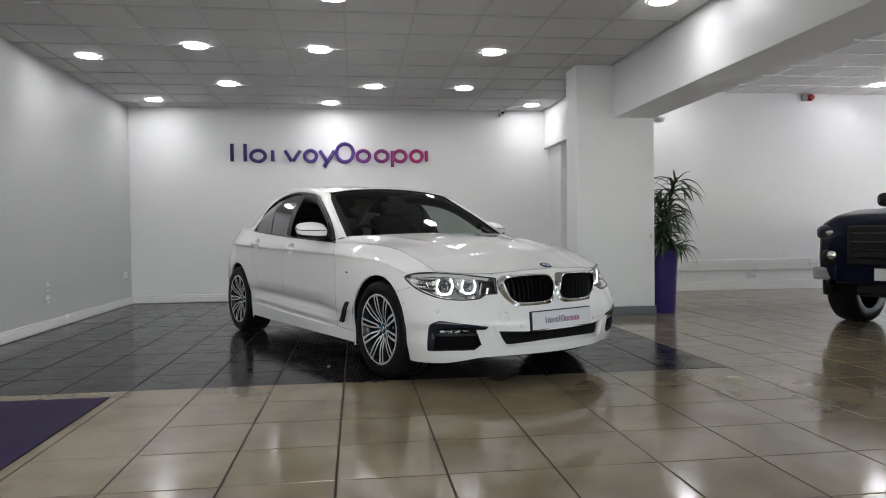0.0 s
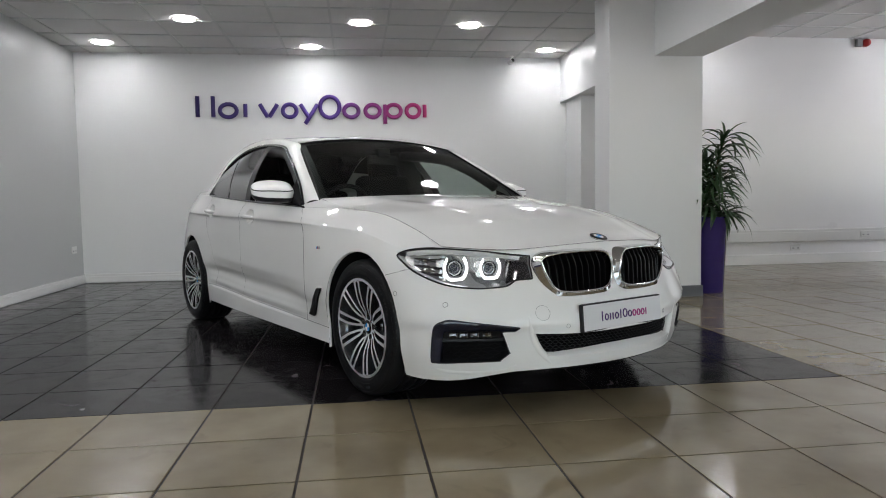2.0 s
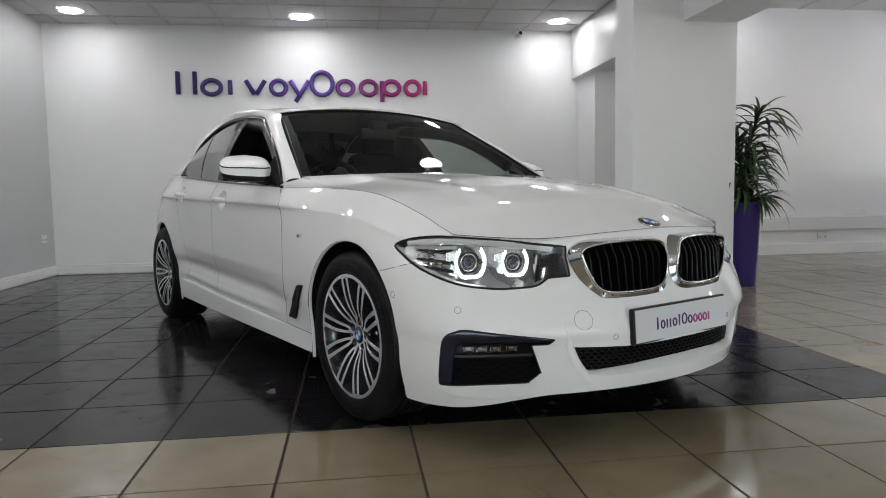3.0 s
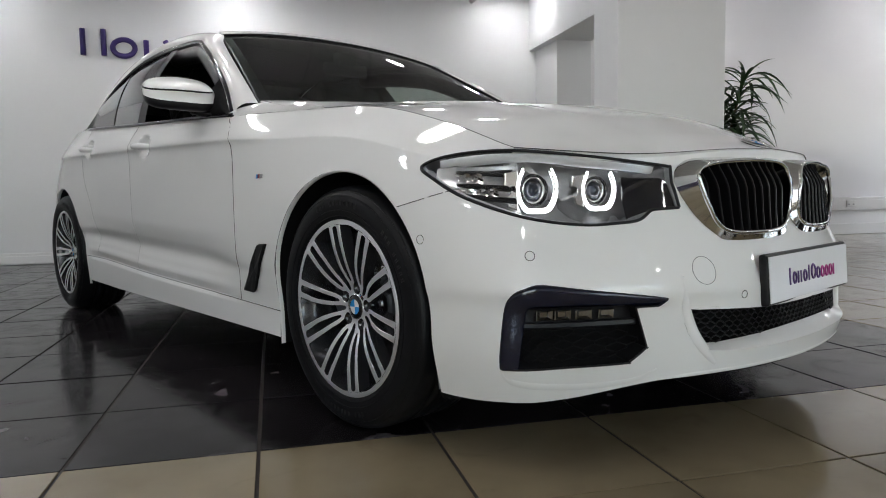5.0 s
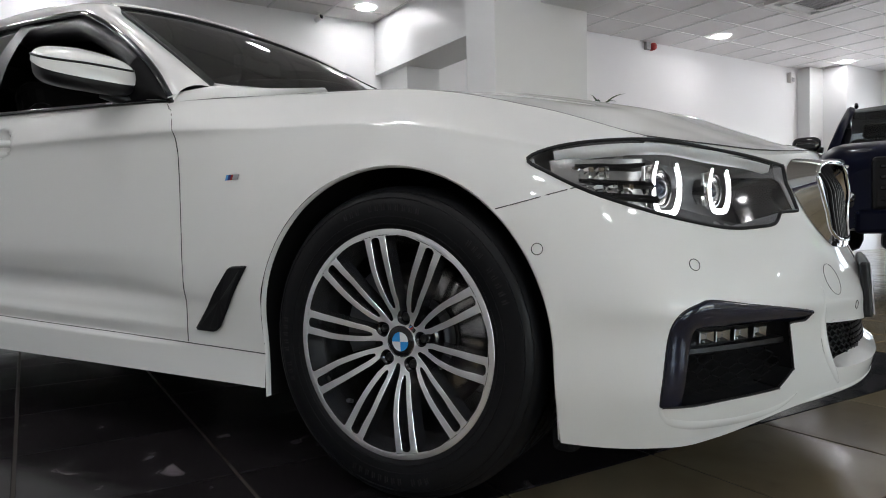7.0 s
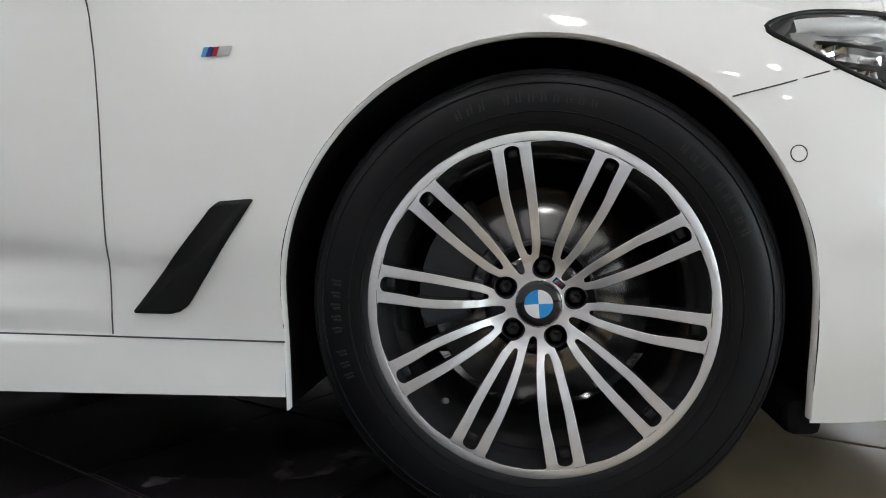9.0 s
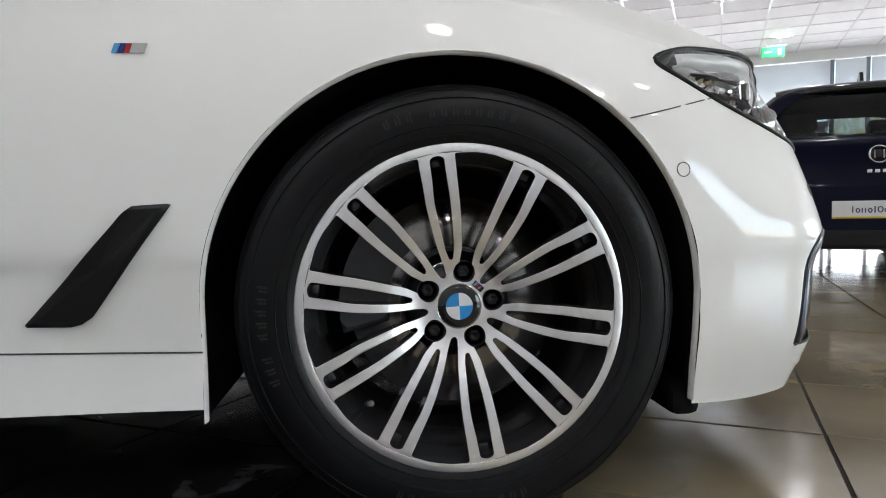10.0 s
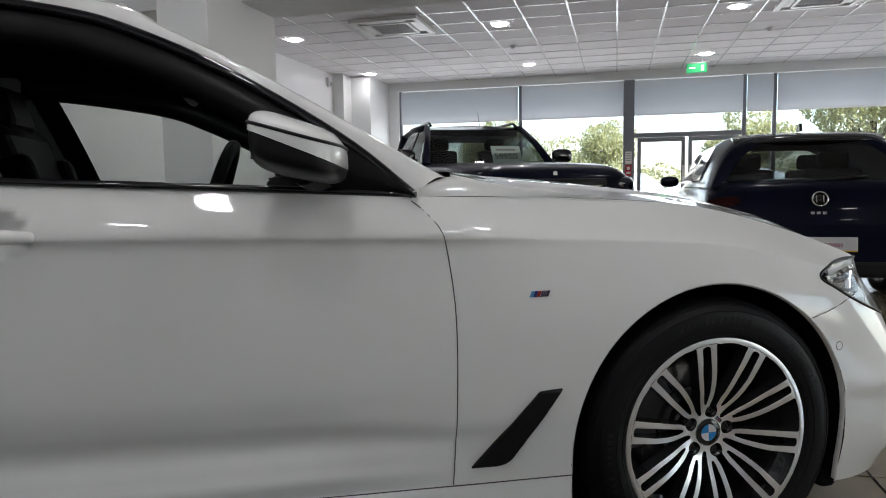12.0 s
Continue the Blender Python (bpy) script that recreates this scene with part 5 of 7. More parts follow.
for x, w, z, r in ((.533, .687, .640, .049), (.617, .551, .637, .043)):
    both("running_light_ring", lambda: ring_part(x, w, z, r, 0.0036, 0.020), M_HALO, "glowing white daytime running light ring")
    both("running_light_ring", lambda: ring_part(x, w, z, r * 0.88, 0.0012, 0.023), M_HALO, "thin glowing inner light ring")
    both("lamp_bezel", lambda: barrel(x, w, z, r * 0.78, 0.036), M_GLOSSBLACK)
    both("projector", lambda: bulb(x, w, z, r * 0.5, 0.05), M_LENS, "glass projector lens")
    both("projector_ring", lambda: lathe(bmesh.new(), [(r * 0.50, 0), (r * 0.62, 0.006), (r * 0.66, -0.002), (r * 0.5, -0.004)], 28, lamp_frame(x, w, z, 0.040), close=True), M_AMBER)


def reflector_plates():
    bm = bmesh.new()
    rows = ((.40, .80, .676, .085, .030), (.425, .785, .641, .085, .030))
    for x, w, z, a, b in rows:
        p, n = skin(flat(x, w, z).x, z)
        t = Vector((0, 0, 1)).cross(n).normalized()
        for i in range(9):
            for j in range(4):
                c = p - n * (0.026 + 0.003 * ((i + j) % 3)) + t * (i - 4) * a / 9 + Vector((0, 0, (j - 1.5) * b / 4))
                q = [c + t * sa * a / 19 + Vector((0, 0, sb * b / 8.6)) - n * (0.0025 * sa * ((i * 7 + j * 5) % 5 - 2) + 0.002 * sb * ((i * 3 + j) % 3 - 1)) for sa, sb in ((-1, -1), (1, -1), (1, 1), (-1, 1))]
                bm.faces.new([bm.verts.new(v) for v in q])
    return bm


def bracket(x, w, z, size):
    """A silvery notched plate on the outer side of a lamp."""
    m = lamp_frame(x, w, z, 0.026)
    plate_ = [(1.14, 0.95), (1.85, 0.82), (1.88, 0.25), (1.5, 0.16), (1.5, -0.22), (1.78, -0.32), (1.66, -0.78), (1.14, -0.95)]
    return prism(bmesh.new(), [(a * size, b * size) for a, b in plate_], m, 0.006, bevel=0.0015)


for x, w, z, size in ((.533, .687, .640, .047), (.617, .551, .637, .040)):
    both("lamp_bracket", lambda: bracket(x, w, z, size), M_AMBER, "silvery notched plate beside the lamp")
def side_reflector():
    """The silvery bowl behind the turn signal, deepest towards the lamps."""
    bm = bmesh.new()
    g0, g1 = flat(.345, .84, .668).x, flat(.490, .738, .640).x
    prev = None
    for k in range(13):
        t = k / 12
        g = g0 + (g1 - g0) * t
        lo, hi = crossings(inset(HL, 0.006), g) or (0.66, 0.68)
        ring = []
        for j in range(7):
            u = j / 6
            p, n = skin(g, lo + (hi - 0.012 - lo) * u)
            ring.append(bm.verts.new(p - n * (0.010 + 0.05 * t * (1 - 0.35 * (2 * u - 1) ** 2))))
        if prev:
            for j in range(6):
                bm.faces.new((prev[j], ring[j], ring[j + 1], prev[j + 1])).smooth = True
        prev = ring
    return bm


outer_end = flat(.40, .80, .66).x
for z0, z1, g1 in ((.664, .655, .492), (.640, .628, .478), (.692, .690, .492)):
    both("reflector_rib", lambda: on_skin_strip(outer_end + 0.03, flat(g1, .738, .640).x, ((z0 - .004, z1 - .005, -.03), (z0 - .003, z1 - .004, -.019), (z0 + .003, z1 + .004, -.019), (z0 + .004, z1 + .005, -.03))), M_SLAT)
both("side_reflector", side_reflector, M_SILVER, "silvery reflector bowl in the outer headlight")
inner_end = flat(.55, .66, .57).x
both("lamp_bezel_strip", lambda: band_on_skin(inset(HL, 0.005), -0.003, inset(HL, 0.017), -0.03, only=lambda k: HL[k].x > inner_end and HL[k].y < 0.70), M_BROW, "satin silver strip along the lower edge of the headlight")
both("turn_reflector", reflector_plates, M_AMBER, "faceted silvery turn-signal reflector")


def brow():
    bm = bmesh.new()
    prev = None
    for k in range(25):
        t = k / 24
        x, w, z = Vector((.345, .828, .698)).lerp(Vector((.695, .465, .688)), t)
        g = flat(x, w, z).x
        hi = crossings(HL, g)
        top = hi[1] if hi else z
        (p, n), (q, m) = skin(g, top - 0.005), skin(g, top - 0.019)
        ring = [bm.verts.new(p - n * 0.004), bm.verts.new(q - m * 0.007), bm.verts.new(q - m * 0.022)]
        if prev:
            for j in range(2):
                bm.faces.new((prev[j], ring[j], ring[j + 1], prev[j + 1])).smooth = True
        prev = ring
    return bm


both("lamp_brow", brow, M_BROW, "satin grey brow inside the headlight")


def corner_panel():
    bm = bmesh.new()
    prev = None
    for k in range(9):
        g = 0.445 + 0.095 * k / 8
        span = crossings(inset(HL, 0.004), g)
        if not span:
            continue
        ring = []
        for j in range(5):
            z = span[0] + (span[1] - 0.02 - span[0]) * j / 4
            p, n = skin(g, z)
            ring.append(bm.verts.new(p - n * (0.006 + 0.07 * (k / 8) ** 1.3)))
        if prev:
            for j in range(4):
                bm.faces.new((prev[j], ring[j], ring[j + 1], prev[j + 1])).smooth = True
        prev = ring
    return bm


both("inner_lamp_panel", corner_panel, M_GLOSSBLACK, "dark inner end of the headlight")


# ---- badges, plate, sensors, gills, handles ----
def roundel(m, r, parent):
    """A round badge: dark ring, chrome edge, blue and white quarters."""
    hub = part("badge", lathe(bmesh.new(), [(r, 0), (r, 0.003), (r * 0.93, 0.0055), (r * 0.6, 0.006), (0.0004, 0.006)], 40, m), M_GLOSSBLACK, parent, "round black badge with blue and white quarters")
    if parent is not car:
        return hub
    pieces(m, r, hub)
    return hub


def quarter_mesh(m, r, q):
    bm = bmesh.new()
    pts = [bm.verts.new(m @ Vector((0, 0, 0.0068)))]
    for k in range(9):
        a = radians(90 * q + 90 * k / 8)
        pts.append(bm.verts.new(m @ Vector((r * math.cos(a), r * math.sin(a), 0.0068))))
    bm.faces.new(pts)
    return bm


def pieces(m, r, hub):
    part("badge_edge", sweep(bmesh.new(), [m @ Vector((r * math.cos(a), r * math.sin(a), 0.004)) for a in [2 * math.pi * k / 40 for k in range(40)]], r * 0.05, 6, closed=True), M_CHROME, hub)
    for q in range(4):
        part("badge_quarter", quarter_mesh(m, r * 0.56, q), M_BLUE if q % 2 == 0 else M_PLATE, hub)


nose_n = (bonnet_point(0.97, 0.02) - bonnet_point(0.93, 0.02)).cross(bonnet_point(0.95, 0.06) - bonnet_point(0.95, -0.02)).normalized()
nose_n = nose_n if nose_n.z > 0 else -nose_n
roundel(Matrix.Translation(bonnet_point(0.965, 0.0) + nose_n * 0.0005) @ nose_n.to_track_quat("Z", "Y").to_matrix().to_4x4(), 0.041, car)

plate_m = pose(0.866, 0.0, 0.418, 90, 0, 90) @ pose(0, 0, 0, -4, 0, 0)
bm = bmesh.new()
box(bm, -0.268, -0.062, -0.02, 0.268, 0.062, -0.001, bevel=0.006)
bmesh.ops.transform(bm, matrix=plate_m, verts=bm.verts)
holder = part("plate_holder", bm, M_BLACK, car, "black number plate holder")
bm = bmesh.new()
box(bm, -0.26, -0.0555, 0.0, 0.26, 0.0555, 0.003, bevel=0.0012)
bmesh.ops.transform(bm, matrix=plate_m, verts=bm.verts)
part("plate_face", bm, M_PLATE, holder, "white show plate")
word = (("bar", 0.022, 1.0), ("ring", 0.024, 0.72), ("bar", 0.010, 0.72), ("bar", 0.018, 0.72), ("ring", 0.024, 0.72), ("bar", 0.018, 0.95), ("ring", 0.032, 1.0), ("ring", 0.026, 0.72), ("ring", 0.026, 0.72), ("ring", 0.024, 0.72), ("ring", 0.024, 0.72), ("bar", 0.010, 0.72))


def show_word(m, width, parent, lift, name="text_bar"):
    """A row of plain rings and bars in purple to pink, the width of the dealer's wordmark."""
    total = sum(w for _, w, _ in word) + 0.006 * 11
    s = width / total
    x = -width / 2
    for k, (kind, w, h) in enumerate(word):
        w2, h2 = w * s, h * 0.044 * s
        bm = bmesh.new()
        if kind == "ring":
            sweep(bm, [(x + w2 / 2 + w2 * 0.42 * math.cos(a), -0.022 * s + h2 / 2 + h2 * 0.42 * math.sin(a), lift) for a in [2 * math.pi * q / 24 for q in range(24)]], 0.0035 * s, 6, closed=True)
        else:
            box(bm, x + w2 * 0.3, -0.022 * s, lift - 0.002, x + w2 * 0.3 + 0.007 * s, -0.022 * s + h2, lift + 0.002 * s, bevel=0.0008)
        bmesh.ops.transform(bm, matrix=m, verts=bm.verts)
        part(name, bm, M_INK if k < 8 else M_INK_PINK, parent)
        x += w2 + 0.006 * s


show_word(plate_m, 0.31, holder, 0.0032)

for x, w, z, r in ((.591, .79, .501, .0105), (.332, .879, .531, .0105), (.821, .315, .391, .009)):
    def sensor(x=x, w=w, z=z, r=r):
        p, n = skin(flat(x, w, z).x, z)
        m = Matrix.Translation(p) @ n.to_track_quat("Z", "Y").to_matrix().to_4x4()
        return sweep(bmesh.new(), [m @ Vector((r * math.cos(a), r * math.sin(a), 0.0002)) for a in [2 * math.pi * k / 24 for k in range(24)]], 0.0008, 6, closed=True)
    both("parking_sensor", sensor, M_SEAM)
pt, nt = skin(-flat(.784, .426, .453).x, .453)
m = Matrix.Translation(pt) @ nt.to_track_quat("Z", "Y").to_matrix().to_4x4()
part("towing_cap_gap", sweep(bmesh.new(), [m @ Vector((0.033 * math.cos(a), 0.033 * math.sin(a), 0.0)) for a in [2 * math.pi * k / 32 for k in range(32)]], 0.0005, 6, closed=True), M_SEAM, car)


def gill():
    corners = [(-.400, .488), (-.405, .4895), (-.452, .487), (-.458, .483), (-.606, .325), (-.604, .3215), (-.545, .3205), (-.530, .324), (-.515, .334)]
    loop = []
    for (x0, z0), (x1, z1) in zip(corners, corners[1:] + corners[:1]):
        steps = max(1, round(math.hypot(x1 - x0, z1 - z0) / 0.012))
        loop += [Vector((x0 + (x1 - x0) * k / steps, z0 + (z1 - z0) * k / steps, 0)) for k in range(steps)]
    bm = bmesh.new()
    outer = [bm.verts.new((p.x, side_hit(p.x, p.y) + 0.002, p.y)) for p in loop]
    c = sum((p for p in loop), Vector()) / len(loop)
    lip = [bm.verts.new((c.x + (p.x - c.x) * 0.93, side_hit(p.x, p.y) + 0.0095, c.y + (p.y - c.y) * 0.95)) for p in loop]
    deep = [bm.verts.new((c.x + (p.x - c.x) * 0.80, side_hit(p.x, p.y) + 0.008, c.y + (p.y - c.y) * 0.9)) for p in loop]
    for a, b in ((outer, lip), (lip, deep)):
        for k in range(len(loop)):
            j = (k + 1) % len(loop)
            bm.faces.new((a[k], a[j], b[j], b[k])).smooth = True
    mid = [bm.verts.new((c.x, side_hit(c.x, c.y) + 0.0075, c.y))]
    for k in range(len(loop)):
        bm.faces.new((deep[k], deep[(k + 1) % len(loop)], mid[0]))
    return bm


both("wing_vent", gill, M_BLACK, "slanting black air vent behind the wheel")


def stripe_badge(k):
    def make():
        bm = bmesh.new()
        x = -0.474 + (0.008 * k if k < 3 else 0.024)
        wide_ = 0.007 if k < 3 else 0.019
        y = side_hit(x, 0.70) + 0.0005
        prism(bm, [(x, 0.6935), (x + wide_, 0.6935), (x + wide_ + 0.005, 0.7065), (x + 0.005, 0.7065)], Matrix.Translation((0, y + 0.002, 0)) @ Matrix.Rotation(math.pi / 2, 4, "X"), 0.002)
        return bm
    return make


for k, material in enumerate((M_LIGHTBLUE, M_DEEPBLUE, M_RED, M_CHROME)):
    both("wing_badge_stripe", stripe_badge(k), material)

for hx, hz in ((-1.53, 0.858), (-2.38, 0.893)):
    def handle(hx=hx, hz=hz):
        bm = bmesh.new()
        y = side_hit(hx - 0.14, hz) - 0.004
        pts = [(hx + 0.115, y - 0.016, hz - 0.006), (hx + 0.09, y + 0.006, hz - 0.004), (hx + 0.04, y + 0.02, hz), (hx - 0.01, y + 0.024, hz + 0.003), (hx - 0.05, y + 0.020, hz + 0.006), (hx - 0.075, y - 0.004, hz + 0.008)]
        sweep(bm, spline(pts, 5), [0.005 + 0.006 * math.sin(math.pi * min(1, (k + 2) / 28)) for k in range(26)], 10, flat=1.3)
        return bm
    both("door_handle", handle, M_PAINT)


# ---- door mirrors ----
def blob(c, r, e, lo=-1.0, hi=1.0, n=28, taper=0.0):
    """A rounded box: radii r, squareness e; cut between heights lo and hi of its radius."""
    bm = bmesh.new()
    rows = []
    for i in range(n // 2 + 1):
        b = math.asin(max(-1, min(1, lo + (hi - lo) * i / (n // 2)))) if e > 90 else -math.pi / 2 + math.pi * i / (n // 2)
        cb, sb = math.copysign(abs(math.cos(b)) ** (2 / e), math.cos(b)), math.copysign(abs(math.sin(b)) ** (2 / e), math.sin(b))
        sb = max(lo, min(hi, sb))
        row = []
        for k in range(n):
            a = 2 * math.pi * k / n
            ca, sa = math.copysign(abs(math.cos(a)) ** (2 / e), math.cos(a)), math.copysign(abs(math.sin(a)) ** (2 / e), math.sin(a))
            shrink = 1 - taper * (sa * 0.5 + 0.5)
            row.append(bm.verts.new((c[0] + r[0] * cb * ca, c[1] + r[1] * cb * sa, c[2] + r[2] * sb * shrink)))
        rows.append(row)
    for a, b in zip(rows, rows[1:]):
        for k in range(n):
            try:
                bm.faces.new((a[k], a[(k + 1) % n], b[(k + 1) % n], b[k])).smooth = True
            except ValueError:
                pass
    bmesh.ops.remove_doubles(bm, verts=bm.verts, dist=1e-5)
    return bm


def turned(bm, m):
    bmesh.ops.transform(bm, matrix=m, verts=bm.verts)
    return bm


MIRROR_AT = pose(-0.951, 0.925, 1.018, 0, 0, 14)


def mirror_point(b, a, grow=1.0):
    """The wedge of the mirror housing: latitude b, bearing a; x ahead, y out, high and blunt behind, low in front."""
    def p(v, e):
        return math.copysign(abs(v) ** (2 / e), v)
    u, v, w = p(math.cos(b), 4.2) * p(math.cos(a), 3.4), p(math.cos(b), 4.2) * p(math.sin(a), 4.4 if math.sin(a) < 0 else 3.0), p(math.sin(b), 3.2)
    x = max(-0.072, 0.084 * u)
    y = 0.122 * v
    half = (0.0560 - 0.08 * x) * (1 - 0.10 * max(0.0, v))
    return Vector((x * grow, y * grow, -0.010 - 0.26 * x + half * w * grow - 0.008 * max(0, -v)))


def mirror_shell(upper, grow=1.0, n=44, m=30):
    bm = bmesh.new()
    rows = [[bm.verts.new(mirror_point(-math.pi / 2 + math.pi * i / m, 2 * math.pi * k / n, grow)) for k in range(n)] for i in range(m + 1)]
    for r0, r1 in zip(rows, rows[1:]):
        for k in range(n):
            q = (r0[k], r0[(k + 1) % n], r1[(k + 1) % n], r1[k])
            bm.faces.new(q).smooth = True
    bmesh.ops.remove_doubles(bm, verts=bm.verts, dist=2e-5)
    if upper:
        bmesh.ops.bisect_plane(bm, geom=list(bm.verts) + list(bm.edges) + list(bm.faces), plane_co=(0, 0, -0.013), plane_no=(0.40, -0.05, 1), clear_inner=True)
        bmesh.ops.delete(bm, geom=[f for f in bm.faces if max(v.co.x for v in f.verts) < -0.071], context="FACES")
    return bm


both("mirror_cap", lambda: turned(mirror_shell(True), MIRROR_AT), M_PAINT)
both("mirror_base", lambda: turned(mirror_shell(False, 0.975), MIRROR_AT), M_BLACK, "gloss black lower mirror housing")
both("mirror_indicator", lambda: turned(sweep(bmesh.new(), [mirror_point(radians(22 - 6 * k / 24), radians(-55 + 205 * k / 24), 1.002) for k in range(25)], 0.0034, 6), MIRROR_AT), M_BLACK, "thin dark indicator strip")
both("mirror_glass", lambda: turned(box(bmesh.new(), -0.0738, -0.080, -0.030, -0.0695, 0.072, 0.036, bevel=0.002), MIRROR_AT), M_MIRROR, "mirror glass")
both("mirror_arm", lambda: sweep(bmesh.new(), spline([(-0.905, 0.815, 0.938), (-0.925, 0.85, 0.944), (-0.945, 0.885, 0.955)], 5), [0.026 - 0.0004 * k for k in range(11)], 10, flat=0.6), M_BLACK, "gloss black mirror arm")


# ---- wheels ----
def wheel_set():
    """One wheel about its own axis: x ahead, y up, z out to the side."""
    wheel = new("wheel")
    wheel.parent = car
    wheel["label"] = "black tyre on a twin-spoke alloy wheel with machined silver faces"
    R = 0.332
    tyre = [(0.233, 0.018), (0.2435, 0.0285), (0.256, 0.0315), (0.275, 0.0345), (0.295, 0.0335), (0.312, 0.0265), (0.324, 0.014), (0.3285, 0.001), (0.3315, -0.016), (R, -0.032)]
    for k in range(4):
        z = -0.054 - 0.045 * k
        tyre += [(R, z + 0.006), (R - 0.008, z + 0.005), (R - 0.008, z - 0.003), (R, z - 0.004)]
    tyre += [(R, -0.20), (0.326, -0.218), (0.31, -0.23), (0.27, -0.228), (0.242, -0.21)]
    tb = lathe(bmesh.new(), tyre, 96)
    bmesh.ops.delete(tb, geom=[f for f in tb.faces if len(f.verts) > 4], context="FACES")
    part("tyre", tb, M_RUBBER, wheel, "black low-profile tyre")
    for r0, z0 in ((0.2665, 0.0333), (0.3185, 0.0205), (0.305, 0.0302), (0.2510, 0.0308)):
        part("sidewall_rib", sweep(bmesh.new(), [(r0 * math.cos(a), r0 * math.sin(a), z0) for a in [2 * math.pi * k / 96 for k in range(96)]], 0.0011, 4, closed=True, up=(0, 0, 1)), M_RUBBER, wheel)
    for start, count in ((112, 12), (48, 9), (-72, 12), (-160, 9)):
        for k in range(count):
            if k == 3:
                continue
            bm = bmesh.new()
            for j in range(2):
                r0 = 0.279
                box(bm, r0, -0.0022 + 0.0052 * j - 0.003, 0.031, r0 + 0.0135 - 0.003 * j, 0.0022 + 0.0052 * j - 0.0045, 0.0352)
            bmesh.ops.transform(bm, matrix=Matrix.Rotation(radians(start - 3.4 * k), 4, "Z"), verts=bm.verts)
            part("sidewall_mark", bm, M_MARK, wheel)
    rim = [(0.2060, -0.2), (0.2060, -0.062), (0.2090, -0.056), (0.2090, -0.040), (0.2125, -0.034), (0.2125, -0.016), (0.2150, -0.012), (0.2265, 0.018), (0.2287, 0.0262)]
    bm = lathe(bmesh.new(), rim, 96)
    bmesh.ops.delete(bm, geom=[f for f in bm.faces if len(f.verts) > 4], context="FACES")
    bmesh.ops.reverse_faces(bm, faces=bm.faces)
    part("rim_barrel", bm, M_BARREL, wheel, "dark grey inner rim")
    bm = lathe(bmesh.new(), [(0.2284, 0.0220), (0.2286, 0.0266), (0.2287, 0.0271), (0.2292, 0.0272), (0.2396, 0.0273), (0.2402, 0.0270), (0.2410, 0.0262), (0.2412, 0.0255), (0.2412, 0.022), (0.238, 0.010)], 120)
    bmesh.ops.delete(bm, geom=[f for f in bm.faces if len(f.verts) > 4], context="FACES")
    part("rim_edge", bm, M_ALLOY, wheel, "machined silver rim edge")

    # openings of the face, as bearings from the bolt: channel over the bolt, slot inside the pair, gap between the pairs
    dish = [(0.02, -0.0125), (0.05, -0.0120), (0.066, -0.0085), (0.085, -0.001), (0.11, 0.0090), (0.14, 0.0170), (0.18, 0.0232), (0.2235, 0.0268), (0.2360, 0.0272)]
    channel = [(0.056, 9.5), (0.065, 8.2), (0.085, 6.6), (0.11, 7.7), (0.153, 9.1), (0.20, 10.5), (0.2310, 11.1), (0.2333, 10.8), (0.2345, 9.9), (0.2354, 8.0), (0.2358, 3.0)]
    slot_lo = [(0.0715, 17.8), (0.0735, 15.8), (0.085, 14.6), (0.11, 14.1), (0.153, 14.2), (0.20, 15.0), (0.2255, 15.3), (0.2282, 15.7), (0.2300, 16.4), (0.2309, 17.1), (0.2313, 18.0)]
    slot_hi = [(0.0715, 18.2), (0.0735, 20.8), (0.085, 22.4), (0.11, 22.9), (0.16, 22.8), (0.20, 21.3), (0.2255, 20.8), (0.2282, 20.4), (0.2300, 19.7), (0.2309, 19.0), (0.2313, 18.0)]
    gap_lo = [(0.0475, 36), (0.0485, 32.8), (0.052, 30.4), (0.065, 29.5), (0.085, 29.6), (0.11, 29.1), (0.16, 27.5), (0.20, 25.8), (0.2310, 24.9), (0.2333, 25.2), (0.2345, 26.2), (0.2354, 28.4), (0.2358, 32.5)]
    bolt_r, well_r = 0.053, 0.0165

    def edges(r):
        along = smooth_keys if 0.085 <= r <= 0.20 else lerp_keys
        c = along(channel, r) if r > 0.056 else 0.0
        if abs(r - bolt_r) < well_r:
            c = max(c if r > 0.062 else 0.0, math.degrees(math.sqrt(well_r**2 - (r - bolt_r) ** 2) / r))
        if r <= 0.0715 or r >= 0.2313:
            lo = hi = 18.0 if c < 16 else c + 1.5
        else:
            lo, hi = along(slot_lo, r), along(slot_hi, r)
        g = 36.0 if r <= 0.0475 else along(gap_lo, r)
        return c, lo, hi, g

    def at(r, a, z):
        r *= 1 - 0.8 * max(0, z + 0.0105)
        return Vector((r * math.cos(radians(a)), r * math.sin(radians(a)), z))

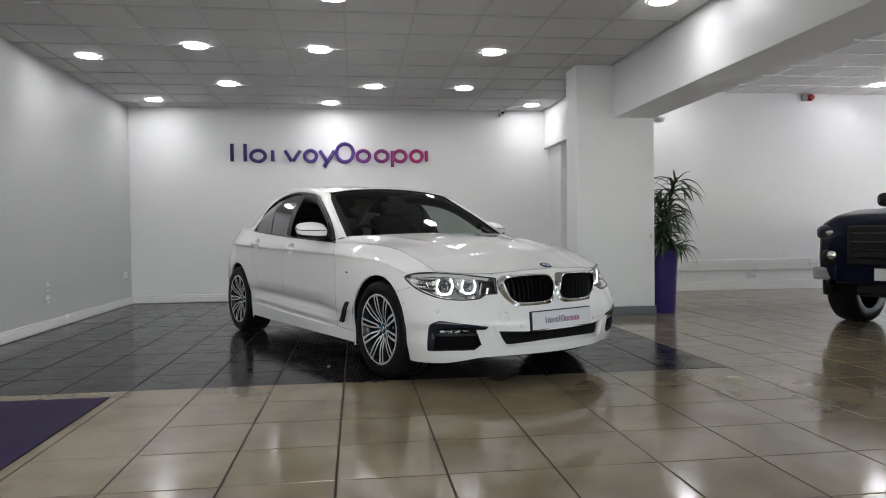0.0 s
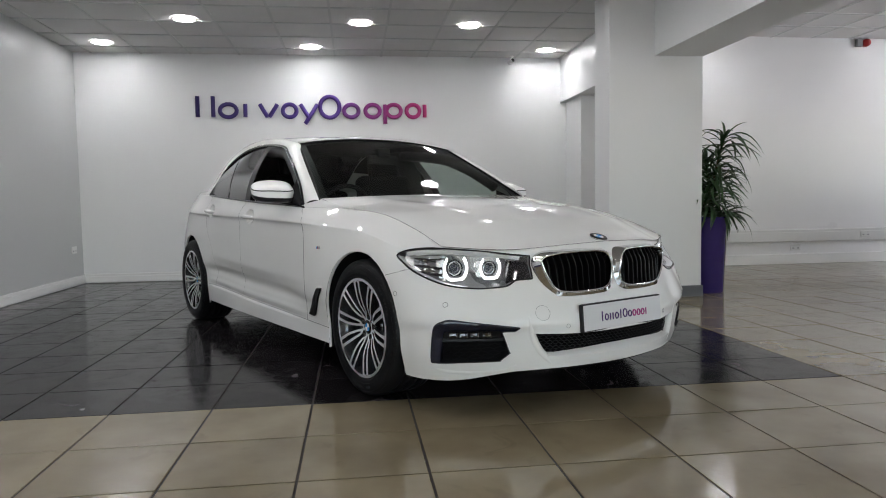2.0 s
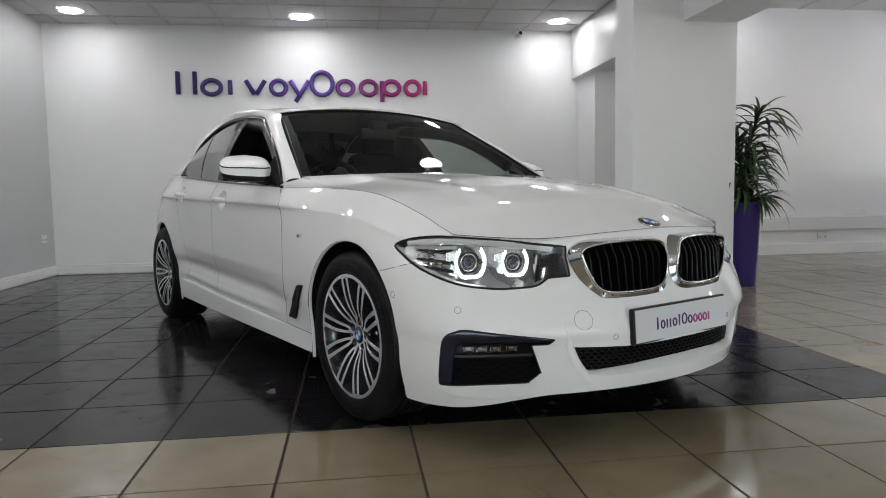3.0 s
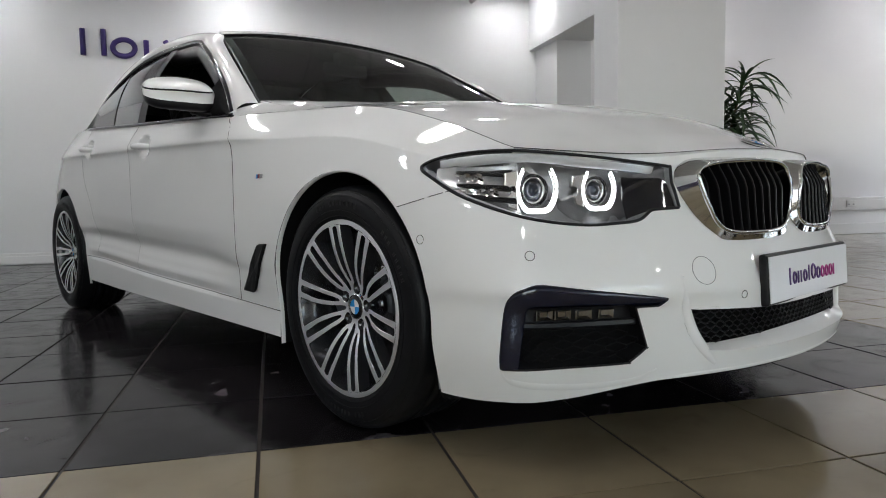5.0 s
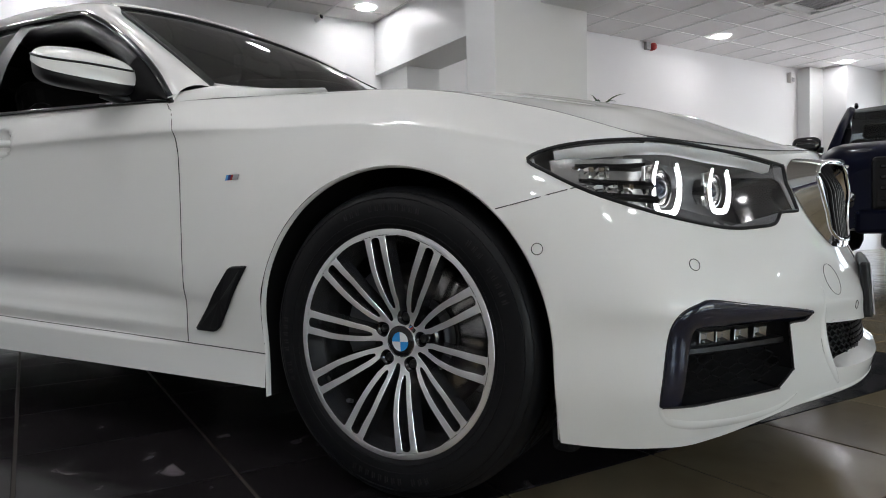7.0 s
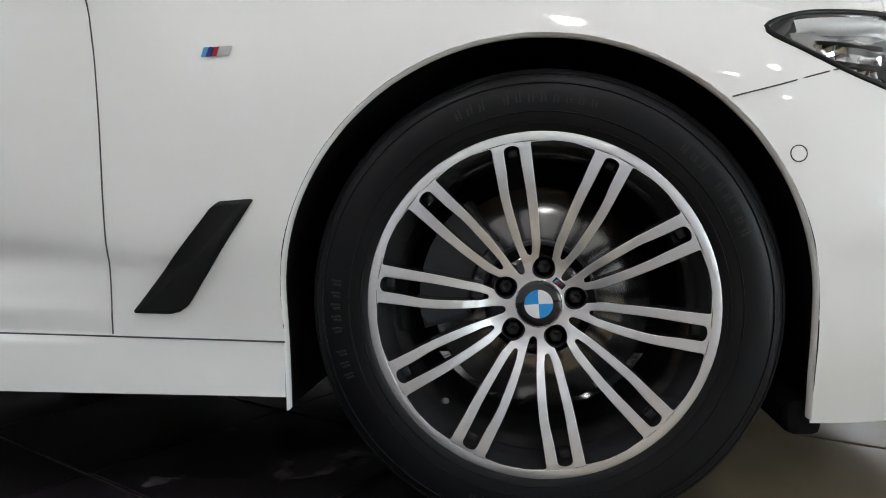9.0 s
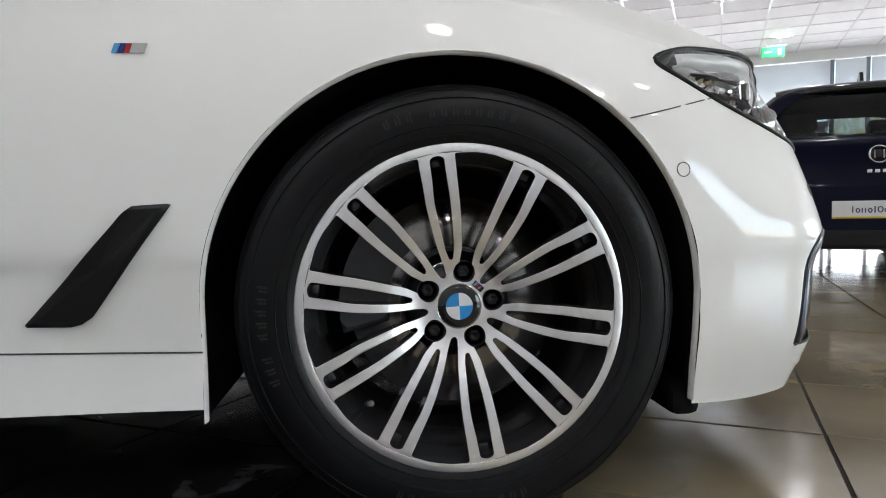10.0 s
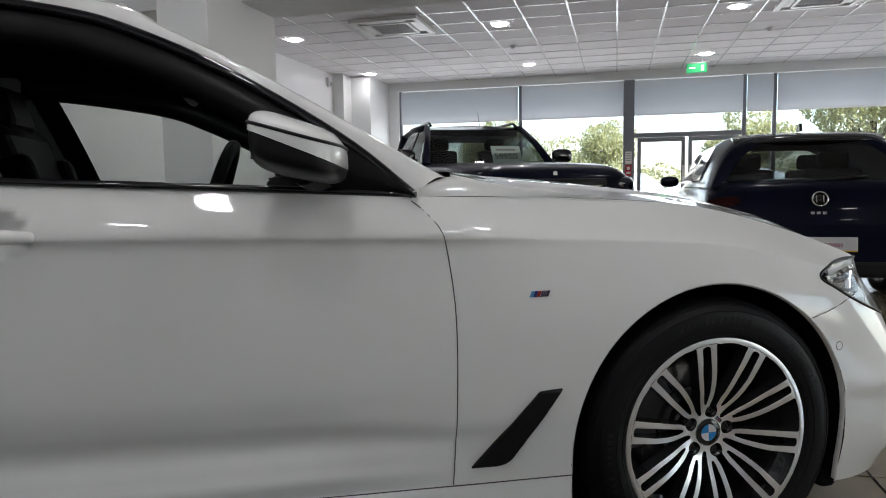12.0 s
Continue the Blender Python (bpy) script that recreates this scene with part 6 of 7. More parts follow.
    def face_strip(bm, radii, which, sign, walls=True):
        """One bar of the face: its machined top, a small bright bevel and dark flanks."""
        prev = None
        for r in radii:
            e = edges(r)
            a, b = (e[0], e[1]) if which == 0 else (e[2], e[3])
            z, c = smooth_keys(dish, r), 0.0008
            ca = min(math.degrees(c / r), (b - a) * 0.3)
            la, lb = ((ca if a > 0.01 else 0), (ca if b < 35.99 else 0)) if which == 0 or r > 0.0475 else (ca, 0)
            if r <= 0.0715 or r >= 0.2313:
                la, lb = (la, 0) if which == 0 else (0, lb)
            row = [at(r, sign * (a + la), z), at(r, sign * (b - lb), z)]
            if walls:
                row += [at(r, sign * b, z - (c if lb else 0)), at(r, sign * b, z - 0.036), at(r, sign * a, z - 0.036), at(r, sign * a, z - (c if la else 0))]
            vs = [bm.verts.new(v) for v in row]
            if prev:
                n = len(vs)
                for m in range(n if walls else 1):
                    q = (prev[m], prev[(m + 1) % n], vs[(m + 1) % n], vs[m])
                    f = bm.faces.new(q)
                    f.material_index = 0 if m in (0, 1, 5) else 1
            prev = vs

    spoke_r = [0.085 + (0.2210 - 0.085) * k / 18 for k in range(19)] + [0.2235, 0.2255, 0.2270, 0.2282, 0.2292, 0.2300, 0.2305, 0.2309, 0.2312, 0.2314, 0.2325, 0.2333, 0.2340, 0.2345, 0.2350, 0.2354, 0.2357, 0.2358]
    for which in (0, 1):
        for sign in (1, -1):
            src = None
            for k in range(5):
                if src is None:
                    bm = bmesh.new()
                    face_strip(bm, spoke_r, which, sign)
                    bmesh.ops.recalc_face_normals(bm, faces=bm.faces)
                    src = ob = part("spoke", bm, [M_ALLOY, M_ALLOY_DARK], wheel)
                else:
                    ob = new("spoke", src.data)
                    ob.parent = wheel
                ob.matrix_basis = Matrix.Rotation(radians(81 - 72 * k), 4, "Z")
    bridge = None
    for k in range(5):
        for sign in (1, -1):
            a = radians(81 - 72 * k + sign * 18.05)
            if bridge is None:
                bm = boxes((0.209, -0.0085, -0.016, 0.2235, 0.0085, 0.004), bevel=0.003)
                bridge = ob = part("slot_bridge", bm, M_ALLOY_DARK, wheel, smooth=True)
            else:
                ob = new("slot_bridge", bridge.data)
                ob.parent = wheel
            ob.matrix_basis = Matrix.Rotation(a, 4, "Z")
    hub_r = [0.022, 0.03, 0.0364] + [0.0366 + 0.0012 * k for k in range(40)] + [0.085]
    bm = bmesh.new()
    for k in range(5):
        for which in (0, 1):
            for sign in (1, -1):
                sector = bmesh.new()
                face_strip(sector, hub_r, which, sign)
                for f in list(sector.faces):
                    if f.calc_area() < 1e-9:
                        sector.faces.remove(f)
                bmesh.ops.transform(sector, matrix=Matrix.Rotation(radians(81 - 72 * k), 4, "Z"), verts=sector.verts)
                tmp = bpy.data.meshes.new("sector")
                sector.to_mesh(tmp)
                sector.free()
                bm.from_mesh(tmp)
                bpy.data.meshes.remove(tmp)
    bmesh.ops.remove_doubles(bm, verts=bm.verts, dist=0.00005)
    bmesh.ops.recalc_face_normals(bm, faces=bm.faces)
    for f in bm.faces:
        if f.normal.z < -0.5:
            f.normal_flip()
    part("hub_face", bm, [M_ALLOY, M_ALLOY_DARK], wheel, "machined silver hub")
    bm = lathe(bmesh.new(), [(0.082, -0.06), (0.082, -0.05), (0.06, -0.034), (0.0005, -0.034)], 40)
    part("hub_core", bm, M_GLOSSBLACK, wheel)
    well = None
    for k in range(5):
        a = radians(81 - 72 * k)
        if well is None:
            bm = lathe(bmesh.new(), [(0.0164, -0.040), (0.0164, -0.0138), (0.0150, -0.0145), (0.0140, -0.030), (0.0005, -0.030)], 28)
            well = part("bolt_well", bm, M_GLOSSBLACK, wheel, "black wheel bolt well")
            bolt = part("wheel_bolt", lathe(bmesh.new(), [(0.0095, -0.03), (0.0095, -0.020), (0.0055, -0.0185), (0.0052, -0.022), (0.0004, -0.022)], 6), M_BLACK, wheel)
            w_, b_ = well, bolt
        else:
            w_, b_ = new("bolt_well", well.data), new("wheel_bolt", bolt.data)
            w_.parent = b_.parent = wheel
        w_.matrix_basis = b_.matrix_basis = Matrix.Translation((bolt_r * math.cos(a), bolt_r * math.sin(a), 0))
    # small striped emblem beside the badge
    for k, material in enumerate((M_BLACK, M_LIGHTBLUE, M_RED, M_CHROME)):
        bm = boxes((-0.009, -0.0045, -0.0126, 0.009, 0.0045, -0.0118)) if k == 0 else prism(bmesh.new(), [(-0.012 + 0.0042 * k, -0.0032), (-0.009 + 0.0042 * k, -0.0032), (-0.007 + 0.0042 * k, 0.0032), (-0.010 + 0.0042 * k, 0.0032)], Matrix.Translation((0, 0, -0.0117)), 0.0006)
        part("emblem_stripe", turned(bm, Matrix.Translation(at(0.0415, 45, 0)) @ Matrix.Rotation(radians(-42), 4, "Z")), material, wheel)
    m = Matrix.Translation((0, 0, -0.0155))
    roundel(m, 0.0335, wheel)
    part("badge_edge", sweep(bmesh.new(), [(0.0335 * math.cos(a), 0.0335 * math.sin(a), -0.0118) for a in [2 * math.pi * k / 40 for k in range(40)]], 0.0012, 6, closed=True), M_CHROME, wheel)
    for q in range(4):
        part("badge_quarter", turned(quarter_mesh(Matrix(), 0.0205, q), pose(0, 0, -0.0155, 0, 0, 3)), M_PLATE if q % 2 == 0 else M_BLUE, wheel)
    part("brake_disc", lathe(bmesh.new(), [(0.06, -0.098), (0.085, -0.094), (0.166, -0.094), (0.168, -0.098), (0.168, -0.118), (0.06, -0.118)], 64), M_DISC, wheel, "worn steel brake disc")
    part("disc_bell", lathe(bmesh.new(), [(0.088, -0.094), (0.084, -0.07), (0.05, -0.066), (0.0005, -0.066)], 40), M_CALIPER, wheel)
    bm = bmesh.new()
    arc = [(0.182, a) for a in range(125, 196, 7)] + [(0.108, a) for a in range(195, 124, -7)]
    prism(bm, [(r * math.cos(radians(a)), r * math.sin(radians(a))) for r, a in arc], Matrix.Translation((0, 0, -0.135)), 0.07, bevel=0.008)
    part("brake_caliper", bm, M_CALIPER, wheel, "dark grey brake caliper")
    bm = bmesh.new()
    sweep(bm, [(0.203 * math.cos(radians(226)), 0.203 * math.sin(radians(226)), -0.02), (0.193 * math.cos(radians(226)), 0.193 * math.sin(radians(226)), 0.004)], 0.0045, 10)
    part("tyre_valve", bm, M_CALIPER, wheel, "dark metal tyre valve")
    return wheel


first_wheel = wheel_set()
HUB_W = 0.848
first_wheel.matrix_basis = pose(0, -HUB_W, HUB_Z, 90, 0, 0)


def copy_wheel(m):
    made = {}
    for o in (first_wheel, *first_wheel.children_recursive):
        made[o] = o.copy()
        scene.collection.objects.link(made[o])
        made[o].parent = made.get(o.parent, o.parent)
    made[first_wheel].matrix_basis = m


copy_wheel(pose(AXLE_R, -HUB_W - 0.005, HUB_Z, 90, 25, 0))
copy_wheel(pose(0, HUB_W, HUB_Z, 90, 10, 180))
copy_wheel(pose(AXLE_R, HUB_W + 0.005, HUB_Z, 90, 40, 180))


# ---- wall sign: plain rings and bars in purple to magenta ----
def wall_sign():
    sign = thing("wall_sign", pose(0, YB, 0), "raised purple to magenta sign of rounded rings and bars", "sign")
    base, cap, low = 2.04, 2.35, 2.255
    r = 0.0265
    def tone(x):
        t = (x + 1.73) / 2.98
        c = Vector((0.03, 0.018, 0.11)).lerp(Vector((0.085, 0.04, 0.26)), min(1, t * 1.9)) if t < 0.55 else Vector((0.085, 0.04, 0.26)).lerp(Vector((0.50, 0.03, 0.17)), (t - 0.55) / 0.45)
        return mat("sign_colour", tuple(c), 0.4, vary=0.04)
    def shape(name, x, pts, closed=False):
        part(name, sweep(bmesh.new(), [(a, -0.026, b) for a, b in pts], r, 10, closed=closed, up=(0, 1, 0)), tone(x), sign)
    def ring(x0, x1, z0, z1):
        c, d = ((x0 + x1) / 2, (z0 + z1) / 2), ((x1 - x0) / 2 - r, (z1 - z0) / 2 - r)
        shape("ring", c[0], [(c[0] + d[0] * math.cos(a), c[1] + d[1] * math.sin(a)) for a in [2 * math.pi * k / 32 for k in range(32)]], True)
    def bar(x0, z0, x1, z1):
        shape("bar", (x0 + x1) / 2, [(x0, z0), ((x0 + x1) / 2, (z0 + z1) / 2), (x1, z1)])
    bar(-1.705, base + r, -1.705, cap - r)
    bar(-1.515, base + r, -1.515, cap - r)
    ring(-1.46, -1.2, base, low)
    bar(-1.12, base + r, -1.12, low - r)
    bar(-0.94, low - r, -0.845, base + r)
    bar(-0.72, low - r, -0.825, base + r)
    ring(-0.68, -0.455, base, low)
    bar(-0.43, low - r, -0.33, base + r)
    bar(-0.215, low - r, -0.375, 1.955 + r)
    ring(-0.21, 0.09, base - 0.005, cap + 0.005)
    ring(0.06 + 0.035, 0.335, base, low)
    ring(0.37, 0.61, base, low)
    ring(0.645, 0.885, base, low)
    bar(0.652, 1.955 + r, 0.652, low - r)
    ring(0.905, 1.13, base, low)
    bar(1.17, base + r, 1.17, low - r)


wall_sign()


# ---- small fittings ----
def socket(m, wide=0.146):
    s = thing("wall_socket", m, "white plastic double wall socket on the wall", "socket", "wall sockets")
    part("face_plate", boxes((-wide / 2, -0.012, -0.043, wide / 2, 0, 0.043), bevel=0.004), M_PLASTIC_W, s)
    for x in (-wide / 4, wide / 4):
        part("rocker", boxes((x - 0.008, -0.016, 0.012, x + 0.008, -0.0121, 0.03), bevel=0.001), M_PLASTIC_W, s)
        part("pin_hole", boxes((x - 0.012, -0.0135, -0.02, x + 0.012, -0.0121, -0.004)), M_GREY, s)
    return s


socket(pose(XL, 5.55, 0.437, 0, 0, 90))
socket(pose(XL, 3.11, 0.325, 0, 0, 90), 0.086)
socket(pose(XL, 3.11, 0.46, 0, 0, 90), 0.086)
trunk = thing("dado_trunking", pose(0, 5.72, 0), "pale grey-white cable trunking along the hall wall", "trunking")
part("duct", boxes((3.52, -0.05, 0.315, 10.9, 0, 0.49), bevel=0.008), M_TRIM, trunk)
part("lid", boxes((3.52, -0.056, 0.33, 10.9, -0.0505, 0.45), bevel=0.002), M_TRIM, trunk)
socket(pose(6.42, 5.72, 0.235), 0.146)
socket(pose(7.46, 5.663, 0.41), 0.146)

cctv = thing("security_camera", pose(2.32, 5.72, ZB), "small white security camera with dark lens under the ceiling", "camera")
part("bracket", lathe(bmesh.new(), [(0.03, 0), (0.03, -0.012), (0.012, -0.016), (0.012, -0.05)], 20), M_PLASTIC_W, cctv)
part("body", turned(lathe(bmesh.new(), [(0.0005, -0.06), (0.028, -0.058), (0.03, 0.03), (0.026, 0.035)], 20), pose(0, -0.01, -0.062, 78, 0, 20)), M_PLASTIC_W, cctv)
part("lens", turned(lathe(bmesh.new(), [(0.025, 0), (0.02, 0.006), (0.0005, 0.008)], 20), pose(0, -0.01, -0.062, 78, 0, 20) @ pose(0, 0, 0.034)), M_GLOSSBLACK, cctv)

alarm = thing("fire_alarm", pose(7.36, 5.72, 3.095), "red and grey fire alarm sounder on the white wall", "alarm")
part("base", boxes((-0.09, -0.06, -0.055, -0.005, 0, 0.055), bevel=0.008), M_GREY, alarm)
part("sounder", turned(lathe(bmesh.new(), [(0.055, 0), (0.055, 0.05), (0.045, 0.075), (0.0005, 0.08)], 28), pose(0.06, 0, 0, 90, 0, 0)), M_RED, alarm, "red sounder")
pir = thing("alarm_detector_box", pose(10.85, 5.72, 2.98), "white alarm detector box in the wall corner", "detector")
part("shell", boxes((-0.06, -0.07, -0.09, 0.06, 0, 0.09), bevel=0.015), M_PLASTIC_W, pir)
part("window", boxes((-0.04, -0.078, -0.07, 0.04, -0.0705, 0.0), bevel=0.003), M_GREY, pir)
dome = thing("ceiling_camera", pose(4.66, 5.3, ZH), "white dome camera on a short ceiling stalk", "camera")
part("stalk", lathe(bmesh.new(), [(0.05, 0), (0.05, -0.02), (0.018, -0.03), (0.018, -0.42)], 20), M_PLASTIC_W, dome)
part("hood", lathe(bmesh.new(), [(0.03, -0.42), (0.085, -0.46), (0.09, -0.5), (0.07, -0.535), (0.0005, -0.55)], 24), M_PLASTIC_W, dome)

exit_sign = thing("exit_sign", pose(11.6, -1.03, 2.98), "lit green exit sign hanging under the hall ceiling", "sign")
part("panel", boxes((-0.012, -0.17, -0.08, 0.012, 0.17, 0.08), bevel=0.004), M_GREEN_SIGN, exit_sign)
part("arrow", boxes((-0.015, 0.02, -0.01, -0.0125, 0.13, 0.014)), M_SIGN_WHITE, exit_sign)
part("figure_block", boxes((-0.015, -0.12, -0.05, -0.0125, -0.07, 0.05)), M_SIGN_WHITE, exit_sign)
part("mount", boxes((-0.03, -0.2, 0.085, 0.03, 0.2, 0.1), (-0.005, -0.1, 0.1, 0.005, -0.09, ZH - 2.98), (-0.005, 0.09, 0.1, 0.005, 0.1, ZH - 2.98)), M_PLASTIC_W, exit_sign)

for x, y in ((9.5, 1.94), (9.45, -1.79)):
    d = thing("smoke_detector", pose(x, y, ZH), "round white smoke detector on the ceiling", "detector", "smoke detectors")
    part("base", lathe(bmesh.new(), [(0.055, 0), (0.055, -0.015), (0.04, -0.02), (0.036, -0.045), (0.0005, -0.05)], 28), M_PLASTIC_W, d)


def cassette(x, y):
    a = thing("air_conditioner", pose(x, y, ZH), "white square ceiling air conditioner with a grey intake grille", "air conditioner", "ceiling air conditioners")
    bm = boxes((-0.47, -0.47, -0.045, 0.47, -0.40, 0), (-0.47, 0.40, -0.045, 0.47, 0.47, 0), (-0.47, -0.40, -0.045, -0.40, 0.40, 0), (0.40, -0.40, -0.045, 0.47, 0.40, 0))
    part("frame", bm, M_PLASTIC_W, a)
    part("inner_frame", boxes((-0.30, -0.30, -0.05, 0.30, -0.26, -0.006), (-0.30, 0.26, -0.05, 0.30, 0.30, -0.006), (-0.30, -0.26, -0.05, -0.26, 0.26, -0.006), (0.26, -0.26, -0.05, 0.30, 0.26, -0.006)), M_PLASTIC_W, a)
    part("backing", boxes((-0.40, -0.40, -0.012, 0.40, 0.40, -0.004)), M_PLASTIC_W, a)
    for k in range(4):
        f = part("louvre", turned(boxes((-0.27, 0.31, -0.04, 0.27, 0.39, -0.028), bevel=0.003), pose(0, 0, 0, 0, 0, 90 * k)), M_PLASTIC_W, a)
    for k in range(14):
        part("grille_slat", boxes((-0.25, -0.245 + 0.036 * k, -0.04, 0.25, -0.228 + 0.036 * k, -0.02)), M_GREY, a)


cassette(7.64, 3.32)
cassette(7.82, -2.05)


# ---- potted palm beside the pillar ----
def leaf_mesh(name, length, droop, width):
    bm = bmesh.new()
    prev = None
    n = 8
    for k in range(n + 1):
        t = k / n
        x, z = length * t * (1 - 0.25 * droop * t), length * (0.55 * t - droop * t * t)
        w = width * (math.sin(math.pi * min(1, 0.12 + 0.88 * t)) ** 0.8 + 0.04) * (1 if t < 1 else 0.05)
        ring = [bm.verts.new((x, -w, z + w * 0.5)), bm.verts.new((x, 0, z)), bm.verts.new((x, w, z + w * 0.5))]
        if prev:
            for j in range(2):
                bm.faces.new((prev[j], ring[j], ring[j + 1], prev[j + 1])).smooth = True
        prev = ring
    me = bpy.data.meshes.new(name)
    bm.to_mesh(me)
    bm.free()
    me.materials.append(M_LEAF)
    return me


def palm(x, y, seed, pot_r, pot_h, top, count, group):
    rng = random.Random(seed)
    p = thing("potted_palm", pose(x, y, 0), "tall green palm in a purple pot on the tiles", "plant", group)
    bm = lathe(bmesh.new(), [(pot_r * 0.78, 0.0), (pot_r * 0.8, 0.01), (pot_r * 0.97, pot_h - 0.02), (pot_r, pot_h - 0.008), (pot_r * 0.98, pot_h), (pot_r * 0.9, pot_h - 0.004), (pot_r * 0.88, pot_h - 0.06)], 40)
    pot = part("pot", bm, M_PURPLE_POT, p, "tall tapered glossy purple pot")
    part("soil", turned(lathe(bmesh.new(), [(pot_r * 0.87, 0), (pot_r * 0.5, 0.015), (0.0005, 0.02)], 24), pose(0, 0, pot_h - 0.05)), M_SOIL, p)
    kinds = [leaf_mesh("leaf", l, d, w) for l, d, w in ((0.46, 0.75, 0.017), (0.40, 0.55, 0.016), (0.50, 1.0, 0.018), (0.34, 0.35, 0.015), (0.56, 0.85, 0.017))]
    stems = [(rng.uniform(-0.06, 0.06), rng.uniform(-0.06, 0.06), top * f) for f in (0.98, 0.84, 0.72, 0.6, 0.5)]
    for sx, sy, h in stems:
        lean = Vector((rng.uniform(-0.08, 0.12), rng.uniform(-0.12, 0.08), 0))
        pts = [Vector((sx * 0.6, sy * 0.6, pot_h - 0.05)) + lean * t * t + Vector((sx * t, sy * t, (h - pot_h) * t)) for t in (0, 0.25, 0.5, 0.75, 1)]
        part("stem", sweep(bmesh.new(), pts, [0.014, 0.012, 0.011, 0.009, 0.006], 8), M_STEM, p)
        for k in range(count):
            t = 0.35 + 0.65 * (k / count) ** 0.7
            i = min(3, int(t * 4))
            at = pts[i].lerp(pts[i + 1], t * 4 - i)
            ob = new("leaf", rng.choice(kinds))
            ob.parent = p
            s = rng.uniform(0.68, 1.0)
            ob.matrix_basis = Matrix.Translation(at) @ Euler((rng.uniform(-0.3, 0.3), -rng.uniform(-0.35, 0.75) * (0.4 + 0.6 * k / count), k * 2.4 + rng.uniform(-0.4, 0.4))).to_matrix().to_4x4() @ Matrix.Scale(s, 4)
    return p


palm(3.745, 3.22, 5, 0.168, 0.755, 1.63, 62, "potted plants")
palm(12.25, 0.30, 9, 0.16, 0.80, 1.0, 9, "potted plants")


# ---- other cars ----
M_BLUECAR = mat("dark_blue_car_paint", (0.002, 0.0035, 0.015), 0.3, metal=0.1, spec=0.12, scale=2, vary=0.03, coat=0.18)
M_TAIL = mat("dark_red_lamp", (0.05, 0.003, 0.004), 0.12, vary=0.1, coat=0.6)
M_CARTINT = pane("tinted_car_glass", (0.8, 0.85, 0.9), 0.2)
M_CARGLASS = pane("car_window_glass", (0.75, 0.8, 0.8), 0.85)


def skin_car(parent, rows, material, name="body"):
    """A body from cross-sections: (along, half width, floor, belt height, top height, half width at the top)."""
    bm = bmesh.new()
    rings = []
    for x, w, zb, zs, zt, wt in rows:
        half = [(w * 0.90, zb), (w * 0.985, zb + (zs - zb) * 0.18), (w, zb + (zs - zb) * 0.45), (w * 0.99, zb + (zs - zb) * 0.75), (w * 0.955, zs), (wt + (w * 0.955 - wt) * 0.25, zs + (zt - zs) * 0.7), (wt * 0.93, zs + (zt - zs) * 0.93), (wt * 0.6, zt), (0, zt + 0.006)]
        loop = [Vector((x, -a, b)) for a, b in half] + [Vector((x, a, b)) for a, b in half[-2::-1]]
        rings.append([bm.verts.new(v) for v in loop])
    n = len(rings[0])
    for a, b in zip(rings, rings[1:]):
        for k in range(n - 1):
            bm.faces.new((a[k], a[k + 1], b[k + 1], b[k])).smooth = True
    bm.faces.new(rings[0])
    bm.faces.new(rings[-1][::-1])
    bmesh.ops.recalc_face_normals(bm, faces=bm.faces)
    return part(name, bm, material, parent)


def dense(rows, n=5):
    a, b = spline([r[:3] for r in rows], n), spline([r[3:6] for r in rows], n)
    return [(*p, *q) for p, q in zip(a, b)]


def quad_sheet(name, corners, material, parent, label="", n=8, bulge=0.0):
    """A gently bowed sheet between four corners."""
    a, b, c, d = [Vector(v) for v in corners]
    nn = (b - a).cross(d - a).normalized()
    def fn(s, t):
        return a.lerp(b, s).lerp(d.lerp(c, s), t) + nn * bulge * 16 * s * (1 - s) * t * (1 - t)
    return surface(name, fn, n, n, material, parent, label)


def plain_wheel(parent, x, y, r, width, spokes, side):
    w = new("wheel")
    w.parent = parent
    w.matrix_basis = pose(x, side * y, r, 90, 0, 0 if side < 0 else 180)
    k = r * 0.66
    tb = lathe(bmesh.new(), [(k, 0.0), (k * 1.04, 0.016), (r * 0.86, 0.022), (r * 0.95, 0.012), (r, -0.02), (r, -width + 0.03), (r * 0.95, -width), (k, -width + 0.02)], 48)
    bmesh.ops.delete(tb, geom=[f for f in tb.faces if len(f.verts) > 4], context="FACES")
    part("tyre", tb, M_RUBBER, w, "black tyre")
    bm = lathe(bmesh.new(), [(k, 0.004), (k * 0.95, 0.008), (k * 0.92, -0.01), (k * 0.9, -0.09), (0.0005, -0.09)], 40)
    bmesh.ops.delete(bm, geom=[f for f in bm.faces if len(f.verts) > 30 and f.calc_center_median().z > -0.02], context="FACES")
    part("rim", bm, M_ALLOY_DARK, w)
    bm = bmesh.new()
    for q in range(spokes):
        s = boxes((0.03, -0.022, -0.03, k * 0.94, 0.022, 0.0), bevel=0.004)
        bmesh.ops.transform(s, matrix=Matrix.Rotation(2 * math.pi * q / spokes, 4, "Z"), verts=s.verts)
        part("spoke", s, M_ALLOY, w)
    part("hub_cap", lathe(bmesh.new(), [(0.04, -0.03), (0.04, 0.002), (0.0005, 0.006)], 20), M_ALLOY_DARK, w)


def show_plate(parent, m, strip):
    bm = box(bmesh.new(), -0.26, -0.0555, 0.0, 0.26, 0.0555, 0.006, bevel=0.0015)
    holder_ = part("number_plate", turned(bm, m), M_PLATE, parent, "white show plate")
    if strip:
        part("plate_strip", turned(box(bmesh.new(), -0.26, -0.0555, 0.0062, 0.26, -0.045, 0.0075), m), M_PLATE_Y, holder_, "yellow strip")
    show_word(m, 0.31, holder_, 0.0066)


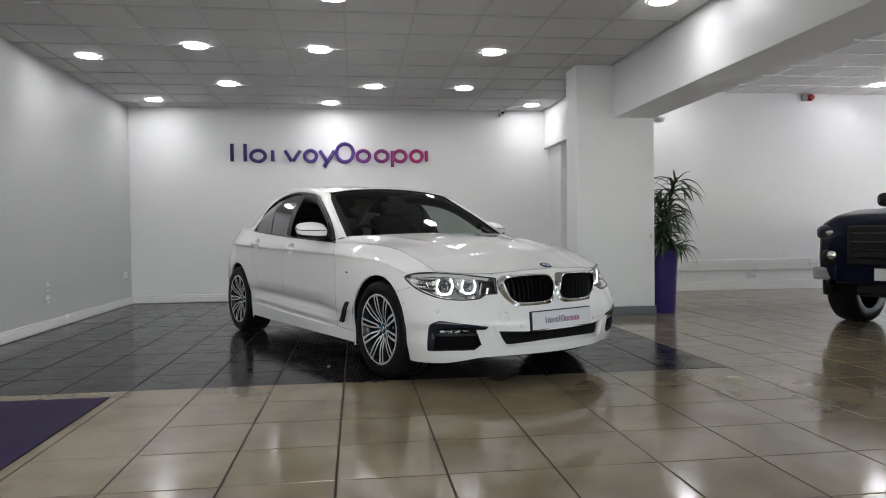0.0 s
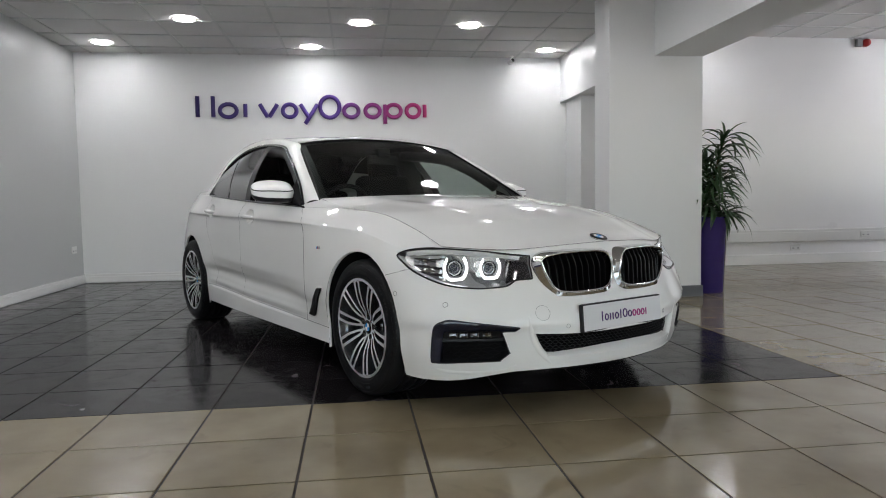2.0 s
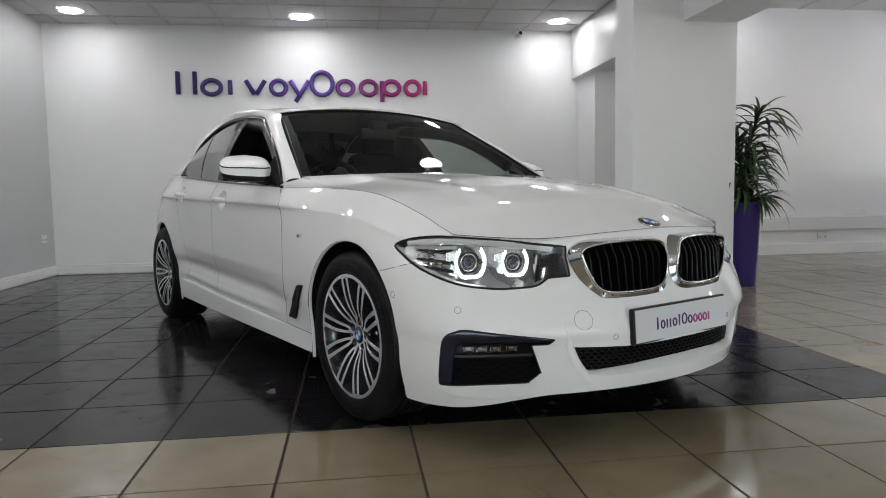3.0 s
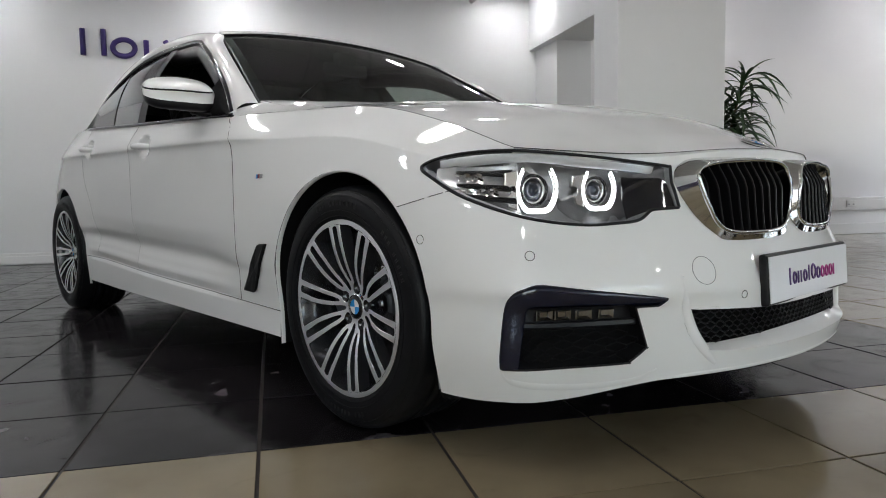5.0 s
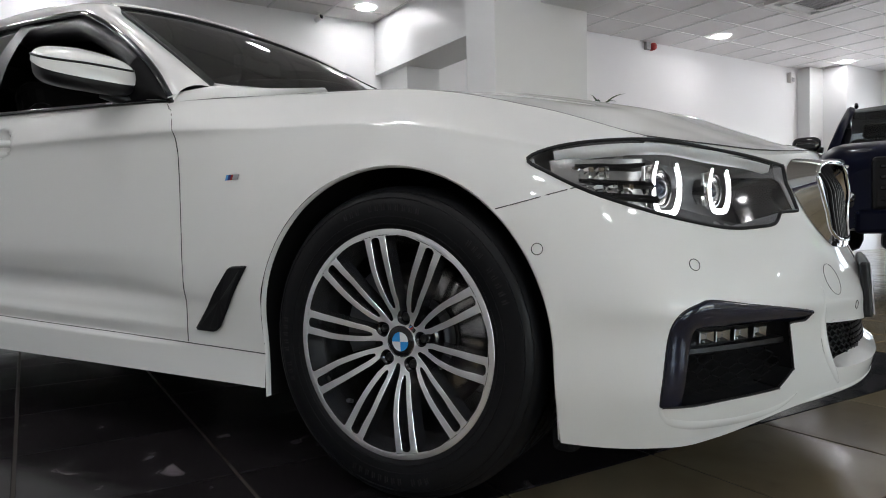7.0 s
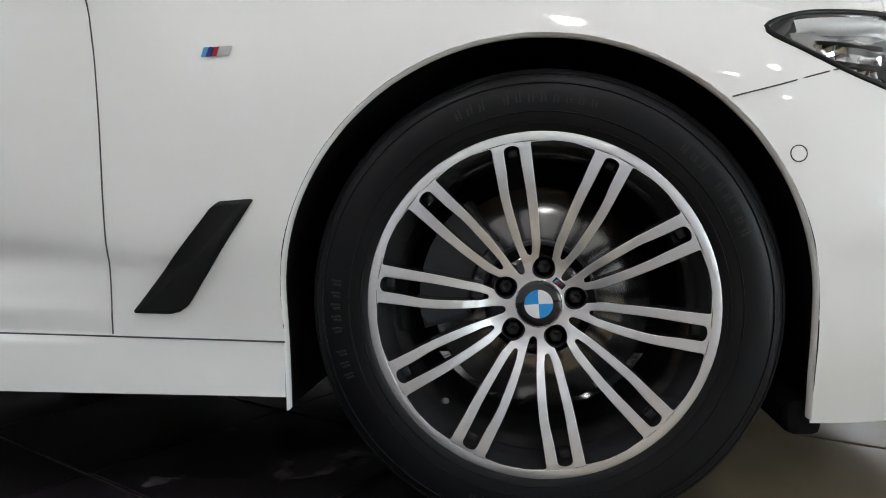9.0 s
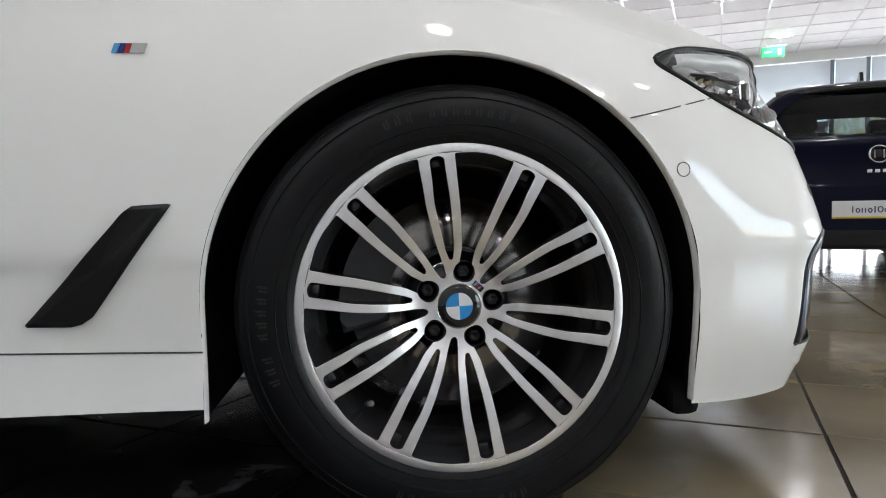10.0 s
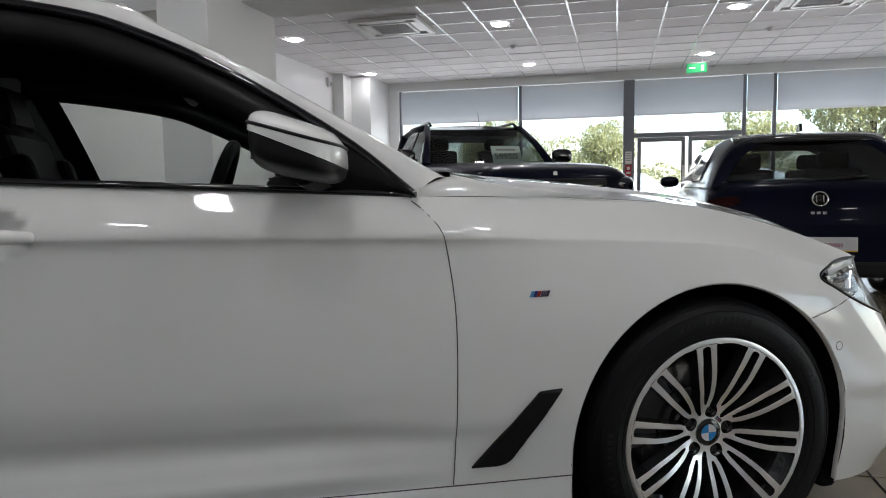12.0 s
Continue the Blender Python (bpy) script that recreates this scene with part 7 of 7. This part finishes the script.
def surface_slab(line, half, thick):
    """A bowed slab across the car along a short side profile of (along, up)."""
    bm = bmesh.new()
    rows = []
    for x, z in line:
        rows.append([bm.verts.new((x + 0.10 * (k / 8 - 1) ** 2 * (1 if x < 0.5 else 0.4), half * (k / 8 - 1), z - 0.02 * (k / 8 - 1) ** 4)) for k in range(17)])
    for a, b in zip(rows, rows[1:]):
        for k in range(16):
            bm.faces.new((a[k], a[k + 1], b[k + 1], b[k])).smooth = True
    bmesh.ops.recalc_face_normals(bm, faces=bm.faces)
    bmesh.ops.solidify(bm, geom=list(bm.faces), thickness=thick)
    return bm


def greenhouse(g, paint):
    """Rounded upper body of a hatchback with its windows let in."""
    stations = spline([(.15, .745, .565), (.19, .775, .60), (.40, .795, .625), (1.0, .80, .63), (1.6, .80, .625), (2.1, .79, .60), (2.5, .77, .575)], 4)
    shape = spline([(1.285, .62, 0), (1.31, .60, 0), (1.34, .42, 0), (1.372, .15, 0), (1.375, 0, 0), (1.35, -.55, 0), (1.30, -1.35, 0)], 4)
    zb = 0.90

    def spot(i, a, out=0.0):
        (x0, wb, wr), (zr, lean, _) = stations[i], shape[i]
        c, d = math.cos(a), math.sin(a)
        z = zb + (zr - zb) * abs(d) ** 0.62
        k = (z - zb) / (zr - zb)
        w = (wb + (wr - wb) * k) * math.copysign(abs(c) ** 0.30, c)
        return Vector((x0 + lean * (z - zb), w + math.copysign(out, c), z + out * 0.5))

    bm = bmesh.new()
    rings = [[bm.verts.new(spot(i, math.pi * k / 32)) for k in range(33)] for i in range(len(stations))]
    for a, b in zip(rings, rings[1:]):
        for k in range(32):
            bm.faces.new((a[k], a[k + 1], b[k + 1], b[k])).smooth = True
    ends = [bm.faces.new(rings[0]), bm.faces.new(rings[-1][::-1])]
    bmesh.ops.recalc_face_normals(bm, faces=bm.faces)
    bmesh.ops.inset_individual(bm, faces=ends, thickness=0.07)
    bmesh.ops.delete(bm, geom=ends, context="FACES_ONLY")
    part("upper_body", bm, paint, g)
    def front(s, t):
        u = 2 * s - 1
        z = 0.93 + 0.35 * t
        return Vector((2.505 - 1.30 * (z - zb), u * (0.71 - 0.36 * (z - zb)), z))
    surface("front_window", front, 12, 8, M_CARGLASS, g, "windscreen")
    for x in (1.05, 1.75):
        for y in (-0.36, 0.36):
            part("headrest", boxes((x - 0.05, y - 0.13, 1.04, x + 0.05, y + 0.13, 1.2), bevel=0.04), M_SEAT, g, "dark headrest")
            part("seat_back", boxes((x - 0.06, y - 0.23, 0.94, x + 0.06, y + 0.23, 1.05), bevel=0.04), M_SEAT, g, "dark seat back")
    # rear window with rounded corners, bowed round the tailgate
    def rear(s, t):
        u, v = 2 * s - 1, t
        half = (0.70 - 0.15 * v) * (1 - 0.10 * max(0, abs(2 * v - 1) - 0.75) * 4)
        z = 0.945 + 0.305 * v - 0.01 * u * u
        return Vector((0.137 + 0.62 * (z - zb) + 0.035 * u**4, u * half, z))
    surface("rear_window", rear, 24, 12, M_CARTINT, g, "dark tinted rear window")
    for s in (-1, 1):
        for x0, x1 in ((.78, 1.42), (1.50, 2.30)):
            def side_pane(u, v, x0=x0, x1=x1, s=s):
                x = x0 + (x1 - x0) * u - 0.25 * v * (0.0 if x1 < 2 else u)
                z = 0.965 + v * (0.30 - (0.04 if x1 > 2 else 0.0) * u)
                return Vector((x, s * (0.806 - 0.155 * (z - zb) / 0.45 - 0.03 * v * v + 0.004), z))
            surface("side_window", side_pane, 10, 8, M_WINDOW_DARK, g, "dark side window", flip=s < 0)
        part("window_trim", sweep(bmesh.new(), [(.6, s * .805, .955), (1.6, s * .806, .955), (2.4, s * .795, .945)], 0.007, 6), M_CHROME, g)


def hatchback():
    g = thing("hatchback_car", pose(4.28, -1.17, 0, 0, 0, 0), "dark blue hatchback car parked with its tailgate towards the display bay", "car", "parked showroom cars")
    rows = dense([(0.0, .70, .26, .55, .60, .60), (0.05, .79, .24, .70, .80, .66), (.14, .825, .22, .84, .93, .66), (.5, .84, .21, .87, .955, .68), (1.2, .845, .19, .88, .96, .70), (2.2, .845, .18, .87, .95, .70), (2.9, .84, .18, .85, .93, .70), (3.5, .82, .19, .79, .85, .62), (3.9, .76, .2, .66, .72, .55), (4.05, .6, .24, .5, .55, .45)])
    skin_car(g, rows, M_BLUECAR)
    greenhouse(g, M_BLUECAR)
    part("roof_spoiler", surface_slab([(.315, 1.275), (.40, 1.318), (.55, 1.338)], .56, .035), M_GLOSSBLACK, g, "gloss black roof spoiler")
    for s in (-1, 1):
        part("mirror", turned(blob((0, 0, 0), (0.07, 0.1, 0.06), 2.6), pose(2.35, s * 0.93, 0.96)), M_BLUECAR, g)
        tl = bmesh.new()
        outline_ = [(0.56, .775), (0.58, .825), (0.66, .83), (0.80, .80), (0.815, .74), (0.66, .745)]
        vs = [tl.verts.new((0.018 + 0.16 * max(0, a - 0.62) ** 1.0 + (b - .74) * 0.3, s * a, b)) for a, b in outline_]
        tl.faces.new(vs)
        bmesh.ops.solidify(tl, geom=list(tl.faces), thickness=0.03)
        part("tail_light", tl, M_TAIL, g, "dark red tail light")
        plain_wheel(g, .72, .835, .31, .21, 10, s)
        plain_wheel(g, 3.25, .835, .31, .21, 10, s)
        part("bumper_reflector", boxes((-0.012, s * 0.45, 0.43, 0.02, s * 0.7, 0.445)), M_TAIL, g)
    part("boot_crease", boxes((0.018, -0.62, 0.575, 0.07, 0.62, 0.583)), M_GLOSSBLACK, g)
    part("diffuser", boxes((-0.012, -0.70, 0.2, 0.2, 0.70, 0.33), (0.05, -0.79, 0.2, 0.3, 0.79, 0.32), bevel=0.03), M_BLACK, g, "black lower bumper")
    part("exhaust", turned(lathe(bmesh.new(), [(0.035, 0), (0.035, 0.09), (0.03, 0.09), (0.03, 0.02), (0.0005, 0.02)], 20), pose(0.08, 0.5, 0.2, 0, -90, 0)), M_CHROME, g)
    badge = part("badge", turned(lathe(bmesh.new(), [(0.052, 0), (0.052, 0.006), (0.0005, 0.006)], 32), pose(0.035, 0, 0.80, 0, -78, 0)), M_GLOSSBLACK, g, "round dark badge with a chrome ring")
    part("badge_ring", turned(lathe(bmesh.new(), [(0.050, 0.004), (0.050, 0.011), (0.059, 0.011), (0.059, 0.004)], 32, close=True), pose(0.035, 0, 0.80, 0, -78, 0)), M_CHROME, badge)
    part("badge_stroke", turned(boxes((-0.028, -0.030, 0.006, 0.028, -0.020, 0.010), (-0.028, 0.020, 0.006, 0.028, 0.030, 0.010), bevel=0.002), pose(0.035, 0, 0.80, 0, -78, 0)), M_CHROME, badge)
    for k in range(3):
        part("letter_bar", boxes((0.0, 0.055 - 0.042 * k - 0.014, 0.686, 0.03, 0.055 - 0.042 * k + 0.014, 0.706)), M_CHROME, g)
    show_plate(g, pose(0.0, 0, 0.455, 90, 0, -90) @ pose(0, 0, 0.002, -3, 0, 0), True)
    fin = bmesh.new()
    prism(fin, [(-0.07, 0), (0.06, 0), (0.03, 0.03), (-0.02, 0.06), (-0.045, 0.065)], Matrix.Translation((0.72, 0.012, 1.362)) @ Matrix.Rotation(math.pi / 2, 4, "X"), 0.024)
    part("roof_aerial", fin, M_BLACK, g, "black shark-fin aerial")
    part("wiper", sweep(bmesh.new(), [(0.145, 0.0, 0.945), (0.155, -0.2, 0.965), (0.165, -0.36, 0.975)], 0.007, 6), M_BLACK, g)


hatchback()


def grey_car():
    g = thing("estate_car", pose(7.55, -4.05, 0, 0, 0, 0), "pale silver car with dark windows parked beside the hatchback", "car", "parked showroom cars")
    rows = dense([(0.0, .70, .26, .55, .60, .60), (0.05, .79, .24, .70, .80, .66), (.14, .825, .22, .84, .93, .66), (.5, .84, .21, .87, .955, .68), (1.2, .845, .19, .88, .96, .70), (2.2, .845, .18, .87, .95, .70), (2.9, .84, .18, .85, .93, .70), (3.5, .82, .19, .79, .85, .62), (3.9, .76, .2, .66, .72, .55), (4.05, .6, .24, .5, .55, .45)])
    skin_car(g, rows, M_PALE_CAR)
    greenhouse(g, M_PALE_CAR)
    for s in (-1, 1):
        plain_wheel(g, .72, .835, .31, .21, 10, s)
        plain_wheel(g, 3.25, .835, .31, .21, 10, s)
        part("tail_light", boxes((0.03, s * 0.62, 0.74, 0.12, s * 0.79, 0.84), bevel=0.015), M_TAIL, g, "red tail light")
    part("lower_bumper", boxes((-0.012, -0.66, 0.2, 0.14, 0.66, 0.33), bevel=0.02), M_BLACK, g, "black lower bumper")


grey_car()


def pickup():
    g = thing("pickup_truck", pose(6.08, 1.50, 0, 0, 0, 208), "dark blue double-cab pickup truck with a price board in its windscreen", "car", "parked showroom cars")
    rows = dense([(1.30, .70, .50, .86, .92, .58), (1.24, .80, .46, .98, 1.05, .66), (1.08, .86, .42, 1.04, 1.12, .70), (.6, .90, .42, 1.08, 1.17, .74), (-.3, .905, .42, 1.12, 1.20, .76), (-.75, .905, .42, 1.15, 1.215, .78), (-1.6, .905, .42, 1.16, 1.2, .80), (-2.9, .905, .42, 1.16, 1.19, .80), (-4.2, .90, .46, 1.16, 1.18, .80)])
    skin_car(g, rows, M_BLUECAR)
    surface("roof", lambda s, t: Vector((-1.32 - 1.4 * s, (2 * t - 1) * (.62 + .03 * math.sin(math.pi * s)), 1.690 + .03 * math.sin(math.pi * s) + 0.03 * (1 - (2 * t - 1) ** 2))), 14, 12, M_BLUECAR, g)
    quad_sheet("windscreen", [(-.72, .74, 1.2), (-.72, -.74, 1.2), (-1.32, -.60, 1.675), (-1.32, .60, 1.675)], M_CARGLASS, g, "windscreen", 10, 0.03)
    quad_sheet("rear_window", [(-2.85, -.70, 1.2), (-2.85, .70, 1.2), (-2.72, .60, 1.670), (-2.72, -.60, 1.670)], M_CARTINT, g, "rear cab window", 4)
    for s in (-1, 1):
        part("front_pillar", sweep(bmesh.new(), [(-.66, s * .79, 1.19), (-1.0, s * .70, 1.49), (-1.33, s * .62, 1.690)], [0.05, 0.04, 0.04], 8), M_BLUECAR, g)
        part("rear_pillar", sweep(bmesh.new(), [(-2.86, s * .77, 1.18), (-2.74, s * .63, 1.690)], 0.07, 8), M_BLUECAR, g)
        part("roof_edge", sweep(bmesh.new(), [(-1.33, s * .62, 1.685), (-2.0, s * .65, 1.715), (-2.72, s * .63, 1.690)], 0.04, 8), M_BLUECAR, g)
        part("roof_rail", sweep(bmesh.new(), [(-1.35, s * .57, 1.720), (-1.45, s * .57, 1.765), (-2.55, s * .58, 1.775), (-2.65, s * .58, 1.730)], 0.018, 8), M_GLOSSBLACK, g)
        quad_sheet("side_window", [(-.85, s * .83, 1.2), (-2.75, s * .84, 1.2), (-2.68, s * .66, 1.650), (-1.36, s * .65, 1.660)], M_CARTINT, g, "side window", 6)
        quad_sheet("door_pillar", [(-1.72, s * .845, 1.2), (-1.86, s * .845, 1.2), (-1.84, s * .665, 1.670), (-1.74, s * .665, 1.670)], M_GLOSSBLACK, g)
        part("mirror", turned(blob((0, 0, 0), (0.06, 0.13, 0.085), 3.2), pose(-.86, s * 1.01, 1.31)), M_GLOSSBLACK, g, "black door mirror")
        part("mirror_arm", sweep(bmesh.new(), [(-.84, s * .86, 1.25), (-.85, s * .95, 1.27)], 0.03, 8), M_BLACK, g)
        for ax in (0.38, -3.1):
            arch = []
            for k in range(25):
                a = radians(-15 + 210 * k / 24)
                arch.append((ax + 0.45 * math.cos(a), s * 0.915, 0.42 + 0.45 * math.sin(a)))
            part("wheel_arch", sweep(bmesh.new(), arch, 0.055, 8, up=(0, 1, 0)), M_BLACK, g, "black plastic wheel arch")
            part("arch_well", boxes((ax - 0.43, s * 0.55, 0.3, ax + 0.43, s * 0.912, 0.84), bevel=0.1), M_LINER, g)
            plain_wheel(g, ax, .955, .40, .27, 6, s)
        lamp = part("headlight", turned(blob((0, 0, 0), (0.09, 0.17, 0.075), 3.0), pose(1.17, s * .68, .94, 0, 14, s * -28)), M_LENS, g, "headlight")
        part("headlight_chrome", turned(blob((0, 0, 0), (0.07, 0.11, 0.03), 3.0), pose(1.205, s * .66, .945, 0, 14, s * -28)), M_AMBER, lamp)
        fog = part("fog_recess", turned(blob((0, 0, 0), (0.06, 0.11, 0.075), 3.5), pose(1.25, s * .66, .70, 0, 0, s * -22)), M_BLACK, g)
        part("fog_lamp", turned(lathe(bmesh.new(), [(0.045, 0), (0.045, 0.02), (0.03, 0.03), (0.0005, 0.03)], 20), pose(1.295, s * .66, .72, 0, 90, s * -22)), M_AMBER, fog)
        part("bumper_corner", turned(boxes((-0.12, -0.16, -0.06, 0.06, 0.16, 0.06), bevel=0.025), pose(1.22, s * .70, .54, 0, 0, s * -25)), M_GREY, g, "grey bumper corner")
    part("grille", boxes((1.24, -.52, .62, 1.335, .52, 1.0), bevel=0.03), M_BLACK, g, "black front grille")
    for k in range(4):
        part("grille_bar", boxes((1.325, -.47, .69 + .075 * k, 1.352, .47, .715 + .075 * k), bevel=0.006), M_GLOSSBLACK, g)
    part("grille_badge", boxes((1.353, -.10, .915, 1.36, .10, .935)), M_CHROME, g, "chrome badge bar")
    part("bonnet_badge", boxes((1.28, -.02, 1.03, 1.305, .02, 1.065)), M_CHROME, g)
    part("front_bumper", boxes((1.18, -.62, .46, 1.365, .62, .63), bevel=0.03), M_BLUECAR, g)
    part("skid_plate", boxes((1.0, -.45, .34, 1.31, .45, .47), bevel=0.04), M_BLACK, g)
    show_plate(g, pose(1.367, 0, .555, 90, 0, 90), False)
    part("headliner", boxes((-2.7, -.6, 1.590, -1.38, .6, 1.670), (-2.82, -.7, 1.15, -2.74, .7, 1.3)), M_INTERIOR, g)
    part("aerial", sweep(bmesh.new(), [(-1.42, 0.1, 1.730), (-1.5, 0.1, 1.910)], [0.006, 0.003], 6), M_BLACK, g)
    part("cabin", boxes((-2.8, -.7, .6, -.85, .7, 1.17)), M_INTERIOR, g)
    for y in (-.38, .38):
        part("seat_back", boxes((-1.75, y - .24, 1.1, -1.62, y + .24, 1.42), bevel=0.05), M_SEAT, g)
        part("headrest", boxes((-1.75, y - .13, 1.42, -1.65, y + .13, 1.58), bevel=0.04), M_SEAT, g)
    bm = boxes((-0.003, -.19, -.13, 0.003, .19, .13))
    board = thing("price_board", pose(6.08, 1.50, 0, 0, 0, 208) @ pose(-.93, .30, 1.33, 0, -32, 0), "pale green price board standing behind the truck windscreen", "price sign")
    part("card", bm, mat("pale_green_card", (0.55, 0.66, 0.6), 0.5, vary=0.03), board)
    cu = bpy.data.curves.new("price", "FONT")
    cu.body, cu.size, cu.align_x, cu.align_y, cu.extrude = "59950", 0.125, "CENTER", "CENTER", 0.001
    tx = new("price_figures", cu)
    tx.parent = board
    tx.matrix_basis = pose(0.0045, -0.015, -0.03, 90, 0, 90)
    cu.materials.append(M_BLACK)
    part("text_bar", boxes((0.0032, -.13, .06, 0.005, .13, .085)), M_GREY, board)


pickup()


# ---- outside the shop window ----
structure("ground", boxes((-300, -300, -0.3, 300, 300, -0.125)), M_ASPHALT, "grey asphalt forecourt reaching to the horizon", "ground")
for k, (x, y, yaw) in enumerate(((17.5, 1.2, 80), (17.0, -1.9, 84), (18.2, 4.6, 86))):
    c = thing("parked_car", pose(x, y, -0.125, 0, 0, yaw), "pale silver-blue car parked outside the shop window", "car", "cars outside")
    rows = dense([(2.1, .6, .25, .55, .62, .5), (1.9, .8, .2, .72, .8, .6), (.9, .88, .18, .88, .98, .65), (.2, .88, .18, .92, 1.30, .60), (-.5, .88, .18, .93, 1.42, .60), (-1.5, .88, .18, .93, 1.36, .58), (-2.0, .82, .22, .9, 1.0, .6), (-2.1, .7, .3, .7, .75, .5)])
    skin_car(c, rows, M_PALE_CAR)
    for s in (-1, 1):
        quad_sheet("side_window", [(.45, s * .875, .98), (-1.4, s * .875, .98), (-1.2, s * .70, 1.30), (-.1, s * .70, 1.32)], M_WINDOW_DARK, c)
        plain_wheel(c, 1.35, .87, .31, .2, 6, s)
        plain_wheel(c, -1.35, .87, .31, .2, 6, s)


def leafy(bm, centre, radius, n, rng, size=0.16):
    for _ in range(n):
        d = Vector((rng.gauss(0, 1), rng.gauss(0, 1), rng.gauss(0, 1))).normalized() * radius * rng.uniform(0.55, 1.0) ** 0.5
        p = Vector(centre) + Vector((d.x, d.y, d.z * 0.8))
        m = Euler((rng.uniform(0, 6.3), rng.uniform(0, 6.3), rng.uniform(0, 6.3))).to_matrix()
        s = size * rng.uniform(0.6, 1.3)
        bm.faces.new([bm.verts.new(p + m @ Vector(q)) for q in ((-s, 0, 0), (0, -s * 0.5, 0.02), (s, 0, 0), (0, s * 0.5, 0.02))])


def trees():
    rng = random.Random(3)
    for k, (x, y, h) in enumerate(((29, -9.5, 5.0), (31, -14.0, 5.8), (30, -4.6, 4.2), (33, 1.0, 4.0), (34, 6.5, 4.6))):
        t = thing("tree", pose(x, y, -0.125), "leafy sunlit green tree beyond the forecourt", "tree", "trees outside")
        trunk_ = bmesh.new()
        sweep(trunk_, [(0, 0, 0), (0.05, 0.02, h * 0.25), (0.0, 0.1, h * 0.55), (0.1, 0, h * 0.8)], [0.2, 0.16, 0.1, 0.04], 8)
        part("trunk", trunk_, M_STEM, t)
        crown = bmesh.new()
        for q in range(9):
            a = rng.uniform(0, 6.28)
            c = (rng.uniform(0.2, 1.7) * math.cos(a), rng.uniform(0.2, 2.2) * math.sin(a), h * rng.uniform(0.38, 0.95))
            part("limb", sweep(bmesh.new(), [(0.02, 0.05, h * 0.35), (c[0] * 0.6, c[1] * 0.6, c[2] * 0.9), c], [0.07, 0.04, 0.015], 6), M_STEM, t)
            leafy(crown, c, rng.uniform(0.8, 1.35), 760, rng, 0.10)
        part("crown", crown, M_HEDGE, t)
    hedge = bmesh.new()
    for k in range(60):
        y = -20 + 0.62 * k
        leafy(hedge, (27 + rng.uniform(-0.3, 0.3), y, rng.uniform(0.5, 1.3)), 0.8, 170, rng, 0.10)
    tagged(part("hedge", hedge, M_HEDGE), "clipped green hedge along the forecourt edge", "hedge", kind="stuff")


trees()


# ---- floor tiles ----
def tile_mesh(name, material, sx, sy, h=0.01, c=0.0011):
    bm = bmesh.new()
    base = [(-sx, -sy), (sx, -sy), (sx, sy), (-sx, sy)]
    rings = [[bm.verts.new((x, y, -h)) for x, y in base], [bm.verts.new((x, y, -c)) for x, y in base], [bm.verts.new((x - math.copysign(c, x), y - math.copysign(c, y), 0)) for x, y in base]]
    for a, b in zip(rings, rings[1:]):
        for k in range(4):
            bm.faces.new((a[k], a[(k + 1) % 4], b[(k + 1) % 4], b[k]))
    bm.faces.new(rings[-1])
    me = bpy.data.meshes.new(name)
    bm.to_mesh(me)
    bm.free()
    me.materials.append(material)
    return me


def lay_tiles():
    u = 0.45
    beige, dark = tile_mesh("beige_tile", M_BEIGE, 0.2205, 0.2214), tile_mesh("dark_tile", M_DARK, 0.2205, 0.2214)
    floor_light = thing("floor_beige", pose(0, 0, 0), "polished beige stone-look floor tiles with dark joints", "floor", kind="structure")
    floor_dark = thing("floor_black", pose(0, 0, 0), "polished black floor tiles under the display car", "floor", kind="structure")
    rest = bmesh.new()
    for i in range(-8, 29):
        for j in range(-20, 14):
            x, y = (i + 0.5) * u, (j + 0.5) * u
            if x - u / 2 < XL - 0.3 or (y > 5.72 and x > 3.5) or (y > YB and x < 3.5):
                continue
            black = j >= 0 and i < 6
            near = (x < 5.85 and -4.95 < y < 0) or (2.7 < x < 5.5 and 0 < y < 5.4)
            place = Matrix.Translation((x, y, random.uniform(-0.0006, 0.0006))) @ Euler((random.gauss(0, 0.0012), random.gauss(0, 0.0012), 0)).to_matrix().to_4x4()
            if black or near:
                ob = new("tile", dark if black else beige)
                ob.parent = floor_dark if black else floor_light
                ob.matrix_basis = place
            else:
                sx, sy = 0.2205, 0.2214
                low = [rest.verts.new(place @ Vector((a * sx, b * sy, -0.008))) for a, b in ((-1, -1), (1, -1), (1, 1), (-1, 1))]
                top = [rest.verts.new(place @ Vector((a * sx, b * sy, 0))) for a, b in ((-1, -1), (1, -1), (1, 1), (-1, 1))]
                rest.faces.new(top)
                for k in range(4):
                    rest.faces.new((low[k], low[(k + 1) % 4], top[(k + 1) % 4], top[k]))
    ob = part("far_tiles", rest, M_BEIGE, floor_light)
    ob["kind"] = "stuff"


lay_tiles()
